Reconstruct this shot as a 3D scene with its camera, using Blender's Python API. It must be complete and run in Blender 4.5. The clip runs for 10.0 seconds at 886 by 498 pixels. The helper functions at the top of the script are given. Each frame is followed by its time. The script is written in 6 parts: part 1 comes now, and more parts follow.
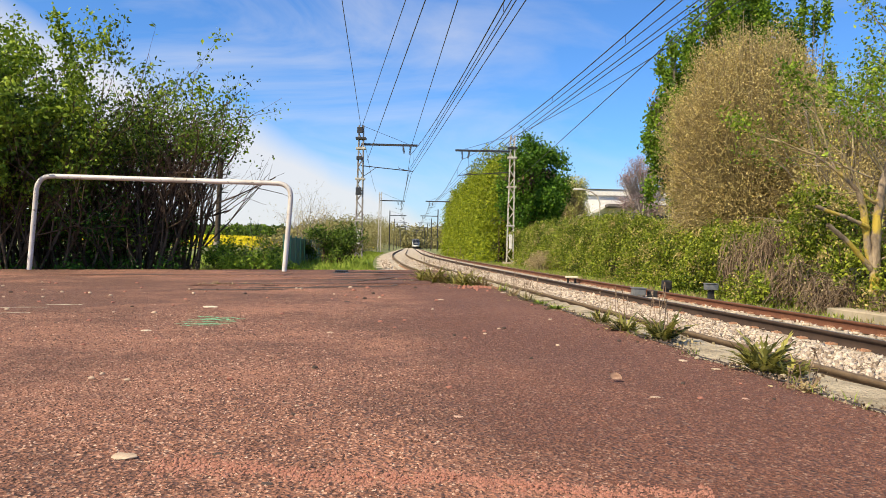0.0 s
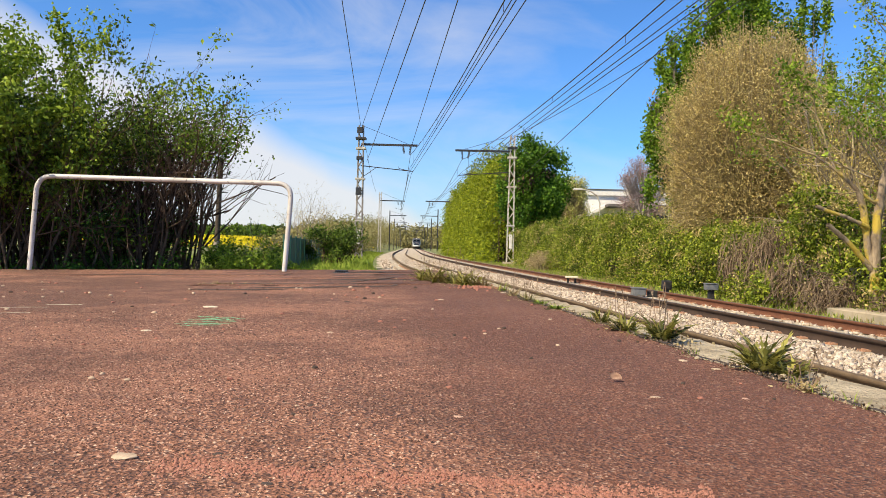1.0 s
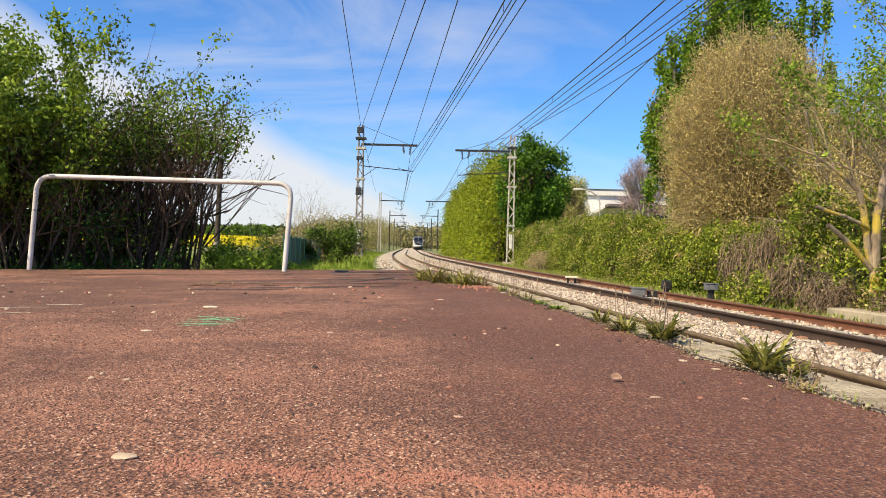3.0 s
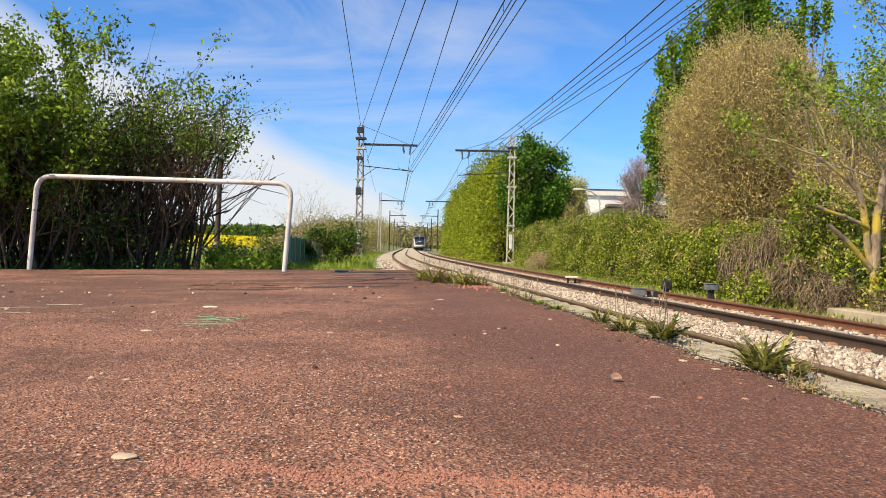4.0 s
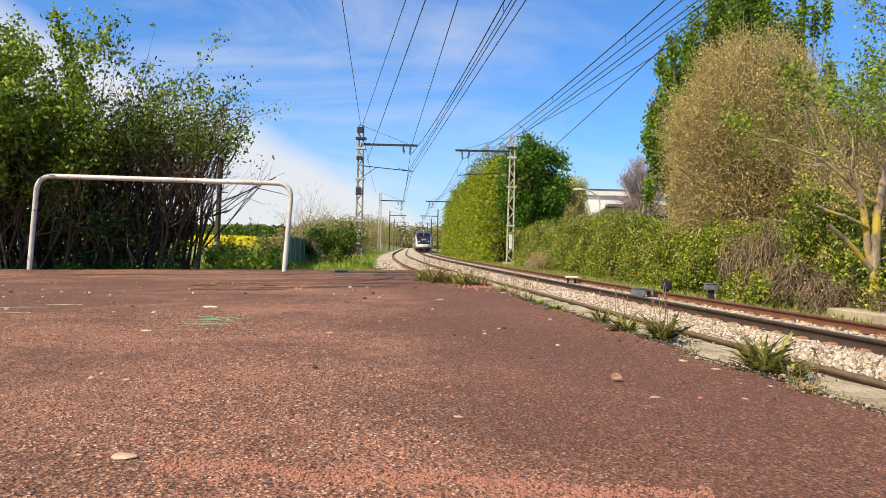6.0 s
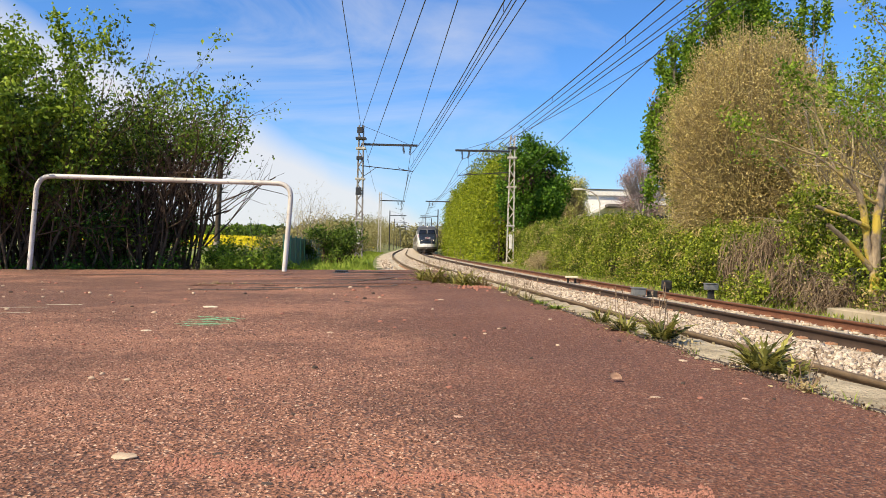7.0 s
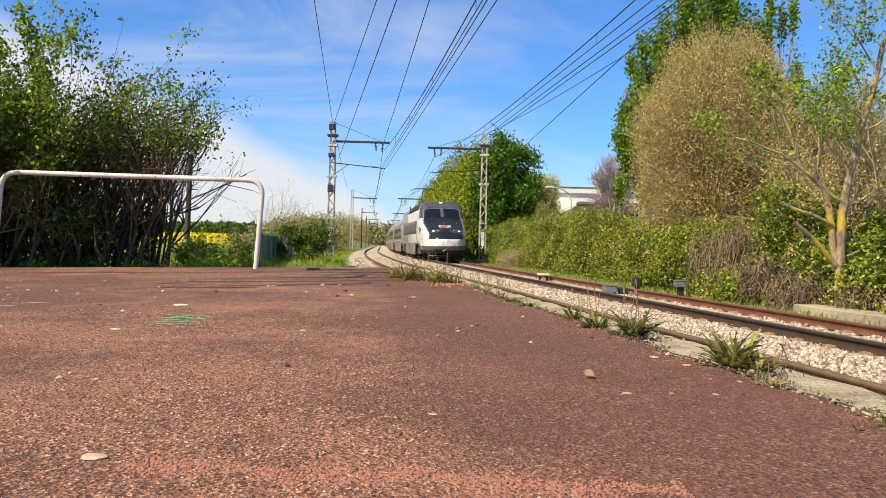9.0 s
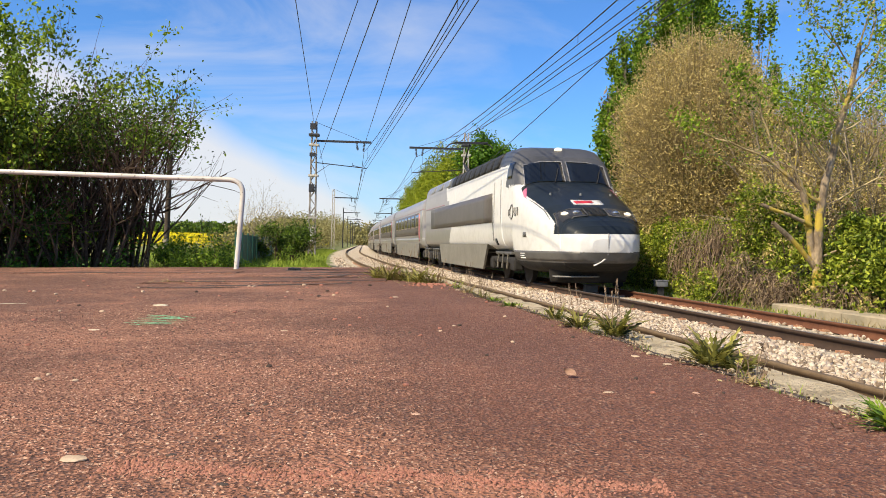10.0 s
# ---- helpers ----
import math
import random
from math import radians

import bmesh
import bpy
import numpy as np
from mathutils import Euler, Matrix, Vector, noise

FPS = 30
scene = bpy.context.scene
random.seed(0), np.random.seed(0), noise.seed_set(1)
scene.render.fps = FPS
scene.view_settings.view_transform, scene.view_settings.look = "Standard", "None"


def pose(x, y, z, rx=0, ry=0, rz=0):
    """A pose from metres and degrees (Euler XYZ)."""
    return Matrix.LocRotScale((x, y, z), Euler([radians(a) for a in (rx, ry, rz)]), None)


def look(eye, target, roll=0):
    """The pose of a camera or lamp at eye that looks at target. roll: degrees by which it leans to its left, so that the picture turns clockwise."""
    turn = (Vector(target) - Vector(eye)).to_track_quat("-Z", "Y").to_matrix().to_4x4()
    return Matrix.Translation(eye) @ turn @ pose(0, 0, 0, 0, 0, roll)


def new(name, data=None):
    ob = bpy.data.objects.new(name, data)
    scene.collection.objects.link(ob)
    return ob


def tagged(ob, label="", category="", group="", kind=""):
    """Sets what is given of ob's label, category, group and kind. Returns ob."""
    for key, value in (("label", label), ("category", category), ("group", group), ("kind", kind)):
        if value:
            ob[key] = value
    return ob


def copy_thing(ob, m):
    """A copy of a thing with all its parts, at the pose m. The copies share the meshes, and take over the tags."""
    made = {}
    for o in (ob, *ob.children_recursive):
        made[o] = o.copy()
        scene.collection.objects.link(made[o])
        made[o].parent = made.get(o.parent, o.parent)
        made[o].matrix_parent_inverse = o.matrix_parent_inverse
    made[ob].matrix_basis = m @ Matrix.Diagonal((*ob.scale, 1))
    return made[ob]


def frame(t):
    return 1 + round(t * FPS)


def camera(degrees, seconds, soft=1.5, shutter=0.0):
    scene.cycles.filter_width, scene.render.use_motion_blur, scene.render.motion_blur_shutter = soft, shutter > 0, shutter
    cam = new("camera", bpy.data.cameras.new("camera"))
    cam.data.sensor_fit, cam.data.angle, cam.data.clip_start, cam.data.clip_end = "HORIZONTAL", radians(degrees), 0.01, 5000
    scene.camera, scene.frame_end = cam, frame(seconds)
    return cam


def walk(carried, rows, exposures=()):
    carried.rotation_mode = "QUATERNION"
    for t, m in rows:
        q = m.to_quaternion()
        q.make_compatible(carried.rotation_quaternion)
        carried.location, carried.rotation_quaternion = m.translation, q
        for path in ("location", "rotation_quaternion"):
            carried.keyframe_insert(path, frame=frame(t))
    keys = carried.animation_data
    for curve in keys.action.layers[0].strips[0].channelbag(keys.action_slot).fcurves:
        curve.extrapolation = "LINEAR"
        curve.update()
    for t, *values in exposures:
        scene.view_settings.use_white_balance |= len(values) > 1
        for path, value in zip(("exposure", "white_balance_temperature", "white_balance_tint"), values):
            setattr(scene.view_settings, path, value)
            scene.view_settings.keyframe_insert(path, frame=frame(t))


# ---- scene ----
cam = camera(58.5, 10.0, soft=0.8, shutter=0.08)
EYE = (0.0, 0.0, 0.35)


def aim(turn, dip, lean, dx=0.0, dz=0.0):
    """Camera pose: degrees turned to the right, dipped down, leaning left."""
    a, b = radians(turn), radians(dip)
    e = Vector((EYE[0] + dx, EYE[1], EYE[2] + dz))
    return look(e, e + Vector((math.sin(a) * math.cos(b), math.cos(a) * math.cos(b), -math.sin(b))), lean)


TURN = ((0.0, 0.0, 0.164), (8.3, 0.0, 0.164), (8.5, 0.05, 0.18), (8.6, 0.27, 0.20), (8.7, 0.75, 0.23), (8.8, 1.33, 0.27),
        (9.0, 2.01, 0.30), (9.2, 2.38, 0.29), (9.5, 2.77, 0.28), (9.8, 3.14, 0.275), (10.0, 3.34, 0.275))
walk(cam, [(t, aim(a, b, 1.4, -0.0018 * a)) for t, a, b in TURN])

# ---------------------------------------------------------------- world and sun
SUN_EL, SUN_AZ = 46.0, 232.0  # degrees; azimuth clockwise from +y
world = bpy.data.worlds.new("sky")
scene.world = world
world.use_nodes = True
wn, wl = world.node_tree.nodes, world.node_tree.links
wn.clear()
w_out = wn.new("ShaderNodeOutputWorld")
w_bg = wn.new("ShaderNodeBackground")
w_sky = wn.new("ShaderNodeTexSky")
w_sky.sky_type, w_sky.sun_disc = "NISHITA", False
w_sky.sun_elevation, w_sky.sun_rotation = radians(SUN_EL), radians(SUN_AZ)
w_sky.air_density, w_sky.dust_density, w_sky.ozone_density = 1.0, 0.4, 3.0
w_bg.inputs["Strength"].default_value = 0.092
# thin wind-drawn cloud veils and one soft bank low down
w_co = wn.new("ShaderNodeTexCoord")
w_map = wn.new("ShaderNodeMapping")
w_map.inputs["Scale"].default_value = (1.6, 1.0, 5.0)
w_map.inputs["Rotation"].default_value = (0.0, 0.45, 0.3)
w_map.inputs["Location"].default_value = (0.35, 0.1, 0.2)
w_n = wn.new("ShaderNodeTexNoise")
w_n.inputs["Scale"].default_value, w_n.inputs["Detail"].default_value = 1.5, 9.0
w_n.inputs["Roughness"].default_value, w_n.inputs["Distortion"].default_value = 0.56, 0.7
w_r = wn.new("ShaderNodeValToRGB")
w_r.color_ramp.elements[0].position, w_r.color_ramp.elements[0].color = 0.43, (0, 0, 0, 1)
w_r.color_ramp.elements[1].position, w_r.color_ramp.elements[1].color = 0.78, (0.85, 0.85, 0.85, 1)
# the bank: a mask by elevation and bearing
w_sep = wn.new("ShaderNodeSeparateXYZ")


def wmath(op, a, b=None, clamp=False):
    n = wn.new("ShaderNodeMath")
    n.operation, n.use_clamp = op, clamp
    for i, v in enumerate((a, b)):
        if v is None:
            continue
        if isinstance(v, (int, float)):
            n.inputs[i].default_value = v
        else:
            wl.new(v, n.inputs[i])
    return n.outputs[0]


wl.new(w_co.outputs["Generated"], w_map.inputs["Vector"])
wl.new(w_co.outputs["Generated"], w_sep.inputs[0])
wl.new(w_map.outputs[0], w_n.inputs["Vector"])
wl.new(w_n.outputs["Fac"], w_r.inputs[0])
w_n2 = wn.new("ShaderNodeTexNoise")
w_n2.inputs["Scale"].default_value, w_n2.inputs["Detail"].default_value = 3.5, 7.0
wl.new(w_co.outputs["Generated"], w_n2.inputs["Vector"])
# top of the bank falls from bearing west to bearing north
edge = wmath("ADD", wmath("MULTIPLY", w_sep.outputs["X"], -0.42), 0.055)
edge = wmath("ADD", edge, wmath("MULTIPLY", wmath("SUBTRACT", w_n2.outputs["Fac"], 0.5), 0.10))
bank = wmath("MULTIPLY", wmath("SUBTRACT", edge, w_sep.outputs["Z"]), 22.0, True)
haze = wmath("MULTIPLY", wmath("SUBTRACT", 0.13, w_sep.outputs["Z"]), 4.2, True)
thin = wmath("MAXIMUM", wmath("ADD", wmath("MULTIPLY", w_sep.outputs["X"], -2.0), 0.72, True), 0.50)
cover = wmath("MAXIMUM", wmath("MULTIPLY", w_r.outputs[0], thin), wmath("MAXIMUM", wmath("MULTIPLY", bank, 0.85), haze))
w_mix = wn.new("ShaderNodeMixRGB")
w_mix.inputs[2].default_value = (6.7, 6.55, 6.5, 1)
wl.new(cover, w_mix.inputs[0])
w_tint = wn.new("ShaderNodeMixRGB")
w_tint.blend_type = "MULTIPLY"
w_tint.inputs[0].default_value = 1.0
w_tint.inputs[2].default_value = (0.55, 0.92, 1.36, 1)
wl.new(w_sky.outputs[0], w_tint.inputs[1])
wl.new(w_tint.outputs[0], w_mix.inputs[1])
wl.new(w_mix.outputs[0], w_bg.inputs["Color"])
wl.new(w_bg.outputs[0], w_out.inputs[0])

sun = new("sun", bpy.data.lights.new("sun", "SUN"))
sun.data.energy, sun.data.angle, sun.data.color = 5.0, radians(0.53), (1.0, 0.84, 0.58)
_a, _e = radians(SUN_AZ), radians(SUN_EL)
sun.matrix_world = look((0, 0, 40), Vector((0, 0, 40)) - 10 * Vector((math.sin(_a) * math.cos(_e), math.cos(_a) * math.cos(_e), math.sin(_e))))
scene.view_settings.exposure = 0.52

# ---------------------------------------------------------------- materials


class Mat:
    """A small builder for node materials."""

    def __init__(self, name, rough=0.7, metal=0.0):
        self.m = bpy.data.materials.new(name)
        self.m.use_nodes = True
        self.n, self.l = self.m.node_tree.nodes, self.m.node_tree.links
        self.b = self.n["Principled BSDF"]
        self.b.inputs["Roughness"].default_value = rough
        self.b.inputs["Metallic"].default_value = metal
        self.co = self.n.new("ShaderNodeTexCoord").outputs["Object"]

    def node(self, kind, **ins):
        n = self.n.new("ShaderNode" + kind)
        for k, v in ins.items():
            n.inputs[k].default_value = v
        return n

    def noise(self, scale, detail=4.0, rough=0.55, stretch=None):
        n = self.node("TexNoise", Scale=scale, Detail=detail, Roughness=rough)
        src = self.co
        if stretch:
            mp = self.node("Mapping", Scale=stretch)
            self.l.new(src, mp.inputs[0])
            src = mp.outputs[0]
        self.l.new(src, n.inputs["Vector"])
        return n.outputs["Fac"]

    def voronoi(self, scale, feature="F1"):
        n = self.node("TexVoronoi", Scale=scale)
        n.feature = feature
        self.l.new(self.co, n.inputs["Vector"])
        return n

    def ramp(self, fac, *stops):
        r = self.n.new("ShaderNodeValToRGB")
        e = r.color_ramp.elements
        while len(e) < len(stops):
            e.new(0.5)
        for i, (p, c) in enumerate(stops):
            e[i].position = p
            e[i].color = (*c, 1) if not isinstance(c, (int, float)) else (c, c, c, 1)
        self.l.new(fac, r.inputs[0])
        return r.outputs[0]

    def mix(self, fac, a, b, mode="MIX"):
        n = self.n.new("ShaderNodeMixRGB")
        n.blend_type = mode
        for i, v in enumerate((fac, a, b)):
            if isinstance(v, (int, float)):
                n.inputs[i].default_value = v if i == 0 else (v, v, v, 1)
            elif isinstance(v, tuple):
                n.inputs[i].default_value = (*v, 1)
            else:
                self.l.new(v, n.inputs[i])
        return n.outputs[0]

    def island(self):
        return self.n.new("ShaderNodeNewGeometry").outputs["Random Per Island"]

    def each(self):
        return self.n.new("ShaderNodeObjectInfo").outputs["Random"]

    def colour(self, s):
        if isinstance(s, tuple):
            self.b.inputs["Base Color"].default_value = (*s, 1)
        else:
            self.l.new(s, self.b.inputs["Base Color"])
        return self

    def rough(self, s):
        self.l.new(s, self.b.inputs["Roughness"])
        return self

    def bump(self, h, strength=0.5, dist=0.01):
        n = self.node("Bump", Strength=strength, Distance=dist)
        self.l.new(h, n.inputs["Height"])
        self.l.new(n.outputs[0], self.b.inputs["Normal"])
        return self

    def leafy(self, c, amount=0.35):
        """Lets light through thin leaves."""
        t = self.n.new("ShaderNodeBsdfTranslucent")
        s = self.n.new("ShaderNodeMixShader")
        s.inputs[0].default_value = amount
        self.l.new(c, t.inputs[0])
        self.l.new(self.b.outputs[0], s.inputs[1])
        self.l.new(t.outputs[0], s.inputs[2])
        self.l.new(s.outputs[0], self.n["Material Output"].inputs[0])
        return self


def leaf_mat(name, dark, mid, light, rough=0.5, through_light=0.22):
    m = Mat(name, rough)
    c = m.ramp(m.island(), (0.0, dark), (0.5, mid), (1.0, light))
    big = m.noise(0.9, 3)
    c = m.mix(m.ramp(big, (0.35, 0.0), (0.7, 0.32)), c, light)
    m.colour(c)
    m.b.inputs["Specular IOR Level"].default_value = 0.18
    return m.leafy(c, through_light).m


def twig_mat(name, a, b):
    m = Mat(name, 0.85)
    m.b.inputs["Specular IOR Level"].default_value = 0.2
    c = m.mix(m.island(), a, b)
    c = m.mix(m.ramp(m.noise(30, 5), (0.4, 0.0), (0.8, 0.6)), c, tuple(x * 0.5 for x in a))
    return m.colour(c).bump(m.noise(60, 4), 0.4, 0.01).m


M = {}
M["leaf_fresh"] = leaf_mat("leaf_fresh", (0.030, 0.070, 0.007), (0.13, 0.23, 0.018), (0.38, 0.49, 0.045))
M["leaf_bush"] = leaf_mat("leaf_bush", (0.012, 0.028, 0.005), (0.040, 0.085, 0.010), (0.19, 0.28, 0.028))
M["leaf_ivy"] = leaf_mat("leaf_ivy", (0.018, 0.042, 0.005), (0.105, 0.165, 0.014), (0.43, 0.475, 0.055), 0.38)
M["leaf_wall"] = leaf_mat("leaf_wall", (0.055, 0.095, 0.005), (0.17, 0.235, 0.010), (0.40, 0.44, 0.03))
M["leaf_dark"] = leaf_mat("leaf_dark", (0.012, 0.040, 0.008), (0.035, 0.10, 0.012), (0.12, 0.24, 0.02))
M["leaf_poplar"] = leaf_mat("leaf_poplar", (0.03, 0.085, 0.008), (0.10, 0.20, 0.016), (0.27, 0.38, 0.03))
M["bud"] = leaf_mat("bud", (0.26, 0.20, 0.070), (0.46, 0.37, 0.140), (0.68, 0.56, 0.25), 0.7, 0.26)
M["bud_green"] = leaf_mat("bud_green", (0.14, 0.11, 0.028), (0.36, 0.30, 0.080), (0.62, 0.54, 0.18), 0.7, 0.2)
M["willow"] = leaf_mat("willow", (0.28, 0.27, 0.08), (0.46, 0.45, 0.14), (0.64, 0.61, 0.22), 0.7, 0.25)
M["leaf_elm"] = leaf_mat("leaf_elm", (0.018, 0.055, 0.008), (0.055, 0.145, 0.014), (0.17, 0.31, 0.022))
M["blossom"] = leaf_mat("blossom", (0.25, 0.14, 0.14), (0.38, 0.25, 0.25), (0.5, 0.38, 0.36), 0.7, 0.2)
M["grass"] = leaf_mat("grass", (0.10, 0.17, 0.018), (0.21, 0.31, 0.03), (0.38, 0.44, 0.07), 0.6)
M["dry_grass"] = leaf_mat("dry_grass", (0.20, 0.14, 0.06), (0.34, 0.26, 0.12), (0.48, 0.40, 0.22), 0.8, 0.2)
M["weed"] = leaf_mat("weed", (0.032, 0.044, 0.010), (0.15, 0.155, 0.028), (0.50, 0.45, 0.13), 0.45, 0.3)
M["rape"] = leaf_mat("rape", (0.55, 0.44, 0.01), (0.72, 0.58, 0.012), (0.8, 0.68, 0.03), 0.6, 0.2)
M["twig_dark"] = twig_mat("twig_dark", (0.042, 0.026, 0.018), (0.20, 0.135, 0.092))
M["twig_grey"] = twig_mat("twig_grey", (0.15, 0.12, 0.085), (0.40, 0.335, 0.25))
M["twig_lilac"] = twig_mat("twig_lilac", (0.27, 0.22, 0.20), (0.52, 0.45, 0.43))
M["twig_tan"] = twig_mat("twig_tan", (0.25, 0.19, 0.10), (0.54, 0.44, 0.25))
M["bramble"] = twig_mat("bramble", (0.075, 0.048, 0.030), (0.42, 0.315, 0.215))


def bark_lichen():
    m = Mat("bark_lichen", 0.85)
    c = m.ramp(m.noise(9, 6, 0.6, (1, 1, 0.35)), (0.3, (0.10, 0.072, 0.048)), (0.7, (0.40, 0.31, 0.205)))
    c = m.mix(m.ramp(m.noise(2.6, 5), (0.50, 0.0), (0.60, 0.85)), c, (0.46, 0.34, 0.03))
    return m.colour(c).bump(m.noise(28, 6, 0.6, (1, 1, 0.4)), 0.9, 0.03).m


M["bark_lichen"] = bark_lichen()


def dust_belt(m):
    """Brake dust in an uneven belt along the track edge."""
    sep = m.n.new("ShaderNodeSeparateXYZ")
    m.l.new(m.co, sep.inputs[0])
    k = m.n.new("ShaderNodeMath")
    k.operation = "MULTIPLY_ADD"
    m.l.new(sep.outputs["Y"], k.inputs[0])
    k.inputs[1].default_value = 0.11
    m.l.new(sep.outputs["X"], k.inputs[2])
    k2 = m.n.new("ShaderNodeMath")
    k2.operation = "MULTIPLY_ADD"
    m.l.new(m.noise(1.8, 6, 0.65), k2.inputs[0])
    k2.inputs[1].default_value = 1.1
    m.l.new(k.outputs[0], k2.inputs[2])
    return k2.outputs[0]


def asphalt_red():
    m = Mat("red_asphalt", 0.92)
    v = m.voronoi(120)
    grain = m.ramp(v.outputs["Color"], (0.0, (0.034, 0.013, 0.008)), (0.38, (0.145, 0.060, 0.035)), (0.72, (0.33, 0.147, 0.086)), (0.95, (0.70, 0.46, 0.31)))
    fine = m.voronoi(320)
    grain = m.mix(0.35, grain, m.ramp(fine.outputs["Color"], (0.1, (0.035, 0.014, 0.009)), (0.9, (0.44, 0.205, 0.125))))
    pits = m.voronoi(75, "F1")
    grain = m.mix(m.ramp(pits.outputs["Distance"], (0.08, 0.92), (0.46, 0.0)), grain, (0.020, 0.010, 0.007))
    # worn pink patches, dark trodden stains with wavy borders
    c = m.mix(m.ramp(m.noise(1.3, 7, 0.65), (0.46, 0.0), (0.60, 0.7)), grain, m.mix(0.5, grain, (0.46, 0.212, 0.128)))
    c = m.mix(m.ramp(m.noise(0.5, 6, 0.68), (0.45, 0.0), (0.55, 0.9)), c, m.mix(0.5, grain, (0.055, 0.024, 0.015)))
    c = m.mix(m.ramp(m.noise(6.5, 6, 0.65), (0.57, 0.0), (0.68, 0.6)), c, m.mix(0.4, grain, (0.040, 0.017, 0.011)))
    c = m.mix(m.ramp(dust_belt(m), (0.70, 0.0), (1.25, 0.72)), c, m.mix(0.6, grain, (0.078, 0.027, 0.018)))
    m.colour(c)
    h = m.mix(0.5, v.outputs["Distance"], m.noise(60, 5))
    return m.bump(h, 1.0, 0.014).m


M["asphalt"] = asphalt_red()


def simple(name, a, b, scale=6.0, rough=0.8, metal=0.0, bump=0.3, dist=0.01, dirt=None):
    m = Mat(name, rough, metal)
    c = m.ramp(m.noise(scale, 6, 0.6), (0.3, a), (0.7, b))
    c = m.mix(m.ramp(m.noise(scale * 6, 4), (0.45, 0.0), (0.8, 0.4)), c, tuple(x * 0.6 for x in a))
    if dirt:
        c = m.mix(m.ramp(m.noise(scale * 0.7, 5), (0.52, 0.0), (0.62, 0.85)), c, dirt)
    m.colour(c)
    if bump:
        m.bump(m.noise(scale * 8, 5), bump, dist)
    return m.m


def grit_mat():
    m = Mat("grit", 0.9)
    c = m.ramp(m.island(), (0.0, (0.022, 0.010, 0.007)), (0.32, (0.105, 0.044, 0.027)), (0.62, (0.27, 0.122, 0.075)), (0.92, (0.45, 0.25, 0.17)), (1.0, (0.62, 0.46, 0.34)))
    c = m.mix(m.ramp(m.noise(0.5, 6, 0.68), (0.47, 0.0), (0.57, 0.6)), c, (0.062, 0.027, 0.019))
    c = m.mix(m.ramp(dust_belt(m), (0.70, 0.0), (1.25, 0.60)), c, (0.118, 0.043, 0.028))
    return m.colour(c).m


M["grit"] = grit_mat()
M["concrete"] = simple("coping_concrete", (0.37, 0.30, 0.195), (0.57, 0.48, 0.33), 9.0, 0.92, 0, 1.0, 0.022, (0.27, 0.22, 0.14))
M["wall_concrete"] = simple("wall_concrete", (0.30, 0.25, 0.17), (0.44, 0.37, 0.27), 2.0, 0.9, 0, 0.5, 0.01, (0.25, 0.22, 0.16))
M["soil"] = simple("soil", (0.17, 0.13, 0.08), (0.30, 0.24, 0.15), 1.2, 0.95, 0, 0.8, 0.03, (0.13, 0.15, 0.05))
M["rust"] = simple("rail_rust", (0.095, 0.034, 0.016), (0.16, 0.062, 0.030), 5.0, 0.9, 0.0, 0.3, 0.003)
M["rust_dark"] = simple("rail_rust_dark", (0.030, 0.017, 0.011), (0.058, 0.033, 0.021), 5.0, 0.9, 0.0, 0.3, 0.003)
M["rail_old"] = simple("rail_old", (0.10, 0.065, 0.035), (0.16, 0.11, 0.062), 5.0, 0.92, 0.0, 0.3, 0.003)
M["rail_top"] = simple("rail_top", (0.16, 0.14, 0.13), (0.26, 0.235, 0.215), 8.0, 0.5, 0.6, 0.0)
M["clip"] = simple("rail_clip", (0.36, 0.19, 0.11), (0.55, 0.33, 0.21), 30.0, 0.7, 0.2, 0.2, 0.002)
M["sleeper"] = simple("sleeper", (0.33, 0.28, 0.21), (0.45, 0.40, 0.31), 5.0, 0.9, 0, 0.5, 0.01)
M["ballast_bed"] = simple("ballast_bed", (0.36, 0.30, 0.22), (0.62, 0.53, 0.41), 9.0, 0.95, 0, 1.0, 0.05)
M["steel_paint"] = simple("mast_paint", (0.42, 0.40, 0.35), (0.62, 0.59, 0.52), 4.0, 0.6, 0.1, 0.2, 0.003, (0.30, 0.22, 0.14))
M["steel_worn"] = simple("mast_worn", (0.17, 0.15, 0.13), (0.40, 0.37, 0.33), 3.0, 0.7, 0.1, 0.2, 0.003, (0.12, 0.085, 0.055))
M["steel_dark"] = simple("dark_steel", (0.03, 0.03, 0.032), (0.075, 0.075, 0.08), 6.0, 0.5, 0.5, 0.0)
M["wire"] = simple("copper_wire", (0.03, 0.03, 0.035), (0.05, 0.05, 0.055), 2.0, 0.5, 0.4, 0.0)
M["hoop"] = simple("chipped_white_paint", (0.66, 0.63, 0.57), (0.80, 0.78, 0.72), 5.0, 0.45, 0, 0.25, 0.003, None)
M["rust_spot"] = simple("rust_spot", (0.12, 0.06, 0.03), (0.2, 0.1, 0.05), 30, 0.9)
M["wood_pole"] = simple("wood_pole", (0.05, 0.036, 0.025), (0.10, 0.075, 0.055), 5, 0.9, 0, 0.6, 0.02)
M["grey_box"] = simple("grey_plastic", (0.12, 0.13, 0.14), (0.19, 0.20, 0.21), 9, 0.5, 0, 0.1, 0.003)
M["cream_box"] = simple("cream_plastic", (0.62, 0.57, 0.42), (0.76, 0.70, 0.55), 9, 0.6, 0, 0.1, 0.003)
M["black_rubber"] = simple("black_rubber", (0.012, 0.012, 0.012), (0.03, 0.03, 0.03), 9, 0.8, 0, 0.2, 0.004)
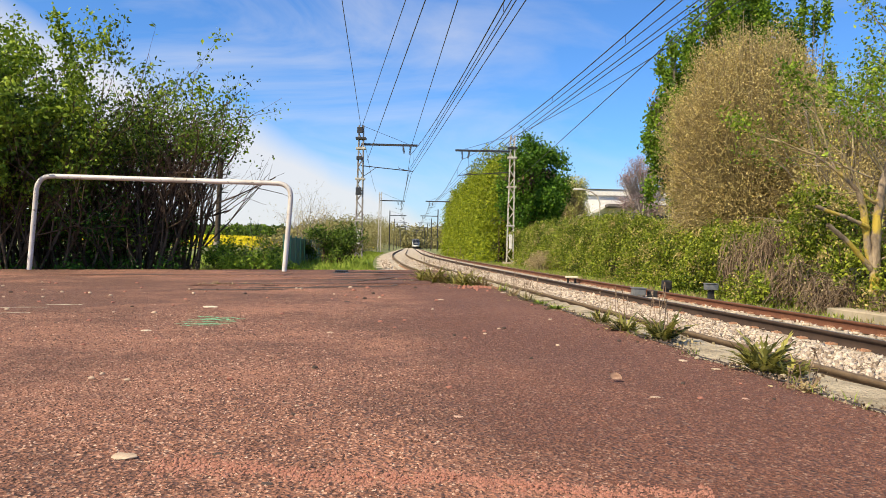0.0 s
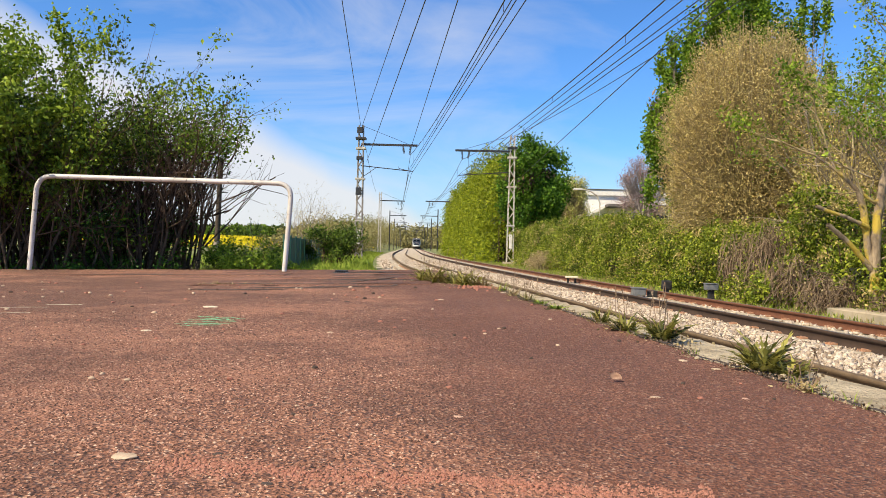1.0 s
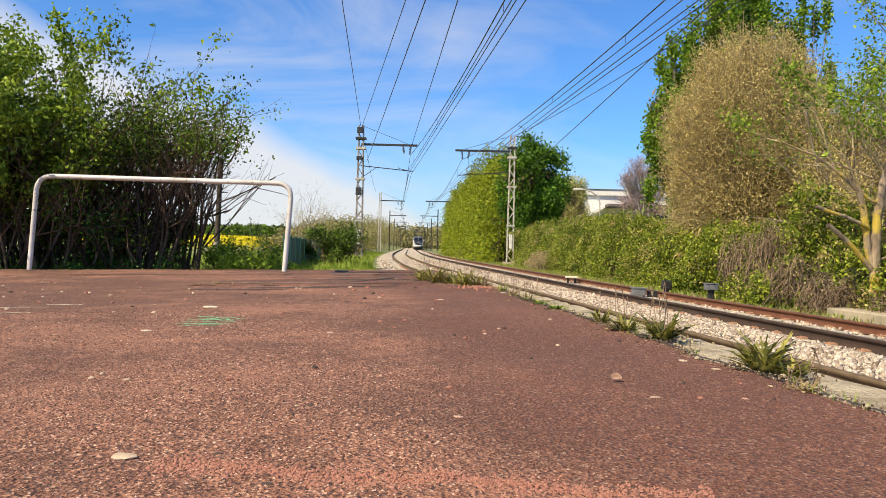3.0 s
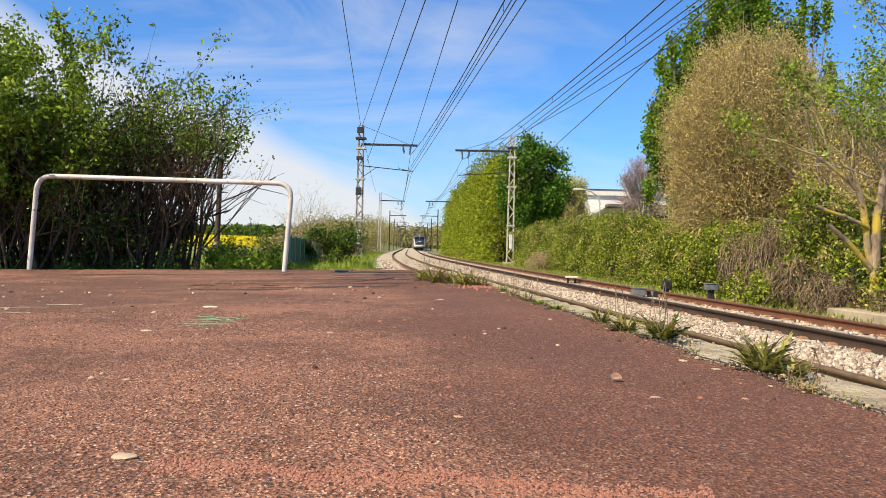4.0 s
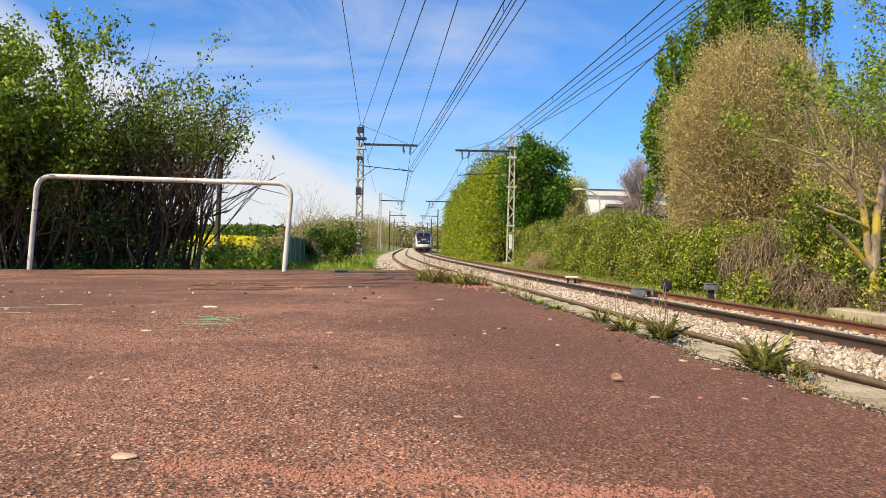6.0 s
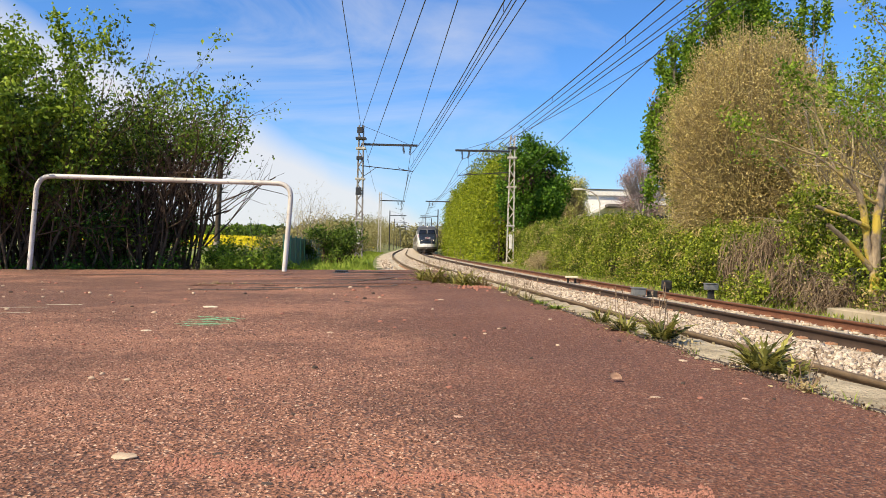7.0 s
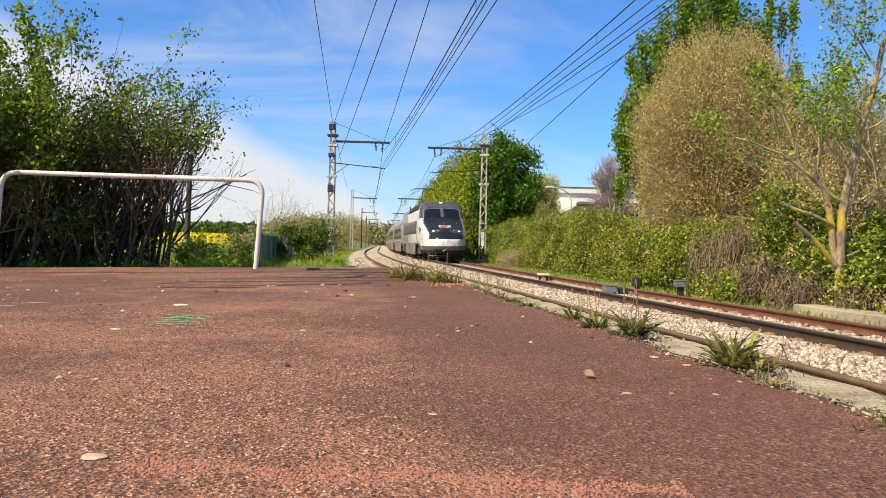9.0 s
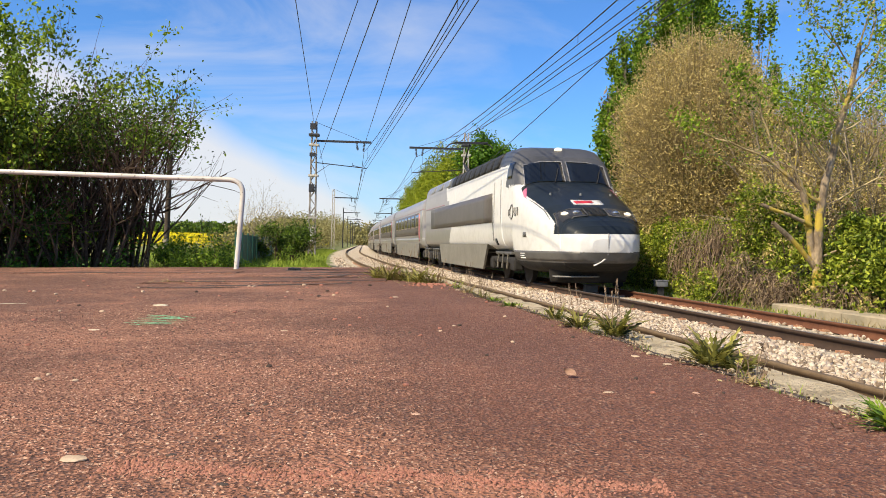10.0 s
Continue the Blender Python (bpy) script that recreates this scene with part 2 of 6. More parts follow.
M["white_wall"] = simple("white_render", (0.70, 0.67, 0.62), (0.80, 0.78, 0.73), 0.6, 0.8, 0, 0.1, 0.01)
M["roof_dark"] = simple("dark_roof", (0.10, 0.085, 0.075), (0.17, 0.15, 0.135), 1.5, 0.8, 0, 0.3, 0.02)
M["fence_green"] = simple("green_fence", (0.012, 0.075, 0.055), (0.025, 0.12, 0.09), 2.0, 0.55, 0, 0.1, 0.003)
M["stone_light"] = simple("stone_light", (0.40, 0.29, 0.19), (0.56, 0.43, 0.30), 20.0, 0.8, 0, 0.4, 0.004)
M["leaf_dead"] = simple("dead_leaf", (0.42, 0.25, 0.17), (0.60, 0.40, 0.29), 40.0, 0.8, 0, 0.4, 0.002)
M["paint_green"] = simple("green_spray", (0.10, 0.42, 0.20), (0.22, 0.58, 0.33), 60.0, 0.8, 0, 0.4, 0.002)
M["paint_pale"] = simple("pale_spray", (0.55, 0.50, 0.36), (0.70, 0.66, 0.50), 60.0, 0.8, 0, 0.4, 0.002)
M["crumb_red"] = simple("red_crumble", (0.28, 0.105, 0.068), (0.46, 0.21, 0.145), 30.0, 0.95, 0, 0.8, 0.006)
M["crumb_pink"] = simple("pink_crumble", (0.24, 0.095, 0.062), (0.52, 0.25, 0.175), 200.0, 0.95, 0, 0.5, 0.003)
M["crack"] = simple("crack_dirt_shade", (0.035, 0.025, 0.02), (0.085, 0.06, 0.045), 20.0, 0.95, 0, 0.5, 0.004)


def ballast_stone():
    m = Mat("ballast_stone", 0.9)
    c = m.ramp(m.island(), (0.0, (0.14, 0.10, 0.066)), (0.3, (0.38, 0.30, 0.225)), (0.8, (0.62, 0.53, 0.42)), (1.0, (0.32, 0.265, 0.23)))
    c = m.mix(m.ramp(m.noise(40, 5), (0.5, 0.0), (0.8, 0.5)), c, (0.255, 0.181, 0.136))
    return m.colour(c).bump(m.noise(70, 5), 0.6, 0.006).m


M["ballast"] = ballast_stone()

# the train's paints
M["tr_white"] = simple("train_white", (0.63, 0.625, 0.61), (0.69, 0.69, 0.68), 0.8, 0.28, 0, 0.0)
M["tr_grey"] = simple("train_grey", (0.235, 0.23, 0.245), (0.275, 0.27, 0.285), 0.8, 0.32, 0, 0.0)
M["tr_lightgrey"] = simple("train_light_grey", (0.225, 0.225, 0.215), (0.265, 0.265, 0.255), 0.8, 0.3, 0, 0.0)
M["tr_skirt"] = simple("train_skirt", (0.08, 0.077, 0.073), (0.12, 0.117, 0.11), 1.5, 0.5, 0.1, 0.1, 0.004)
M["tr_roof"] = simple("train_roof", (0.05, 0.053, 0.06), (0.085, 0.088, 0.097), 1.2, 0.36, 0.1, 0.0)
M["tr_black"] = simple("train_black", (0.010, 0.015, 0.021), (0.017, 0.023, 0.031), 0.8, 0.34, 0, 0.0)
M["tr_black"].node_tree.nodes["Principled BSDF"].inputs["Specular IOR Level"].default_value = 0.22
M["tr_vent"] = simple("train_vent", (0.012, 0.012, 0.013), (0.024, 0.024, 0.026), 3.0, 0.65, 0, 0.0)
M["tr_low"] = simple("train_low_skirt", (0.17, 0.16, 0.135), (0.23, 0.22, 0.19), 1.5, 0.5, 0, 0.1, 0.004)
M["tr_stripe"] = simple("train_faded_stripe", (0.36, 0.20, 0.24), (0.40, 0.23, 0.27), 1.0, 0.35, 0, 0.0)
M["tr_faded_red"] = simple("train_faded_red", (0.34, 0.10, 0.11), (0.42, 0.15, 0.16), 1.5, 0.35, 0, 0.0)
M["tr_lens"] = simple("train_lamp_lens", (0.022, 0.022, 0.023), (0.05, 0.048, 0.046), 3.0, 0.12, 0, 0.0)
M["tr_lilac"] = simple("train_coach_roof", (0.34, 0.32, 0.345), (0.40, 0.38, 0.405), 0.8, 0.35, 0, 0.0)
M["tr_under"] = simple("train_underframe", (0.008, 0.007, 0.006), (0.020, 0.018, 0.016), 6.0, 0.85, 0.0, 0.2, 0.01)
M["tr_glass"] = simple("train_glass", (0.006, 0.008, 0.012), (0.01, 0.013, 0.018), 0.5, 0.04, 0, 0.0)
M["tr_panel"] = simple("train_louvre", (0.075, 0.066, 0.060), (0.105, 0.094, 0.086), 1.5, 0.42, 0, 0.0)
M["tr_pink"] = simple("train_magenta", (0.50, 0.12, 0.21), (0.55, 0.16, 0.25), 1.0, 0.35, 0, 0.0)
M["tr_red"] = simple("train_red", (0.5, 0.02, 0.03), (0.58, 0.03, 0.04), 1.0, 0.35, 0, 0.0)
M["tr_chrome"] = simple("train_reflector", (0.5, 0.5, 0.5), (0.6, 0.6, 0.6), 1.0, 0.15, 0.9, 0.0)


def glow(name, c, s):
    m = Mat(name, 0.3)
    m.colour(c)
    m.b.inputs["Emission Color"].default_value = (*c, 1)
    m.b.inputs["Emission Strength"].default_value = s
    return m.m


M["tr_lamp"] = glow("headlamp_glow", (1.0, 0.86, 0.64), 0.65)

# ---------------------------------------------------------------- mesh helpers


def obj(name, verts, faces, mat, parent=None, label="", smooth=False):
    """One mesh object from arrays; faces all have the same number of corners."""
    me = bpy.data.meshes.new(name)
    v = np.asarray(verts, dtype=np.float32).reshape(-1, 3)
    f = np.asarray(faces, dtype=np.int32)
    k = f.shape[1]
    me.vertices.add(len(v))
    me.vertices.foreach_set("co", v.ravel())
    me.loops.add(f.size)
    me.loops.foreach_set("vertex_index", f.ravel())
    me.polygons.add(len(f))
    me.polygons.foreach_set("loop_start", np.arange(0, f.size, k, dtype=np.int32))
    if smooth:
        me.polygons.foreach_set("use_smooth", np.ones(len(f), dtype=bool))
    me.update(calc_edges=True)
    for mm in (mat if isinstance(mat, (list, tuple)) else [mat]):
        me.materials.append(mm)
    ob = new(name, me)
    if parent:
        ob.parent = parent
    if label:
        ob["label"] = label
    return ob


def part(name, bm, mat, parent, label="", smooth=False):
    me = bpy.data.meshes.new(name)
    if smooth:
        for f in bm.faces:
            f.smooth = True
    bm.to_mesh(me)
    bm.free()
    me.materials.append(mat)
    ob = new(name, me)
    if parent:
        ob.parent = parent
    if label:
        ob["label"] = label
    return ob


def thing(name, label, category, group="", kind="", at=(0, 0, 0)):
    ob = new(name)
    ob.empty_display_size = 0.1
    ob.location = at
    return tagged(ob, label, category, group, kind)


def box(bm, lo, hi, bevel=0.0):
    """A box with optional bevel, added to bm."""
    r = bmesh.ops.create_cube(bm, size=1.0)
    lo, hi = Vector(lo), Vector(hi)
    for v in r["verts"]:
        v.co = Vector([lo[i] + (v.co[i] + 0.5) * (hi[i] - lo[i]) for i in range(3)])
    if bevel:
        es = list({e for v in r["verts"] for e in v.link_edges})
        bmesh.ops.bevel(bm, geom=es, offset=bevel, segments=2, affect="EDGES", profile=0.5)
    return bm


def boxed(lo, hi, bevel=0.0):
    return box(bmesh.new(), lo, hi, bevel)


def tube_arrays(segs, sides=4):
    """Tapered prisms for rows of (p0, p1, r0, r1)."""
    s = np.asarray([(*a, *b, r, q) for a, b, r, q in segs], dtype=np.float64)
    p0, p1, r0, r1 = s[:, :3], s[:, 3:6], s[:, 6], s[:, 7]
    d = p1 - p0
    d /= np.maximum(np.linalg.norm(d, axis=1, keepdims=True), 1e-9)
    up = np.where(np.abs(d[:, 2:3]) > 0.9, [[1.0, 0, 0]], [[0, 0, 1.0]])
    u = np.cross(d, up)
    u /= np.linalg.norm(u, axis=1, keepdims=True)
    w = np.cross(d, u)
    ang = np.arange(sides) * 2 * np.pi / sides
    ring = u[:, None] * np.cos(ang)[None, :, None] + w[:, None] * np.sin(ang)[None, :, None]
    a = p0[:, None] + ring * r0[:, None, None]
    b = p1[:, None] + ring * r1[:, None, None]
    v = np.concatenate([a, b], axis=1).reshape(-1, 3)
    i = np.arange(sides)
    f = np.stack([i, (i + 1) % sides, (i + 1) % sides + sides, i + sides], axis=1)
    f = (f[None] + (np.arange(len(s)) * 2 * sides)[:, None, None]).reshape(-1, 4)
    return v, f


def cable(name, pts, r, mat, parent=None, sides=6, label=""):
    """One connected round tube along a line of points; r may be a list, one radius a point."""
    v, f = [], []
    for i, p in enumerate(pts):
        d = (Vector(pts[min(i + 1, len(pts) - 1)]) - Vector(pts[max(i - 1, 0)])).normalized()
        u = d.cross(Vector((0, 0, 1)) if abs(d.z) < 0.9 else Vector((1, 0, 0))).normalized()
        w = d.cross(u)
        for k in range(sides):
            t = 2 * math.pi * k / sides
            v.append(Vector(p) + (u * math.cos(t) + w * math.sin(t)) * (r[i] if isinstance(r, list) else r))
    for i in range(len(pts) - 1):
        for k in range(sides):
            a, b = i * sides + k, i * sides + (k + 1) % sides
            f.append((a, b, b + sides, a + sides))
    return obj(name, [tuple(c) for c in v], f, mat, parent, label, True)


def tubes(name, segs, mat, parent=None, sides=4, label="", smooth=True):
    v, f = tube_arrays(segs, sides)
    return obj(name, v, f, mat, parent, label, smooth)


def leaf_arrays(c, size, rng, aspect=0.55, up=0.0, fold=0.25):
    """Small folded leaf blades (two triangles each) at the points c."""
    n = len(c)
    d = rng.normal(size=(n, 3))
    d[:, 2] += up
    d /= np.linalg.norm(d, axis=1, keepdims=True)
    e = np.cross(d, rng.normal(size=(n, 3)))
    e /= np.maximum(np.linalg.norm(e, axis=1, keepdims=True), 1e-9)
    nn = np.cross(d, e)
    s = (size * rng.uniform(0.6, 1.35, n))[:, None]
    tip, base = c + d * s * 0.5, c - d * s * 0.5
    l = c + e * s * aspect * 0.5 + nn * s * fold * 0.5
    r = c - e * s * aspect * 0.5 + nn * s * fold * 0.5
    v = np.stack([base, l, tip, r], axis=1).reshape(-1, 3)
    k = np.arange(n)[:, None] * 4
    f = np.concatenate([k + [[0, 1, 2]], k + [[0, 2, 3]]], axis=1).reshape(-1, 3)
    return v, f


def leaves(name, c, size, mat, parent, rng, **kw):
    v, f = leaf_arrays(np.asarray(c), size, rng, **kw)
    return obj(name, v, f, mat, parent)


def grow(p, d, length, r, depth, rng, segs, tips, spread=0.5, kids=3, lift=0.12, shrink=0.68, steps=3, wobble=0.14):
    """A branching limb: fills segs and the points of its outer twigs."""
    p, d = np.array(p, float), np.array(d, float)
    for i in range(steps):
        d = d + rng.normal(size=3) * wobble + np.array([0, 0, lift])
        d /= np.linalg.norm(d)
        q = p + d * length / steps
        r1 = r * (1 - 0.4 / steps)
        segs.append((tuple(p), tuple(q), r, r1))
        p, r = q, r1
        if depth <= 1:
            tips.append(p.copy())
        if depth > 0 and (i > 0 or steps == 1):
            for _ in range(kids if i == steps - 1 else max(1, kids - 1)):
                k = d + rng.normal(size=3) * spread
                k /= np.linalg.norm(k)
                grow(p, k, length * shrink * rng.uniform(0.7, 1.15), r * 0.68, depth - 1, rng, segs, tips, spread, kids, lift, shrink, steps, wobble)

# ---------------------------------------------------------------- the lie of the line
RAIL, GROUND = -0.55, -0.80


def cx(y):
    """The middle of the far track at the distance y."""
    if y < 10:
        return 6.5 - 0.112 * y
    if y < 110:
        return 6.5 - 0.112 * y + 0.00035 * (y - 10) ** 2
    return -2.32 - 0.042 * (y - 110)


def heading(y):
    """Unit vectors along the line and to its right."""
    s = -0.112 if y < 10 else (-0.112 + 0.0007 * (y - 10) if y < 110 else -0.042)
    d = math.hypot(s, 1)
    return (s / d, 1 / d), (1 / d, -s / d)


def beside(y, off):
    """The point off metres to the right of the far track's middle; the near track draws away slowly."""
    if off < -2.2:
        off -= 0.35 * max(0.0, min(1.0, (y - 18) / 22))
    _, n = heading(y)
    return cx(y) + n[0] * off, y + n[1] * off


NEAR = -3.24  # the near track's middle, from the far one's


def sweep(name, off, prof, ys, mat, parent=None, label="", z=0.0, tilt=0.0):
    """A profile of (sideways, up) swept along the line."""
    v, f, k = [], [], len(prof)
    for y in ys:
        for a, b in prof:
            x, yy = beside(y, off + a)
            v.append((x, yy, z + b + tilt * a))
    for i in range(len(ys) - 1):
        for j in range(k - 1):
            a = i * k + j
            f.append((a, a + 1, a + k + 1, a + k))
    return obj(name, v, f, mat, parent, label)


def steps(a, b, n):
    return [a + (b - a) * i / n for i in range(n + 1)]


YS = steps(-14, 40, 54) + steps(41, 110, 40)[0:] + steps(114, 420, 40)

# ---------------------------------------------------------------- ground, one sheet to the horizon


def ground_height(x, y):
    off = x - cx(max(-20, min(y, 420)))
    h = GROUND + 0.05 * noise.noise(Vector((x * 0.5, y * 0.5, 0)))
    if off < -5.3 and y > 13:
        h += 0.14 * min(1, (-5.3 - off) / 1.5)
    if off < -9 and y > 20:
        h += 0.011 * min(-9 - off, 120)
    if y > 40 and off < -6:
        h += 0.0085 * min(y - 40, 220) * min(1.0, max(0.0, (-7.0 - off) / 6.0))
    if off > 2.3:
        h += 0.22 * min(1, (off - 2.3) / 0.6) * (1 if y < 15 else max(0, 1 - (y - 15) / 3))
    if off > 6:
        h += 0.03 * min(off - 6, 60)
    return h


def build_ground():
    xs = [-1500, -600, -260, -120, -70, -45] + steps(-32, 32, 96) + [45, 70, 120, 260, 600, 1500]
    ys = [-600, -200, -80, -40] + steps(-20, 60, 110) + steps(63, 150, 30) + [170, 200, 260, 340, 480, 800, 1600]
    v = [(x, y, ground_height(x, y)) for y in ys for x in xs]
    k = len(xs)
    f = [(j * k + i, j * k + i + 1, (j + 1) * k + i + 1, (j + 1) * k + i) for j in range(len(ys) - 1) for i in range(k - 1)]
    m = Mat("ground_mat", 0.95)
    c = m.ramp(m.noise(0.7, 7, 0.65), (0.38, (0.11, 0.16, 0.03)), (0.55, (0.19, 0.21, 0.06)), (0.66, (0.34, 0.27, 0.16)))
    c = m.mix(m.ramp(m.noise(14, 5), (0.45, 0.0), (0.75, 0.6)), c, (0.11, 0.085, 0.05))
    m.colour(c).bump(m.noise(9, 6), 0.8, 0.05)
    g = obj("ground", v, f, m.m, smooth=True)
    tagged(g, "grassy soil with bare patches beside the railway", "ground", kind="structure")


build_ground()

# ---------------------------------------------------------------- platform
FALL = 0.020  # the surface falls away from the track


def edge_in(y):
    return 1.15 - 0.106 * y + 0.045 * noise.noise(Vector((y * 2.1, 3, 0))) + 0.032 * noise.noise(Vector((y * 7, 9, 0)))


def edge_out(y):
    return 1.455 - 0.112 * y


def end_y(x):
    return 11.95 + 0.11 * x


def plat_z(x, y):
    h = FALL * (x if x < 0 else 0.3 * x)
    h += 0.010 * noise.noise(Vector((x * 0.8, y * 0.8, 0))) + 0.004 * noise.noise(Vector((x * 3.1, y * 3.1, 2)))
    h += 0.0022 * noise.noise(Vector((x * 14, y * 14, 5)))
    return h


def build_platform():
    xs = steps(-18, -6, 12)[:-1] + steps(-6, -1.5, 45)[:-1] + steps(-1.5, 1, 62)
    ys = steps(-7, 0.4, 12)[:-1] + steps(0.4, 4.0, 100)[:-1] + steps(4.0, 12.0, 90)
    v, k = [], len(xs)
    for y in ys:
        lim = edge_in(y)
        for x in xs:
            px = x if x < -1.5 else -1.5 + (x + 1.5) / 2.5 * (lim + 1.5)
            v.append((px, min(y, end_y(px)) if y > 11 else y, plat_z(px, y)))
    f = [(j * k + i, j * k + i + 1, (j + 1) * k + i + 1, (j + 1) * k + i) for j in range(len(ys) - 1) for i in range(k - 1)]
    p = obj("platform", v, f, M["asphalt"], smooth=True)
    tagged(p, "worn red-brown gritty asphalt station platform surface", "platform", kind="structure")
    # end wall and inner body
    bm = bmesh.new()
    ring = [(-18, end_y(-18) - 0.02), (edge_out(11.9), end_y(edge_out(11.9)) - 0.02)]
    for (ax, ay), (bx, by) in zip(ring[:-1], ring[1:]):
        q = [bm.verts.new(c) for c in ((ax, ay, -1.0), (bx, by, -1.0), (bx, by, -0.02), (ax, ay, FALL * ax - 0.005))]
        bm.faces.new(q)
        q2 = [bm.verts.new(c) for c in ((ax, ay - 0.25, -1.0), (bx, by - 0.25, -1.0), (bx, by - 0.25, -0.06), (ax, ay - 0.25, FALL * ax - 0.05))]
        bm.faces.new(q2)
        for i in range(4):
            j = (i + 1) % 4
            bm.faces.new((q[i], q[j], q2[j], q2[i]))
    e = part("platform_end_wall", bm, M["wall_concrete"], None)
    tagged(e, "concrete end face of the platform", "wall", kind="structure")
    sw = obj("platform_side_wall", [(edge_out(y) - 0.05 * s, y, z) for y in steps(-7, 11.9, 40) for s in (0, 1) for z in (-1.0, -0.13)],
             [(i * 4 + a, i * 4 + b, i * 4 + 4 + b, i * 4 + 4 + a) for i in range(40) for a, b in ((0, 1), (1, 3), (3, 2), (2, 0))], M["wall_concrete"])
    tagged(sw, "concrete side face of the platform above the track", "wall", kind="structure")
    # coping: separate slabs
    cop = thing("coping", "pale weathered concrete edge slabs of the platform", "coping", kind="structure")
    rng = random.Random(5)
    y = -6.0
    while y < 11.6:
        ln = rng.uniform(0.92, 1.02)
        y1 = min(y + ln, 11.85)
        bm = bmesh.new()
        n = 9
        rows = []
        for i in range(n + 1):
            t = y + 0.006 + (y1 - y - 0.012) * i / n
            xi, xo = edge_in(t) - 0.05, edge_out(t) + 0.004 * rng.uniform(-1, 1)
            dz = -0.012 + 0.006 * rng.uniform(-1, 1)
            rows.append([bm.verts.new(c) for c in ((xi, t, -0.14), (xi, t, dz - 0.012), (xi * 0.5 + xo * 0.5, t, dz + 0.003 * rng.uniform(-1, 1)),
                                                   (xo - 0.022, t, dz + 0.004), (xo, t, dz - 0.018 - 0.006 * rng.random()), (xo, t, -0.14))])
        for a, b in zip(rows[:-1], rows[1:]):
            for j in range(5):
                bm.faces.new((a[j], a[j + 1], b[j + 1], b[j]))
        bm.faces.new(rows[0][::-1])
        bm.faces.new(rows[-1])
        part("slab", bm, M["concrete"], cop)
        y = y1


build_platform()

# ---------------------------------------------------------------- tracks
RAIL_H = 0.146
RAIL_PROF = [(a, b * RAIL_H / 0.172) for a, b in ((-0.07, -0.172), (-0.07, -0.160), (-0.012, -0.140), (-0.009, -0.055), (-0.034, -0.040), (-0.036, -0.008), (-0.028, 0.0),
             (0.028, 0.0), (0.036, -0.008), (0.034, -0.040), (0.009, -0.055), (0.012, -0.140), (0.07, -0.160), (0.07, -0.172))]
CANT = 0.03


def build_track(off, group, label, inner_mat, outer_mat, sleepers_to, top_mat):
    for side, mat in ((-0.7535, outer_mat), (0.7535, inner_mat)):
        z = RAIL - (CANT if side > 0 else 0)
        r = sweep("rail", off + side, RAIL_PROF, YS, [mat, top_mat], z=z)
        idx = np.zeros(len(r.data.polygons), dtype=np.int32)
        idx.reshape(-1, len(RAIL_PROF) - 1)[:, 6] = 1
        r.data.polygons.foreach_set("material_index", idx)
        tagged(r, label, "rail", group)
    # sleepers with their clips
    sl = boxed((-1.15, -0.13, -0.26), (1.15, 0.13, -0.168), 0.02)
    me = bpy.data.meshes.new("sleeper")
    sl.to_mesh(me)
    me.materials.append(M["sleeper"])
    bm = bmesh.new()
    box(bm, (-0.050, -0.06, -0.012), (0.050, 0.06, 0.003))
    for yy in (-0.065, 0.049):
        box(bm, (-0.05, yy, 0.003), (0.03, yy + 0.016, 0.022))
    box(bm, (-0.045, -0.049, 0.014), (-0.025, 0.049, 0.026))
    box(bm, (-0.016, -0.016, 0.003), (0.016, 0.016, 0.032))
    cm = bpy.data.meshes.new("rail_clip")
    bm.to_mesh(cm)
    me_c = cm
    me_c.materials.append(M["clip"])
    bed = thing("sleepers", "concrete sleepers bedded in pale ballast", "sleepers", group, "structure")
    y = 1.0
    while y < sleepers_to:
        (sx, sy), _ = heading(y)
        ang = math.atan2(-sx, sy)
        x, yy = beside(y, off)
        o = new("sleeper", me)
        o.matrix_basis = Matrix.LocRotScale((x, yy, RAIL + 0.012), Euler((0, CANT / 1.5, ang)), None)
        o.parent = bed
        if y < 42:
            for side in (-0.7535, 0.7535):
                for s in (-1, 1):
                    c = new("rail_clip", me_c)
                    px, py = beside(y, off + side + s * 0.115)
                    c.matrix_basis = Matrix.LocRotScale((px, py, RAIL - 0.139 - (CANT if side > 0 else 0)), Euler((0, 0, ang + (math.pi if s < 0 else 0))), None)
                    c.parent = bed
        y += 0.6


build_track(0.0, "far track", "rust-brown steel rail with a worn bright top", M["rust"], M["rust_dark"], 70, M["rail_top"])
build_track(NEAR, "near track", "dull brown little-used steel rail beside the platform", M["rail_old"], M["rail_old"], 60, M["rail_old"])

BED = [(-6.4, -0.45), (-5.3, -0.22), (-4.3, -0.19), (-2.2, -0.185), (-1.9, -0.165), (-1.2, -0.155), (-0.4, -0.185), (0.4, -0.19), (1.0, -0.19), (1.6, -0.22), (2.2, -0.36), (2.9, -0.42)]
bed = sweep("ballast_bed", 0.0, [(a, b) for a, b in BED], YS, M["ballast_bed"], z=RAIL)
tagged(bed, "pale limestone ballast bed under both tracks", "ballast", kind="structure")


def bed_z(off):
    for (a, za), (b, zb) in zip(BED[:-1], BED[1:]):
        if a <= off <= b:
            return RAIL + za + (zb - za) * (off - a) / (b - a)
    return RAIL - 0.42


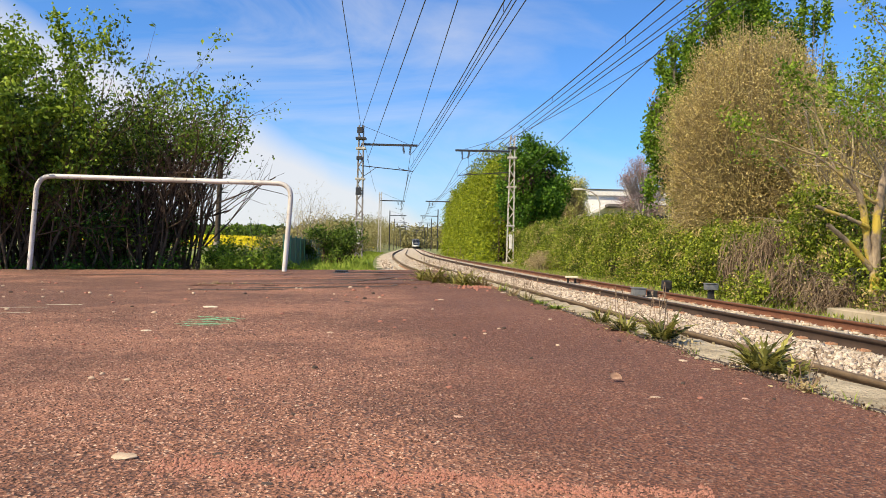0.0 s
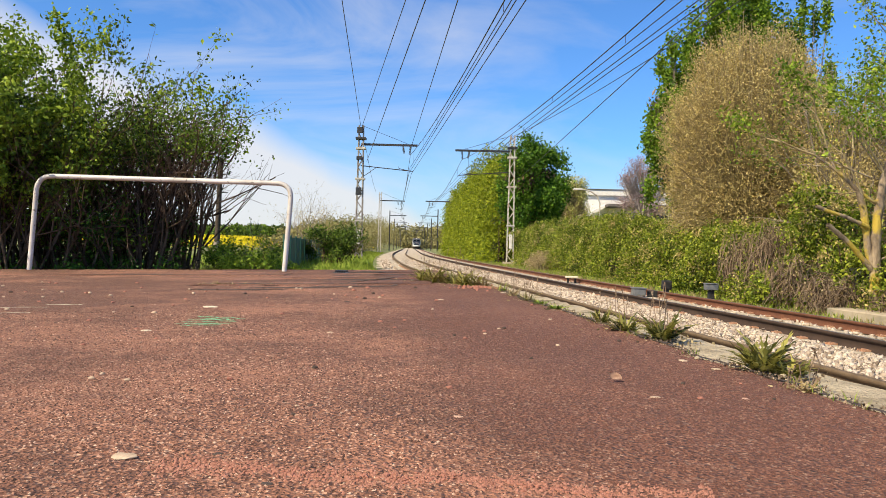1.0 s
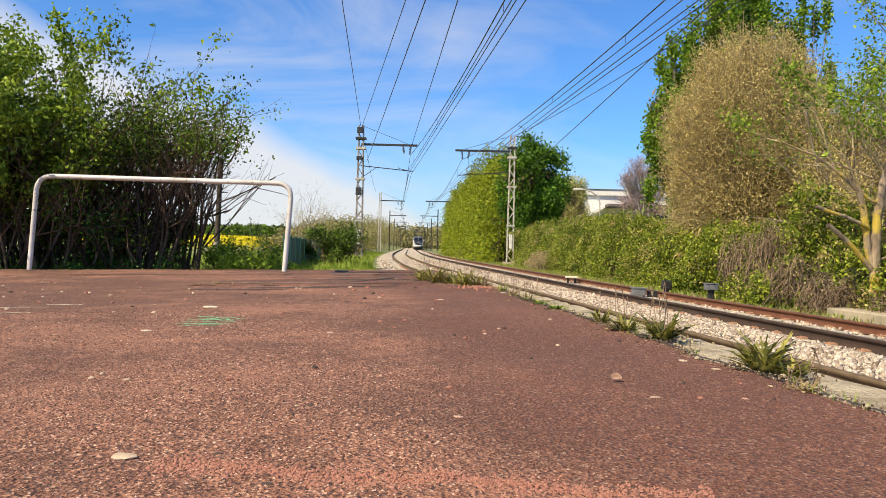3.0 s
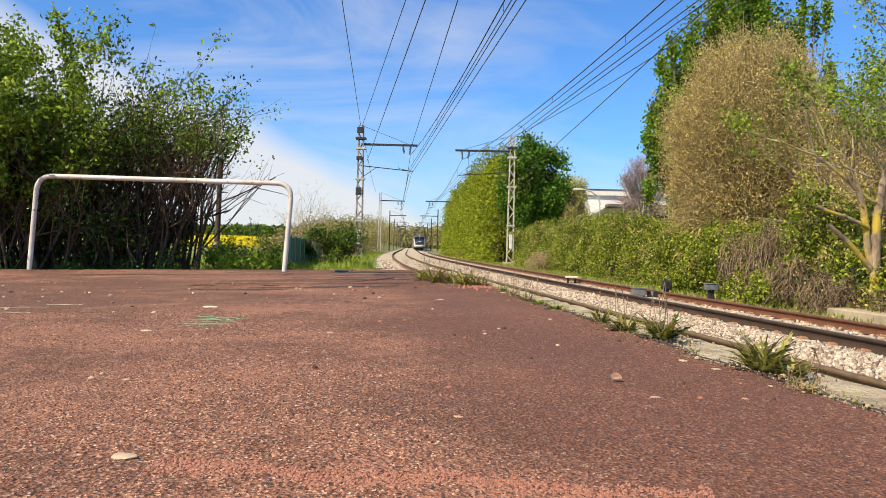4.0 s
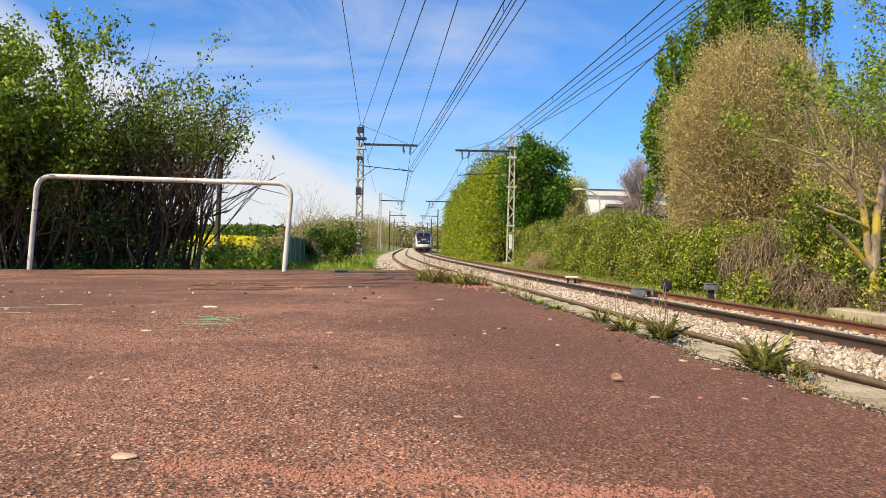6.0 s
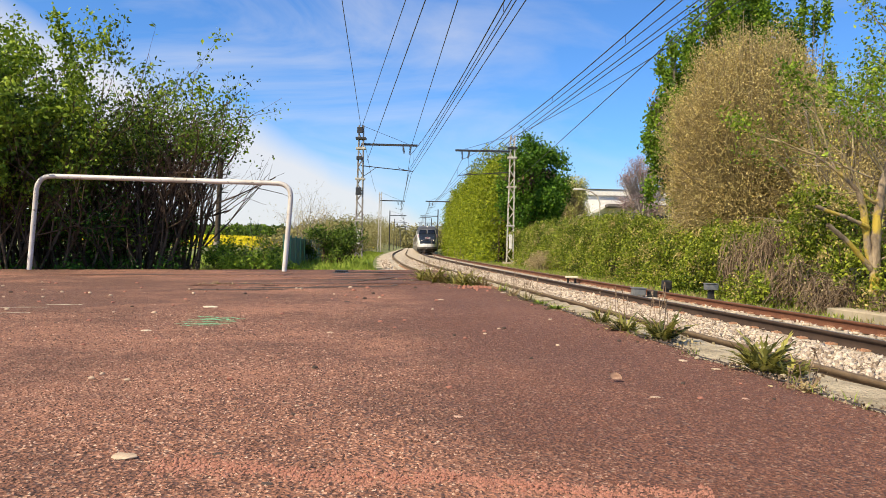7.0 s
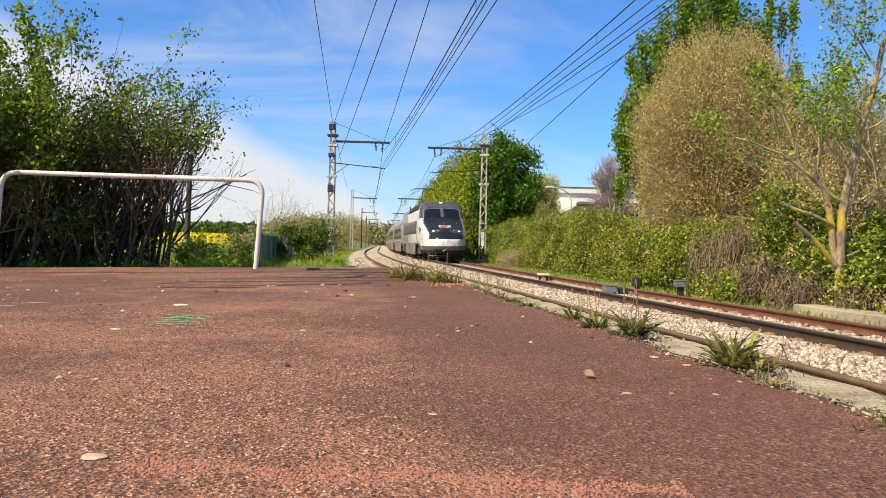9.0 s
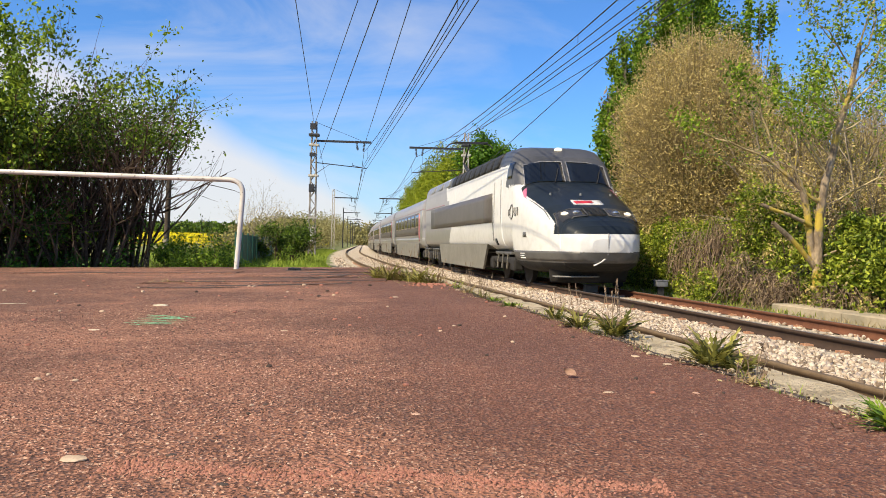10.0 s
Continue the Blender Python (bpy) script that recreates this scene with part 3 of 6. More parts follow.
def build_stones():
    rng = np.random.default_rng(11)
    base = np.array([(a, b, c) for a in (-1, 1) for b in (-1, 1) for c in (-1, 1)], float) * 0.8
    tri = np.array([(0, 1, 3), (0, 3, 2), (4, 6, 7), (4, 7, 5), (0, 4, 5), (0, 5, 1), (2, 3, 7), (2, 7, 6), (0, 2, 6), (0, 6, 4), (1, 5, 7), (1, 7, 3)])
    pts = []
    # the strip between the tracks is seen best, then the near track, then inside the far track
    for y0, y1, o0, o1, n, s0, s1 in ((3, 16, -2.45, -0.8, 19000, 0.010, 0.028), (16, 30, -2.45, -0.8, 10000, 0.014, 0.036), (30, 60, -5.0, -0.8, 3500, 0.025, 0.05),
                                      (6, 30, -0.7, 0.7, 2000, 0.016, 0.038), (6, 34, 0.8, 2.4, 1400, 0.014, 0.036), (4, 30, -3.9, -2.55, 1500, 0.025, 0.05)):
        y = rng.uniform(y0, y1, n)
        o = rng.uniform(o0, o1, n)
        s = rng.uniform(s0, s1, n)
        for a, b, c in zip(y, o, s):
            x, yy = beside(a, b)
            pts.append((x, yy, bed_z(b) + c * rng.uniform(-0.35, 0.6), c))
    pts = np.array(pts)
    n = len(pts)
    sc = pts[:, 3:4] * rng.uniform(0.45, 1.35, (n, 3))
    a = rng.uniform(0, 6.28, (n, 3))
    v = (base[None] + rng.uniform(-0.5, 0.5, (n, len(base), 3))) * sc[:, None, :]
    for i, j, q in ((0, 1, 0), (1, 2, 1), (0, 2, 2)):
        c_, s_ = np.cos(a[:, q])[:, None], np.sin(a[:, q])[:, None]
        p, w = v[:, :, i].copy(), v[:, :, j].copy()
        v[:, :, i], v[:, :, j] = p * c_ - w * s_, p * s_ + w * c_
    v = v + pts[:, None, :3]
    f = tri[None] + (np.arange(n) * len(base))[:, None, None]
    o = obj("ballast_stones", v.reshape(-1, 3), f.reshape(-1, 3), M["ballast"])
    tagged(o, "loose broken pale limestone ballast", "ballast", kind="stuff")


build_stones()

# ---------------------------------------------------------------- overhead line masts


def lattice(name, parent, x, y, z0, z1, w0, w1, mat):
    """Four-sided lattice column: each leg a part, lacing one part a side."""
    for sx in (-1, 1):
        for sy in (-1, 1):
            bm = bmesh.new()
            q = []
            for z, w in ((z0, w0), (z1, w1)):
                cxx, cyy = x + sx * w, y + sy * w
                q.append([bm.verts.new((cxx + a, cyy + b, z)) for a, b in ((-0.035, -0.035), (0.035, -0.035), (0.035, 0.035), (-0.035, 0.035))])
            for i in range(4):
                bm.faces.new((q[0][i], q[0][(i + 1) % 4], q[1][(i + 1) % 4], q[1][i]))
            bm.faces.new(q[1])
            bm.faces.new(q[0][::-1])
            part("leg", bm, mat, parent)
    n = int((z1 - z0) / 0.55)
    for ax in range(4):
        segs = []
        for i in range(n):
            a, b = i / n, (i + 1) / n
            wa, wb = w0 + (w1 - w0) * a, w0 + (w1 - w0) * b
            za, zb = z0 + (z1 - z0) * a, z0 + (z1 - z0) * b
            s = 1 if i % 2 else -1
            c = (1, -1)[ax % 2]
            if ax < 2:
                segs.append(((x - s * wa, y + c * wa, za), (x + s * wb, y + c * wb, zb), 0.022, 0.022))
            else:
                segs.append(((x + c * wa, y - s * wa, za), (x + c * wb, y + s * wb, zb), 0.022, 0.022))
        tubes("lacing", segs, mat, parent, 4, smooth=False)


def insulator(parent, a, b):
    a, b = Vector(a), Vector(b)
    segs, n = [], 6
    for i in range(n):
        p, q = a.lerp(b, (i + 0.15) / n), a.lerp(b, (i + 0.75) / n)
        segs.append((tuple(p), tuple(q), 0.09, 0.045))
    segs.append((tuple(a), tuple(b), 0.02, 0.02))
    tubes("insulator", segs, M["grey_box"], parent, 8)


def mast(y, side, base_z, top_z, x, track_off, full, group="overhead line masts"):
    """A catenary mast at x, y with beam, registration arm and insulators over one track."""
    m = thing("catenary_mast", ("tall pale-painted steel lattice catenary mast with a cantilever beam" if full else "slim distant catenary mast with a cantilever beam"), "mast", group)
    tx, _ = beside(y, track_off)
    s = 1 if tx > x else -1
    if full == 2:
        lattice("m", m, x, y, base_z, top_z, 0.22, 0.14, M["steel_worn"] if side < 0 else M["steel_paint"])
        part("footing", boxed((x - 0.45, y - 0.45, base_z - 0.6), (x + 0.45, y + 0.45, base_z + 0.08), 0.03), M["wall_concrete"], m)
        part("collar", boxed((x - 0.34, y - 0.28, top_z - 0.95), (x + 0.34, y + 0.28, top_z - 0.80), 0.02), M["steel_dark"], m)
        part("band", boxed((x - 0.27, y - 0.26, base_z + 2.5), (x + 0.27, y + 0.26, base_z + 2.58), 0.01), M["steel_paint"], m)
        part("notice_plate", boxed((x - 0.10, y - 0.27, base_z + 1.0), (x + 0.10, y - 0.24, base_z + 1.95), 0.01), M["white_wall"], m, "white plate on the mast")
        if side < 0:
            for zz, hh in ((top_z - 0.55, 0.4), (top_z - 2.3, 0.25), (top_z - 4.6, 0.5)):
                part("equipment_case", boxed((x - 0.25, y - 0.32, zz), (x + 0.12, y - 0.2, zz + hh), 0.02), M["steel_dark"], m)
        for zz in (top_z - 1.6, top_z - 3.6):
            part("bracket", boxed((x - 0.32, y - 0.22, zz), (x + 0.32, y + 0.22, zz + 0.14), 0.02), M["steel_paint"], m)
    elif full == 1:
        lattice("m", m, x, y, base_z, top_z, 0.2, 0.13, M["steel_paint"])
    else:
        tubes("post", [((x, y, base_z), (x, y, top_z), 0.13, 0.11)], M["steel_dark"] if full == 0 else M["steel_paint"], m, 6)
    bz = RAIL + (7.5 if full == 2 else (7.0 if side < 0 else 6.65))
    tip = tx + s * 0.45
    part("beam", boxed((min(x, tip), y - 0.06, bz - 0.07), (max(x, tip), y + 0.06, bz + 0.07), 0.01), M["steel_dark"], m)
    az = RAIL + 5.85
    if full == 2:
        tubes("arm", [((x, y, az + 0.25), (tx + s * 0.2, y, az - 0.05), 0.035, 0.03), ((x, y, az - 0.6), (x + s * 1.0, y, az + 0.12), 0.02, 0.02)], M["steel_dark"], m, 6)
    tubes("steady_arm", [((tx + s * 0.1, y, az - 0.06), (tx - s * 0.75, y, az + 0.12), 0.02, 0.02), ((tx - s * 0.75, y, az + 0.12), (tx - s * 0.75, y, az + 0.28), 0.015, 0.015)], M["steel_dark"], m, 5)
    insulator(m, (tx, y, bz - 0.08), (tx - s * 0.06, y, bz - 0.62))
    insulator(m, (tx - s * 0.5, y, bz - 0.08), (tx - s * 0.42, y, bz - 0.55))
    tubes("stay", [((x, y, top_z), (tx - s * 0.2, y, bz + 0.1), 0.012, 0.012)], M["wire"], m, 4)
    return m


MASTS_L = ((52, -5.55, 8.2), (108, None, 7.6), (160, None, 7.4), (205, None, 7.2), (250, None, 7.2), (300, None, 7.2), (350, None, 7.2))
MASTS_R = ((54, 4.57, 8.06), (101, None, 7.6), (150, None, 7.4), (195, None, 7.2), (240, None, 7.2), (290, None, 7.2), (340, None, 7.2))
for i, (y, x, top) in enumerate(MASTS_L):
    xx = x if x is not None else beside(y, NEAR - 2.9)[0]
    mast(y, -1, -0.62 if i == 0 else -0.7, top, xx, NEAR, 2 if i == 0 else (1 if i < 2 else 0))
for i, (y, x, top) in enumerate(MASTS_R):
    xx = x if x is not None else beside(y, 2.9)[0]
    mast(y, 1, -0.66 if i == 0 else -0.7, top, xx, 0.0, 2 if i == 0 else (1 if i < 2 else 0))

# ---------------------------------------------------------------- overhead wires


def span(p, q, sag, r, n=14):
    p, q = Vector(p), Vector(q)
    out = []
    for i in range(n):
        a, b = i / n, (i + 1) / n
        u, v = p.lerp(q, a), p.lerp(q, b)
        u.z -= 4 * sag * a * (1 - a)
        v.z -= 4 * sag * b * (1 - b)
        out.append((tuple(u), tuple(v), r, r))
    return out


def wires(off, supports, group):
    """Carrier, auxiliary and twin contact wires with droppers, mast by mast."""
    lines = {"carrier_wire": (6.85, 0.75, 0.016), "auxiliary_wire": (6.0, 0.1, 0.012), "contact_wire": (5.6, 0.0, 0.012)}
    drops = []
    for name, (h, sag, r) in lines.items():
        for dx in ((-0.09, 0.09) if name == "contact_wire" else (0.0,)):
            segs = []
            for i, (a, b) in enumerate(zip(supports[:-1], supports[1:])):
                st = -0.42 if i == 0 else 0.0
                pa, pb = beside(a, off + st + dx), beside(b, off + dx)
                ha, hb = (h - (0.5 if name == "carrier_wire" and q > 90 else 0.0) for q in (a, b))
                pts = span((*pa, RAIL + ha), (*pb, RAIL + hb), sag, r * (1 if a < 100 else 1.3))
                segs += pts
                if name == "carrier_wire" and a < 110:
                    for k in range(1, 14, 2):
                        p = Vector(pts[k][0])
                        drops.append((tuple(p), (p.x, p.y, RAIL + 5.95), 0.006, 0.006))
            w = cable(name, [segs[0][0]] + [q[1] for q in segs], r, M["wire"], None, 5)
            tagged(w, "dark overhead line wire strung from mast to mast", "wire", group)
    d = tubes("dropper_wires", drops, M["wire"], None, 4)
    tagged(d, "short dropper wires hanging between the overhead wires", "wire", group, "stuff")


wires(NEAR, (-2, 52, 108, 160, 205, 250, 300, 350), "near track wires")
wires(0.0, (0, 54, 101, 150, 195, 240, 290, 340), "far track wires")
for (xa, ya, za), (xb, yb, zb), sag in (((-5.6, 52, 8.15), (-1.2, -2, 8.2), 0.0), ((-5.5, 52, 8.15), (2.8, -2, 8.2), 0.0), ((-5.15, 52, 5.8), (2.5, -2, 7.0), 0.0), ((-2.2, 52, 7.05), (2.1, -2, 7.0), 0.0),
                                        ((4.6, 54, 8.0), (10.6, 0, 8.2), 0.7), ((5.35, 56, 5.4), (5.5, -4, 5.6), 0.0), ((5.35, 56, 5.4), (2.6, 101, 5.6), 0.3),
                                        ((-5.5, 52, 8.15), (-9.3, 108, 7.6), 0.6), ((4.6, 54, 8.0), (1.3, 101, 7.6), 0.6)):
    sp = span((xa, ya, za), (xb, yb, zb), sag, 0.015)
    w = cable("feeder_wire", [sp[0][0]] + [q[1] for q in sp], 0.015, M["wire"], None, 5)
    tagged(w, "dark feeder cable carried along the mast tops", "wire", "feeder wires")

# ---------------------------------------------------------------- hoop barrier at the platform's end


def build_hoop():
    h = thing("hoop_barrier", "bent tubular barrier in chipped white paint on the platform end", "barrier")
    a, b = Vector((-5.72, 10.95, -0.12)), Vector((-2.15, 10.75, -0.05))
    top_a, top_b = Vector((-5.66, 11.0, 1.20)), Vector((-2.08, 10.8, 1.16))
    pts = [a]
    ca, cb = top_a, top_b
    r = 0.22
    da = (ca - a).normalized()
    dt = (cb - ca).normalized()
    db = (b - cb).normalized()
    for k in range(9):
        t = k / 8
        p0, p1, p2 = ca - da * r, ca, ca + dt * r
        pts.append(p0 * (1 - t) ** 2 + p1 * 2 * t * (1 - t) + p2 * t * t)
    for k in range(9):
        t = k / 8
        p0, p1, p2 = cb - dt * r, cb, cb + db * r
        pts.append(p0 * (1 - t) ** 2 + p1 * 2 * t * (1 - t) + p2 * t * t)
    pts.append(b)
    bm = bmesh.new()
    rings = []
    for i, p in enumerate(pts):
        d = (pts[min(i + 1, len(pts) - 1)] - pts[max(i - 1, 0)]).normalized()
        u = Vector((0.05, 1, 0.0)).cross(d).normalized()
        w = d.cross(u)
        rings.append([bm.verts.new(p + (u * math.cos(t) + w * math.sin(t)) * 0.034) for t in [k * math.pi / 7 for k in range(14)]])
    for q, s in zip(rings[:-1], rings[1:]):
        for k in range(14):
            bm.faces.new((q[k], q[(k + 1) % 14], s[(k + 1) % 14], s[k]))
    m = Mat("hoop_paint", 0.45)
    c = m.ramp(m.noise(3, 5), (0.35, (0.46, 0.43, 0.39)), (0.65, (0.70, 0.67, 0.62)))
    c = m.mix(m.ramp(m.noise(17, 6, 0.7), (0.60, 0.0), (0.64, 0.9)), c, (0.10, 0.07, 0.05))
    m.colour(c).bump(m.noise(20, 5), 0.3, 0.004)
    part("tube", bm, m.m, h, smooth=True)
    for p in (a, b):
        part("foot_plate", boxed((p.x - 0.07, p.y - 0.06, p.z - 0.02), (p.x + 0.07, p.y + 0.06, p.z + 0.012), 0.004), M["rust_spot"], h)


build_hoop()

# ---------------------------------------------------------------- trackside boxes and low wall


def track_boxes():
    t = thing("track_box", "small grey track-circuit box between the rails", "track box", "trackside boxes")
    x, y = beside(18.6, 0.2)
    part("body", boxed((x - 0.16, y - 0.14, -0.68), (x + 0.13, y + 0.14, -0.52), 0.02), M["grey_box"], t)
    part("lid", boxed((x - 0.175, y - 0.155, -0.52), (x + 0.145, y + 0.155, -0.50), 0.008), M["grey_box"], t)
    part("foot", boxed((x + 0.2, y - 0.08, -0.72), (x + 0.42, y + 0.08, -0.56), 0.02), M["black_rubber"], t)
    t = thing("cable_box", "grey cable box on a stub beside the rail", "track box", "trackside boxes")
    x, y = beside(17.5, 1.45)
    part("stub", boxed((x - 0.06, y - 0.06, -1.0), (x + 0.06, y + 0.06, -0.45), 0.01), M["black_rubber"], t)
    part("body", boxed((x - 0.13, y - 0.12, -0.47), (x + 0.13, y + 0.12, -0.34), 0.015), M["grey_box"], t)
    part("lid", boxed((x - 0.14, y - 0.13, -0.34), (x + 0.14, y + 0.13, -0.32), 0.006), M["grey_box"], t)
    t = thing("detector_box", "cream-topped detector box between the rails", "track box", "trackside boxes")
    x, y = beside(25.5, 0.45)
    part("lid", boxed((x - 0.19, y - 0.16, -0.56), (x + 0.19, y + 0.16, -0.50), 0.015), M["cream_box"], t)
    for s in (-0.12, 0.12):
        part("leg", boxed((x + s - 0.03, y - 0.05, -0.80), (x + s + 0.03, y + 0.05, -0.55), 0.006), M["black_rubber"], t)


track_boxes()
bt = thing("cable_stub", "black capped cable stub by the hedge", "track box", "trackside boxes")
bx, by = beside(20.3, 1.55)
part("stub", boxed((bx - 0.06, by - 0.06, -1.0), (bx + 0.06, by + 0.06, -0.6), 0.02), M["black_rubber"], bt)
part("cap", boxed((bx - 0.12, by - 0.1, -0.62), (bx + 0.12, by + 0.1, -0.38), 0.04), M["black_rubber"], bt)
LOW = thing("low_wall", "low weathered concrete kerb wall beside the far track", "wall", kind="structure")
for y in steps(0.4, 14.4, 7)[:-1]:
    bm = bmesh.new()
    x0, y0 = beside(y + 0.01, 2.25)
    x1, y1 = beside(y + 1.99, 2.25)
    q = []
    for (x, yy) in ((x0, y0), (x1, y1)):
        q.append([bm.verts.new(c) for c in ((x, yy, -1.0), (x, yy, -0.62), (x + 0.03, yy, -0.60), (x + 0.45, yy, -0.59), (x + 0.45, yy, -1.0))])
    for j in range(4):
        bm.faces.new((q[0][j], q[0][j + 1], q[1][j + 1], q[1][j]))
    bm.faces.new(q[0])
    bm.faces.new(q[1][::-1])
    part("block", bm, M["wall_concrete"], LOW)

# ---------------------------------------------------------------- the train
# Car space: y forward, nose tip at y = 0, rail top at z = 0.


def lerp_table(tab, y):
    for (a, *va), (b, *vb) in zip(tab[:-1], tab[1:]):
        if a <= y <= b:
            t = (y - a) / (b - a)
            return [p + (q - p) * t for p, q in zip(va, vb)]
    return list(tab[0][1:] if y < tab[0][0] else tab[-1][1:])


# y, half width, bottom, top, squareness
NOSE = ((-19.6, 1.34, 0.80, 3.58, 7.0), (-6.0, 1.34, 0.80, 3.60, 7.0), (-5.0, 1.34, 0.80, 3.62, 6.5), (-4.2, 1.34, 0.80, 3.60, 6.0), (-3.8, 1.335, 0.80, 3.53, 5.6),
        (-3.4, 1.33, 0.80, 3.27, 5.4), (-3.2, 1.327, 0.36, 3.03, 5.2), (-2.85, 1.315, 0.33, 2.54, 5.0), (-2.5, 1.30, 0.32, 2.38, 5.0), (-1.8, 1.25, 0.32, 2.12, 4.8), (-1.3, 1.18, 0.34, 1.94, 4.6),
        (-0.75, 1.03, 0.38, 1.70, 4.2), (-0.4, 0.88, 0.44, 1.54, 3.8), (-0.2, 0.75, 0.52, 1.42, 3.4), (-0.08, 0.60, 0.62, 1.29, 3.0), (0.0, 0.36, 0.84, 1.14, 2.6))
COACH = ((-16.8, 1.33, 0.72, 3.22, 6.0), (0.0, 1.33, 0.72, 3.22, 6.0))


def narrow(z):
    return 1 - 0.085 * max(0.0, (z - 1.9) / 2.1) ** 2


def skin(tab, y, ang):
    w, zb, zt, n = lerp_table(tab, y)
    c, s = math.cos(ang), math.sin(ang)
    zc, hh = (zb + zt) / 2, (zt - zb) / 2
    z = zc + hh * math.copysign(abs(s) ** (2 / n), s)
    return Vector((w * math.copysign(abs(c) ** (2 / n), c) * narrow(z), y, z))


def side_at(tab, y, z, sgn, out=0.0):
    w, zb, zt, n = lerp_table(tab, y)
    zc, hh = (zb + zt) / 2, (zt - zb) / 2
    s = min(0.9999, abs((z - zc) / hh))
    c = max(0.0, 1 - s ** n) ** (1 / n)
    return Vector((sgn * (w * c * narrow(z) + out), y, z))


def top_at(tab, y, x, out=0.0):
    w, zb, zt, n = lerp_table(tab, y)
    zc, hh = (zb + zt) / 2, (zt - zb) / 2
    c = min(0.9999, abs(x / (w * narrow(zt))))
    s = (1 - c ** n) ** (1 / n)
    e = 0.05
    z0 = lerp_table(tab, max(y - e, tab[0][0]))[2]
    z1 = lerp_table(tab, min(y + e, tab[-1][0]))[2]
    nv = Vector((0, -(z1 - z0), 2 * e)).normalized()
    return Vector((x, y, zc + hh * s)) + nv * out


def loft(tab, ys, k=48):
    bm = bmesh.new()
    rings = [[bm.verts.new(skin(tab, y, 2 * math.pi * (i + 0.5) / k)) for i in range(k)] for y in ys]
    for a, b in zip(rings[:-1], rings[1:]):
        for i in range(k):
            bm.faces.new((a[i], a[(i + 1) % k], b[(i + 1) % k], b[i]))
    bm.faces.new(rings[0][::-1])
    bm.faces.new(rings[-1])
    bmesh.ops.recalc_face_normals(bm, faces=bm.faces)
    return bm


def sheet(fn, us, vs, bm=None):
    """A thin raised sheet over a grid of the car's skin: fn(u, v, out)."""
    bm = bm or bmesh.new()
    g = [[bm.verts.new(fn(u, v, 0.012)) for v in vs] for u in us]
    h = [[bm.verts.new(fn(u, v, -0.03)) for v in vs] for u in us]
    nu, nv = len(us), len(vs)
    for i in range(nu - 1):
        for j in range(nv - 1):
            bm.faces.new((g[i][j], g[i + 1][j], g[i + 1][j + 1], g[i][j + 1]))
    for i in range(nu - 1):
        bm.faces.new((g[i][0], h[i][0], h[i + 1][0], g[i + 1][0]))
        bm.faces.new((g[i][-1], g[i + 1][-1], h[i + 1][-1], h[i][-1]))
    for j in range(nv - 1):
        bm.faces.new((g[0][j], g[0][j + 1], h[0][j + 1], h[0][j]))
        bm.faces.new((g[-1][j], h[-1][j], h[-1][j + 1], g[-1][j + 1]))
    bmesh.ops.recalc_face_normals(bm, faces=bm.faces)
    return bm


def side_sheet(name, tab, y0, y1, z0, z1, sgn, mat, parent, slant0=0.0, slant1=0.0, out=0.0, label="", ny=8, nz=5):
    """A panel on a car's side; slant moves the ends' tops along the car."""
    us = [i / ny for i in range(ny + 1)]
    vs = [i / nz for i in range(nz + 1)]

    def fn(u, v, o):
        a, b = y0 + slant0 * v, y1 + slant1 * v
        return side_at(tab, a + (b - a) * u, z0 + (z1 - z0) * v, sgn, o + out)
    return part(name, sheet(fn, us, vs), mat, parent, label, True)


def bogie(parent, y, big):
    b = part("bogie", boxed((-0.95, y - 1.3, 0.40), (0.95, y + 1.3, 0.72), 0.06), M["tr_under"], parent)
    for s in (-1.2, 1.2):
        for x in (-0.75, 0.75):
            bm = bmesh.new()
            bmesh.ops.create_cone(bm, cap_ends=True, segments=24, radius1=0.46, radius2=0.46, depth=0.13, matrix=Matrix.Translation((x, y + s, 0.46)) @ Matrix.Rotation(math.pi / 2, 4, "Y"))
            part("wheel", bm, M["tr_under"], b)
    for sx in (-1, 1):
        for s in (-1.2, 1.2):
            part("axle_box", boxed((sx * 1.12 - 0.14, y + s - 0.22, 0.32), (sx * 1.12 + 0.14, y + s + 0.22, 0.62), 0.05), M["tr_under"], b)
        part("damper", boxed((sx * 1.15 - 0.06, y - 0.9, 0.72), (sx * 1.15 + 0.06, y + 0.9, 0.80), 0.02), M["tr_skirt"], b, "grey damper")
        for k in (-0.55, 0.0, 0.55):
            cable("link", [(sx * 1.2, y + k - 0.12, 0.36), (sx * 1.22, y + k + 0.1, 0.74)], 0.032, M["tr_low"], b, 6)
        part("side_frame", boxed((sx * 1.16 - 0.07, y - 1.4, 0.50), (sx * 1.16 + 0.07, y + 1.4, 0.66), 0.04), M["tr_under"], b)


def hood_half(y):
    return lerp_table(((-3.0, 1.22), (-2.5, 1.2), (-0.75, 1.0), (-0.5, 1.2), (0.0, 1.3)), y)[0]


def zone(c):
    """Which skin part a point of the power car belongs to."""
    x, y, z = c
    if z < 0.60:
        return "valance"
    if z < 0.84 + (0.12 if y < -6 else 0.0):
        return "chin_band"
    if y > -2.9 and z > 1.24 and abs(x) < hood_half(y) - 0.02:
        return "hood"
    if -4.0 + 0.35 * (z - 2.6) < y <= -2.7 and z > 2.50:
        return "cab_surround"
    if z > 3.08 and y > -13.6:
        return "roof"
    if y < -13.4 - 0.9 * (z - 2.5) and z > 1.5:
        return "tail_livery"
    if y < -12.6 + 1.4 * (1.5 - z) * -1 and z <= 1.5 and y < -12.0:
        return "lower_livery"
    return "body"


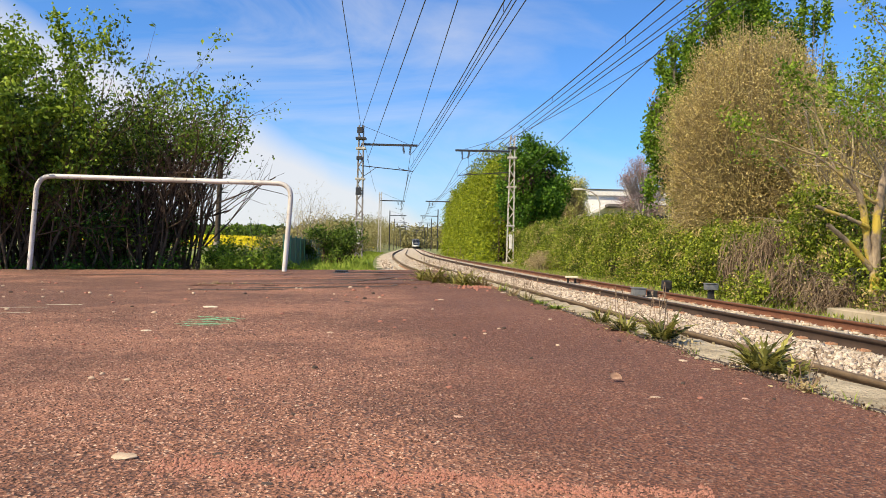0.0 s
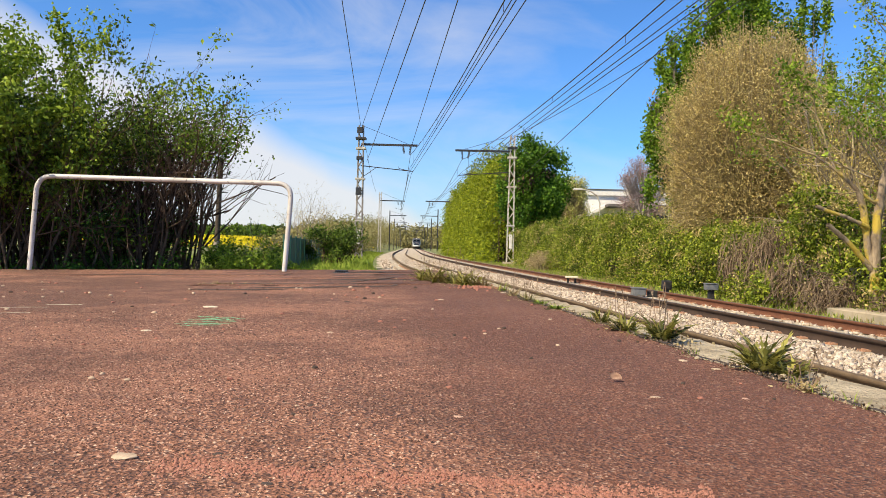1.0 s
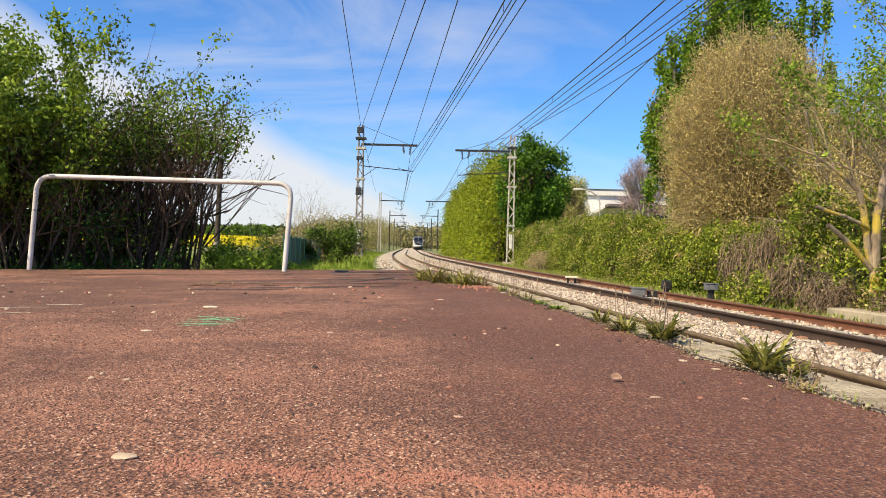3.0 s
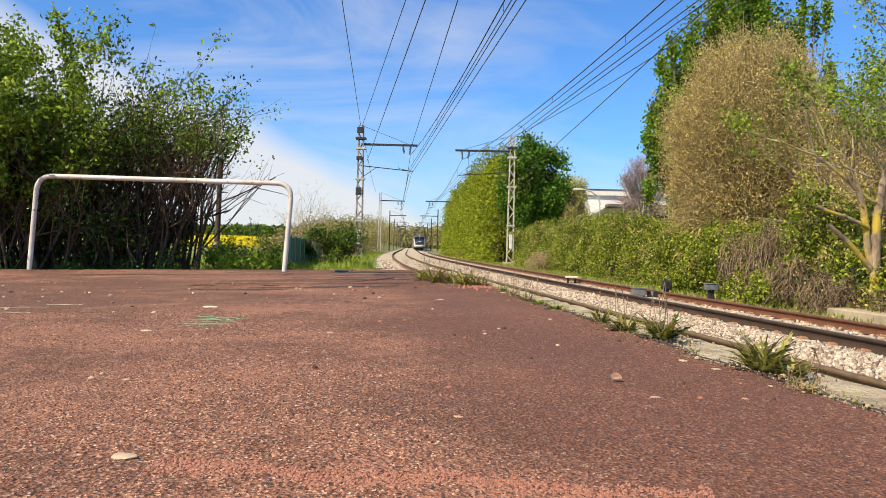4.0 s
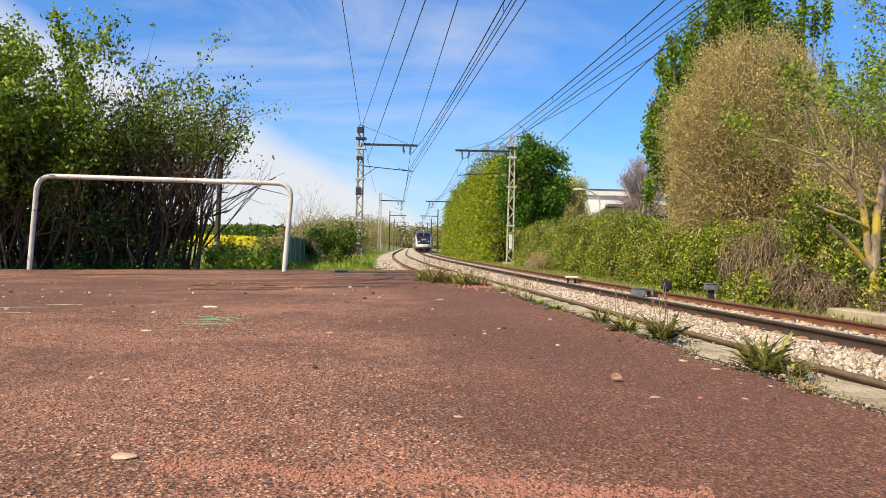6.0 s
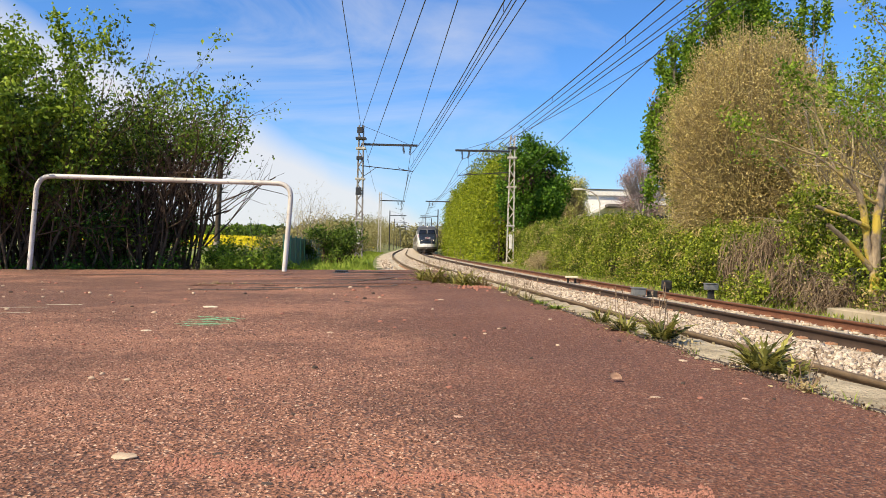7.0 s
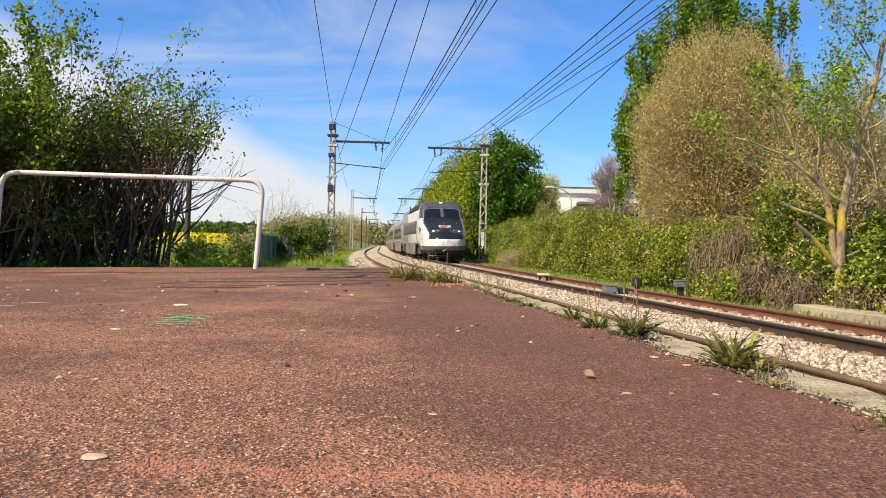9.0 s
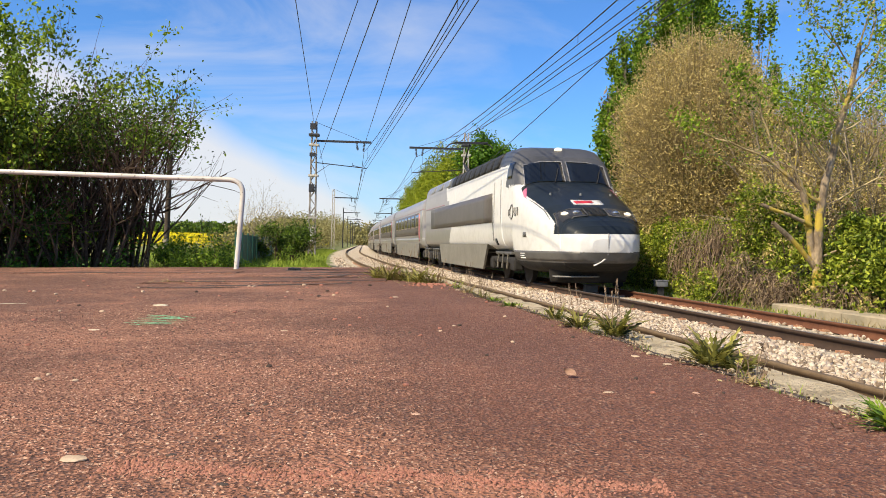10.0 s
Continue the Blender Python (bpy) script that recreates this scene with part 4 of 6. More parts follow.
def power_car():
    car = thing("train_power_car", "white and grey high-speed power car with black nose hood", "train", "high-speed train")
    ys = sorted(set(steps(-19.6, -4.4, 190) + steps(-4.4, -0.5, 180) + steps(-0.5, 0.0, 40)))
    full = loft(NOSE, ys, 200)
    look_up = {"valance": ("tr_under", "dark front underside"), "chin_band": ("tr_skirt", "grey lower band"), "hood": ("tr_black", "glossy black nose hood"), "cab_surround": ("tr_roof", "dark grey cab surround"),
               "roof": ("tr_roof", "dark grey roof"), "tail_livery": ("tr_grey", "grey slanted livery field"), "lower_livery": ("tr_lightgrey", "light grey lower livery field"), "body": ("tr_white", "white body shell")}
    groups = {k: ([], [], {}) for k in look_up}
    for cut in (0.60, 0.84, 1.24):
        bmesh.ops.bisect_plane(full, geom=full.verts[:] + full.edges[:] + full.faces[:], plane_co=(0, 0, cut), plane_no=(0, 0, 1), dist=0.0005)
    full.verts.index_update()
    for f in full.faces:
        v, fs, ix = groups[zone(f.calc_center_median())]
        if len(f.verts) > 8:
            continue
        row = []
        for q in f.verts:
            if q.index not in ix:
                ix[q.index] = len(v)
                v.append(tuple(q.co))
            row.append(ix[q.index])
        fs.extend((row[0], row[i], row[i + 1]) for i in range(1, len(row) - 1))
    for k, (v, fs, ix) in groups.items():
        if fs:
            obj(k, v, fs, M[look_up[k][0]], car, look_up[k][1], True)
    full.free()
    bm = bmesh.new()
    ring = [bm.verts.new(skin(NOSE, 0.0, 2 * math.pi * (i + 0.5) / 48) + Vector((0, 0.001, 0))) for i in range(48)]
    tip = bm.verts.new((0, 0.02, 0.99))
    for i in range(48):
        bm.faces.new((ring[i], ring[(i + 1) % 48], tip))
    bmesh.ops.recalc_face_normals(bm, faces=bm.faces)
    low = bm.copy()
    bmesh.ops.bisect_plane(bm, geom=bm.verts[:] + bm.edges[:] + bm.faces[:], plane_co=(0, 0, 0.84), plane_no=(0, 0, 1), clear_inner=True)
    bmesh.ops.bisect_plane(low, geom=low.verts[:] + low.edges[:] + low.faces[:], plane_co=(0, 0, 0.84), plane_no=(0, 0, 1), clear_outer=True)
    part("nose_cap", bm, M["tr_white"], car, smooth=True)
    if low.faces:
        part("chin_cap", low, M["tr_skirt"], car, "grey lower band", True)
    part("hood_skin", sheet(lambda u, v, o: top_at(NOSE, -2.9 + 1.95 * u, (v - 0.5) * 2 * (hood_half(-2.9 + 1.95 * u) + 0.012), o - 0.006), [i / 60 for i in range(61)], [i / 16 for i in range(17)]), M["tr_black"], car, "glossy black nose hood", True)
    for s in (-1, 1):
        side_sheet("chin_trim", NOSE, -3.15, -0.06, 0.64, 0.855, s, M["tr_skirt"], car, 0, 0, -0.007, "grey lower band", 90, 4)
    bm = bmesh.new()
    bmesh.ops.create_uvsphere(bm, u_segments=14, v_segments=8, radius=0.075, matrix=Matrix.Translation(top_at(NOSE, -3.72, 0.0, 0.02)) @ Matrix.Diagonal((1.5, 0.7, 0.7, 1)))
    part("marker_lamp", bm, M["tr_lamp"], car, "lit lamp above the windscreen", True)
    part("rear_wall", boxed((-1.25, -19.62, 0.8), (1.25, -19.5, 3.4), 0.05), M["tr_under"], car)
    sy = [i / 24 for i in range(25)]
    for s in (-1, 1):
        side_sheet("cab_window", NOSE, -3.86, -3.42, 2.70, 3.12, s, M["tr_glass"], car, 0.10, -0.05, 0.004)
        part("windscreen", sheet(lambda u, v, o: top_at(NOSE, -3.26 + 0.38 * u, s * (0.07 + (1.0 + 0.05 * u) * v), o + 0.012), sy[:25:2], [i / 6 for i in range(7)]), M["tr_glass"], car, "dark windscreen half", True)
        fr = [top_at(NOSE, yy, s * xx, 0.025) for yy, xx in ((-2.88, 0.06), (-3.27, 0.06), (-3.27, 0.6), (-3.27, 1.07), (-3.08, 1.09), (-2.88, 1.12))]
        cable("windscreen_frame", [tuple(q) for q in fr], 0.016, M["tr_grey"], car)
        cable("wiper", [tuple(top_at(NOSE, -2.84, s * 0.55 - 0.2, 0.03)), tuple(top_at(NOSE, -2.95, s * 0.55 - 0.27, 0.05)), tuple(top_at(NOSE, -3.12, s * 0.55 - 0.36, 0.05))], 0.012, M["black_rubber"], car)
        lamp = part("headlamp", sheet(lambda u, v, o: top_at(NOSE, -1.02 + 0.40 * u + 0.05 * v, s * (0.25 + 0.70 * v), o + 0.010), sy[:25:3], [i / 6 for i in range(7)]), M["tr_lens"], car, "recessed twin headlamp unit", True)
        for k, (vx, r, mt) in enumerate(((0.74, 0.085, "tr_lamp"), (0.47, 0.085, "tr_chrome"))):
            c = top_at(NOSE, -0.80, s * vx, 0.02)
            bm = bmesh.new()
            bmesh.ops.create_uvsphere(bm, u_segments=16, v_segments=8, radius=r, matrix=Matrix.Translation(c) @ Matrix.Diagonal((1, 0.8, 0.6, 1)))
            part("bulb" if k == 0 else "reflector", bm, M[mt], lamp, "lit lamp" if k == 0 else "", True)
        rim = [top_at(NOSE, -1.02 + 0.40 * u + 0.05 * v, s * (0.25 + 0.70 * v), 0.022) for u, v in ((0, 0), (0, 0.5), (0, 1), (0.5, 1), (1, 1), (1, 0.5), (1, 0), (0.5, 0), (0, 0))]
        cable("lamp_rim", [tuple(q) for q in rim], 0.013, M["tr_skirt"], lamp)
        side_sheet("grille_panel", NOSE, -17.7, -5.6, 1.62, 2.44, s, M["tr_panel"], car, 0.0, 0.0, 0.006, "dark louvred side panel", 10)
        side_sheet("livery_stripe", NOSE, -19.5, -14.2, 2.49, 2.52, s, M["tr_stripe"], car, 0, 0, 0.004, "magenta stripe", 8, 2)
        for k in range(9):
            y0 = -12.6 + k * 0.86
            side_sheet("roof_vent", NOSE, y0, y0 + 0.76, 3.10, 3.50, s, M["tr_vent"], car, 0.12, 0.12, 0.02, "", 3, 4)
        for y0 in (-14.3, -16.2, -18.2):
            side_sheet("roof_vent", NOSE, y0, y0 + 1.2, 3.16, 3.40, s, M["tr_lightgrey"], car, 0, 0, 0.008, "", 3, 4)
        # cab door outline, hand rail, tread
        for y0 in (-5.35, -4.55):
            cable("door_seam", [tuple(side_at(NOSE, y0, zz, s, 0.004)) for zz in (0.98, 1.6, 2.2, 2.75)], 0.010, M["tr_grey"], car)
        side_sheet("step_recess", NOSE, -5.3, -5.08, 0.98, 1.16, s, M["tr_black"], car, 0, 0, 0.004, "", 2, 2)
        rail = [side_at(NOSE, -5.42, zz, s, 0.03) for zz in (1.1, 1.6, 2.1)]
        cable("hand_rail", [tuple(q) for q in rail], 0.014, M["tr_lightgrey"], car)
        em = [side_at(NOSE, -3.35 + 0.15 * math.cos(a) + 0.03 * math.sin(a), 1.83 + 0.18 * math.sin(a), s, 0.008) for a in [2 * math.pi * k / 24 for k in range(25)]]
        cable("emblem_ring", [tuple(q) for q in em], 0.014, M["tr_skirt"], car)
        for pts in (((-3.08, 1.93), (-3.08, 1.75), (-2.98, 1.72), (-2.92, 1.78), (-2.92, 1.93)), ((-2.80, 1.93), (-2.80, 1.73)), ((-3.62, 1.73), (-3.62, 1.88), (-3.54, 1.90))):
            cable("emblem_stroke", [tuple(side_at(NOSE, a, b, s, 0.008)) for a, b in pts], 0.014, M["tr_skirt"], car)
        side_sheet("number_bar", NOSE, -2.35, -2.12, 1.18, 1.30, s, M["tr_skirt"], car, 0, 0, -0.004, "", 2, 1)
        for k in range(3):
            side_sheet("notice_bar", NOSE, -2.6, -2.2 - 0.08 * (k % 2), 0.66 + 0.055 * k, 0.69 + 0.055 * k, s, M["tr_white"], car, 0, 0, -0.004, "", 3, 1)
        part("pink_flash", sheet(lambda u, v, o: top_at(NOSE, -2.80 + 0.42 * u, s * (1.235 - 0.16 * v * (1 - u) - 0.03 * u), o - 0.004), sy[:25:4], [i / 4 for i in range(5)]), M["tr_pink"], car, "", True)
        side_sheet("side_skirt", NOSE, -15.2, -6.2, 0.81, 0.98, s, M["tr_low"], car, 0, 0, 0.002, "grey side skirt")
        bm = bmesh.new()
        q = [bm.verts.new((s * 1.352, yy, zz)) for yy, zz in ((-14.7, 0.26), (-6.75, 0.26), (-6.15, 1.0), (-15.3, 1.0))]
        w = [bm.verts.new(v.co - Vector((s * 0.06, 0, 0))) for v in q]
        bm.faces.new(q)
        bm.faces.new(w[::-1])
        for i in range(4):
            bm.faces.new((q[i], w[i], w[(i + 1) % 4], q[(i + 1) % 4]))
        bmesh.ops.recalc_face_normals(bm, faces=bm.faces)
        part("lower_skirt", bm, M["tr_low"], car, "grey lower skirt between the bogies")
    part("grille", sheet(lambda u, v, o: top_at(NOSE, -1.12 + 0.46 * u, (v - 0.5) * 0.40, o + 0.010), sy[:25:3], [i / 6 for i in range(7)]), M["tr_under"], car, "black nose grille", True)
    for k in range(6):
        cable("grille_slat", [tuple(top_at(NOSE, -1.10 + 0.42 * u, -0.17 + 0.068 * k, 0.026)) for u in (0, 0.5, 1)], 0.010, M["tr_black"], car)
    part("front_badge", sheet(lambda u, v, o: top_at(NOSE, -1.58 + 0.30 * u, (v - 0.5) * 0.72, o + 0.012), sy[:25:6], [i / 6 for i in range(7)]), M["tr_white"], car, "white front badge", True)
    part("badge_field", sheet(lambda u, v, o: top_at(NOSE, -1.53 + 0.18 * u + 0.06 * v, -0.14 + 0.46 * v, o + 0.018), sy[:25:6], [i / 6 for i in range(7)]), M["tr_red"], car, "red badge field", True)
    for x in (-0.75, 0.0, 0.75):
        part("hood_stud", boxed((x - 0.02, -1.9, 2.18), (x + 0.02, -1.86, 2.24), 0.006), M["tr_lightgrey"], car)
    cable("nose_seam", [(0.0, 0.012, 1.26), (0.0, 0.02, 1.0), (0.0, -0.02, 0.80), (0.02, -0.10, 0.66)], 0.012, M["tr_grey"], car)
    cable("coupling_hose", [(0.05, -0.06, 0.70), (0.16, -0.05, 0.62), (0.28, -0.12, 0.55)], 0.016, M["tr_white"], car)

    def plough_at(u, v, o):
        ang = math.pi * (0.02 + 0.96 * u)
        y = -1.25 + 0.55 * math.sin(ang) - 0.10 * (1 - v)
        x = -math.cos(ang) * (0.98 - 0.08 * (1 - v))
        return Vector((x, y, 0.14 + 0.40 * v)) + Vector((-math.cos(ang), math.sin(ang), 0)) * o
    part("plough", sheet(plough_at, [i / 24 for i in range(25)], [i / 4 for i in range(5)]), M["tr_under"], car, "dark front plough", True)
    part("plough_lip", boxed((-0.05, -1.02, 0.27), (0.95, -0.66, 0.30), 0.015), M["tr_lightgrey"], car)
    bogie(car, -4.75, True)
    bogie(car, -17.2, True)
    part("underframe", boxed((-1.05, -15.0, 0.26), (1.05, -6.9, 0.82), 0.05), M["tr_under"], car)
    part("floor_pan", boxed((-1.1, -19.5, 0.74), (1.1, -3.3, 0.84), 0.02), M["tr_under"], car)
    pg = ((((0.0, -15.5, 3.7), (0.0, -17.3, 4.45)), 0.05), (((0.0, -17.3, 4.45), (0.0, -16.0, 5.13)), 0.032), (((-0.25, -15.6, 3.7), (-0.06, -17.25, 4.4)), 0.018),
          (((-0.98, -16.0, 4.98), (-0.88, -16.0, 5.10), (-0.7, -16.0, 5.17), (0.7, -16.0, 5.17), (0.88, -16.0, 5.10), (0.98, -16.0, 4.98)), 0.03), (((-0.7, -15.65, 5.17), (0.7, -15.65, 5.17)), 0.03),
          (((-0.55, -16.0, 5.15), (-0.55, -15.65, 5.15)), 0.02), (((0.55, -16.0, 5.15), (0.55, -15.65, 5.15)), 0.02))
    for pts, r in pg:
        cable("pantograph_bar", pts, r, M["steel_dark"], car, 6, "dark raised pantograph bar")
    part("pantograph_base", boxed((-0.65, -17.6, 3.56), (0.65, -15.3, 3.68), 0.03), M["steel_dark"], car)
    part("gangway", boxed((-1.18, -19.95, 0.7), (1.18, -19.55, 3.1), 0.1), M["tr_black"], car)
    return car


def coach():
    car = thing("train_coach", "grey high-speed train coach with a dark window band", "train", "high-speed train")
    part("body", loft(COACH, steps(-16.8, 0, 12), 64), M["tr_grey"], car, smooth=True)
    part("roof", sheet(lambda u, v, o: top_at(COACH, -16.8 + 16.8 * u, (v - 0.5) * 2 * 1.12, o), [0, 0.5, 1], [i / 8 for i in range(9)]), M["tr_lilac"], car, "light grey roof", True)
    for s in (-1, 1):
        side_sheet("window_band", COACH, -16.0, -2.5, 1.40, 2.50, s, M["tr_panel"], car, 0, 0, 0.002, "dark window band")
        for k in range(7):
            y0 = -15.2 + k * 1.9
            side_sheet("window", COACH, y0, y0 + 1.55, 1.78, 2.40, s, M["tr_glass"], car, 0, 0, 0.01)
        side_sheet("lower_livery", COACH, -16.7, -0.1, 0.80, 1.25, s, M["tr_lightgrey"], car, 0, 0, 0.002, "light grey lower field")
        side_sheet("livery_stripe", COACH, -16.7, -0.1, 2.60, 2.62, s, M["tr_stripe"], car, 0, 0, 0.004, "magenta stripe", 8, 2)
        side_sheet("door", COACH, -1.7, -0.95, 0.85, 2.55, s, M["tr_lightgrey"], car, 0, 0, 0.012, "grey coach door")
        side_sheet("red_mark", COACH, -2.4, -2.05, 1.1, 2.45, s, M["tr_faded_red"], car, 0, 0, 0.012, "red class mark", 2, 4)
        bm = bmesh.new()
        q = [bm.verts.new((s * 1.342, yy, zz)) for yy, zz in ((-14.2, 0.28), (-2.6, 0.28), (-2.1, 1.0), (-14.7, 1.0))]
        w = [bm.verts.new(v.co - Vector((s * 0.06, 0, 0))) for v in q]
        bm.faces.new(q)
        bm.faces.new(w[::-1])
        for i in range(4):
            bm.faces.new((q[i], w[i], w[(i + 1) % 4], q[(i + 1) % 4]))
        bmesh.ops.recalc_face_normals(bm, faces=bm.faces)
        part("lower_skirt", bm, M["tr_low"], car, "grey lower skirt")
    bogie(car, 0.1, False)
    part("gangway", boxed((-1.18, -17.05, 0.7), (1.18, -16.75, 2.95), 0.08), M["tr_black"], car)
    return car


POWER = power_car()
COACHES = [coach()]
for _ in range(7):
    COACHES.append(copy_thing(COACHES[0], Matrix.Identity(4)))

NOSE_AT = ((0.0, 295.0), (2.5, 226.0), (5.0, 156.5), (7.0, 101.0), (8.0, 73.0), (9.0, 45.0), (10.0, 16.9))


def nose_y(t):
    """Where the nose is, smoothly through the table."""
    n = len(NOSE_AT)
    for i in range(n - 1):
        (t0, a), (t1, b) = NOSE_AT[i], NOSE_AT[i + 1]
        if t <= t1 or i == n - 2:
            def slope(k):
                lo, hi = max(k - 1, 0), min(k + 1, n - 1)
                return (NOSE_AT[hi][1] - NOSE_AT[lo][1]) / (NOSE_AT[hi][0] - NOSE_AT[lo][0])
            h = t1 - t0
            u = (t - t0) / h
            return (2 * u ** 3 - 3 * u ** 2 + 1) * a + (u ** 3 - 2 * u ** 2 + u) * h * slope(i) + (3 * u ** 2 - 2 * u ** 3) * b + (u ** 3 - u ** 2) * h * slope(i + 1)


def on_line(y0, length, inset_a, inset_b):
    """Pose of a car whose front is y0 along the line, riding on two points of the track."""
    a, b = beside(y0 + inset_a, 0.0), beside(y0 + length - inset_b, 0.0)
    d = Vector((a[0] - b[0], a[1] - b[1], 0)).normalized()
    o = Vector((a[0], a[1], RAIL - 0.012)) + d * inset_a
    return Matrix.LocRotScale(o, Euler((0, 0.018, math.atan2(-d.x, d.y))), None)


def motions():
    ts = steps(0.0, 10.0, 40)
    walk(POWER, [(t, on_line(nose_y(t), 19.6, 4.75, 2.4)) for t in ts])
    for i, c in enumerate(COACHES):
        walk(c, [(t, on_line(nose_y(t) + 19.98 + 17.06 * i, 16.8, 0.2, 0.2)) for t in ts])

# ---------------------------------------------------------------- trees and shrubs


def shrub(name, label, base, stems, height, lean, seed, twig, leaf, leaf_size, per_tip, spread=0.42, depth=3, fan=0.5, low=0.0, jitter=0.16, r0=0.028, leaf_from=0.0, category="shrub", group="", xmax=None):
    rng = np.random.default_rng(seed)
    t = thing(name, label, category, group)
    segs, tips = [], []
    for _ in range(stems):
        a, rr = rng.uniform(0, 6.283), rng.uniform(0, 0.4)
        d = np.array([math.cos(a) * fan * rng.uniform(0.2, 1) + lean[0], math.sin(a) * fan * rng.uniform(0.2, 1) + lean[1], 1.0])
        d /= np.linalg.norm(d)
        p = (base[0] + rr * math.cos(a), base[1] + rr * math.sin(a), base[2] - 0.1)
        grow(p, d, height * 0.42 * rng.uniform(0.75, 1.15), r0 * rng.uniform(0.6, 1.2), depth, rng, segs, tips, spread, 2, 0.05, 0.62, 3, 0.09)
    if xmax is not None:
        segs = [q for q in segs if q[0][0] < xmax and q[1][0] < xmax]
        tips = [q for q in tips if q[0] < xmax]
    tubes("branchwork", segs, twig, t, 3)
    tips = np.array(tips)
    tips = tips[tips[:, 2] > base[2] + height * leaf_from]
    # leaves sit in clumps with open twig between them
    thick = np.array([1.0 + 2.6 * noise.noise(Vector(p) * 1.5 + Vector((seed, 0, 0))) + 1.0 * noise.noise(Vector(p) * 4.0) for p in tips])
    count = np.round(per_tip * np.clip(thick, 0.0, 3.0) + rng.uniform(-0.3, 0.3, len(tips))).astype(int).clip(0)
    c = np.repeat(tips, count, axis=0)
    c = c + rng.normal(size=c.shape) * jitter
    leaves("foliage", c, leaf_size, leaf, t, rng)
    return t


DARK, GREY = M["twig_dark"], M["twig_grey"]
for i, (bx, by, n, h, lean, leaf, per, size, fan, low) in enumerate((
        (-7.15, 12.5, 22, 4.8, (0.0, 0.0), "leaf_fresh", 13, 0.075, 0.4, 0.0), (-6.25, 13.2, 18, 4.4, (-0.05, -0.05), "leaf_bush", 5, 0.07, 0.34, 0.42),
        (-5.8, 13.6, 22, 4.3, (0.0, 0.0), "leaf_bush", 2.6, 0.066, 0.42, 0.5), (-5.2, 13.3, 22, 4.2, (0.10, 0.0), "leaf_bush", 2.6, 0.066, 0.45, 0.55),
        (-4.85, 13.0, 16, 4.15, (0.24, 0.0), "leaf_bush", 3.2, 0.06, 0.28, 0.6), (-6.2, 12.6, 12, 3.4, (0.0, 0.0), "leaf_bush", 1.5, 0.06, 0.5, 0.5), (-8.4, 12.4, 22, 5.4, (0, 0), "leaf_fresh", 16, 0.08, 0.4, 0.0),
        (-6.7, 12.3, 14, 3.8, (0.0, 0), "leaf_fresh", 4, 0.07, 0.4, 0.25), (-4.4, 13.3, 11, 4.1, (0.17, 0.0), "leaf_poplar", 4, 0.06, 0.18, 0.6),
        (-8.6, 14.6, 14, 4.6, (0, 0), "leaf_dark", 4, 0.08, 0.5, 0.3), (-5.4, 13.0, 22, 2.4, (0.05, 0), "leaf_dark", 1.5, 0.06, 0.6, 0.2), (-6.6, 13.1, 22, 2.5, (0.0, 0), "leaf_fresh", 2, 0.06, 0.6, 0.2))):
    shrub("tall_shrub", "tall many-stemmed shrub with dark stems and young leaves behind the platform", (bx, by, -0.75), n, h, lean, 20 + i, DARK, M[leaf], size, per, fan=fan, leaf_from=low, r0=0.042, jitter=0.08, group="shrubs behind the platform", xmax=-2.6)
shrub("low_shrub", "low leafy dark shrub at the foot of tall shrubs", (-4.7, 12.6, -0.75), 16, 1.0, (0, 0), 40, DARK, M["leaf_dark"], 0.05, 3, fan=0.8, jitter=0.07, group="shrubs behind the platform")
shrub("low_shrub", "low leafy dark shrub at the foot of tall shrubs", (-6.6, 12.3, -0.75), 16, 0.8, (0, 0), 41, DARK, M["leaf_dark"], 0.05, 3, fan=0.9, jitter=0.07, group="shrubs behind the platform")
shrub("low_shrub", "low leafy dark shrub at the foot of tall shrubs", (-5.6, 12.4, -0.75), 16, 0.9, (0, 0), 47, DARK, M["leaf_dark"], 0.05, 3, fan=0.9, jitter=0.07, group="shrubs behind the platform")
shrub("low_shrub", "small yellow-green shrub in spring leaf", (-3.0, 13.6, -0.8), 12, 1.2, (0, 0), 42, DARK, M["leaf_fresh"], 0.05, 4, fan=0.6, jitter=0.06)
shrub("low_shrub", "low brown leafless brush", (-3.75, 13.3, -0.75), 22, 1.1, (0, 0), 48, M["bramble"], M["bud"], 0.03, 1, fan=0.8, jitter=0.05, r0=0.012)
shrub("low_shrub", "small yellow-green shrub in spring leaf", (-2.7, 13.9, -0.8), 14, 1.0, (0, 0), 49, DARK, M["leaf_fresh"], 0.05, 5, fan=0.7, jitter=0.06)
shrub("low_shrub", "small yellow-green shrub in spring leaf", (-3.3, 13.5, -0.8), 14, 1.4, (0, 0), 50, DARK, M["leaf_fresh"], 0.05, 4, fan=0.6, jitter=0.06)
shrub("sapling", "thin bare sapling with a few buds", (-3.55, 14.2, -0.8), 2, 2.3, (0, 0), 43, GREY, M["leaf_fresh"], 0.04, 1, fan=0.2, depth=2, r0=0.014, category="tree")
shrub("round_bush", "dense dark green bush beside the mast", (-5.0, 36, -0.7), 20, 2.2, (0, 0), 44, DARK, M["leaf_bush"], 0.10, 6, fan=0.75, jitter=0.14)
shrub("bare_tree", "leafless grey young tree", (-6.3, 37, -0.7), 12, 4.2, (0, 0), 45, GREY, M["bud"], 0.05, 1, fan=0.35, category="tree")


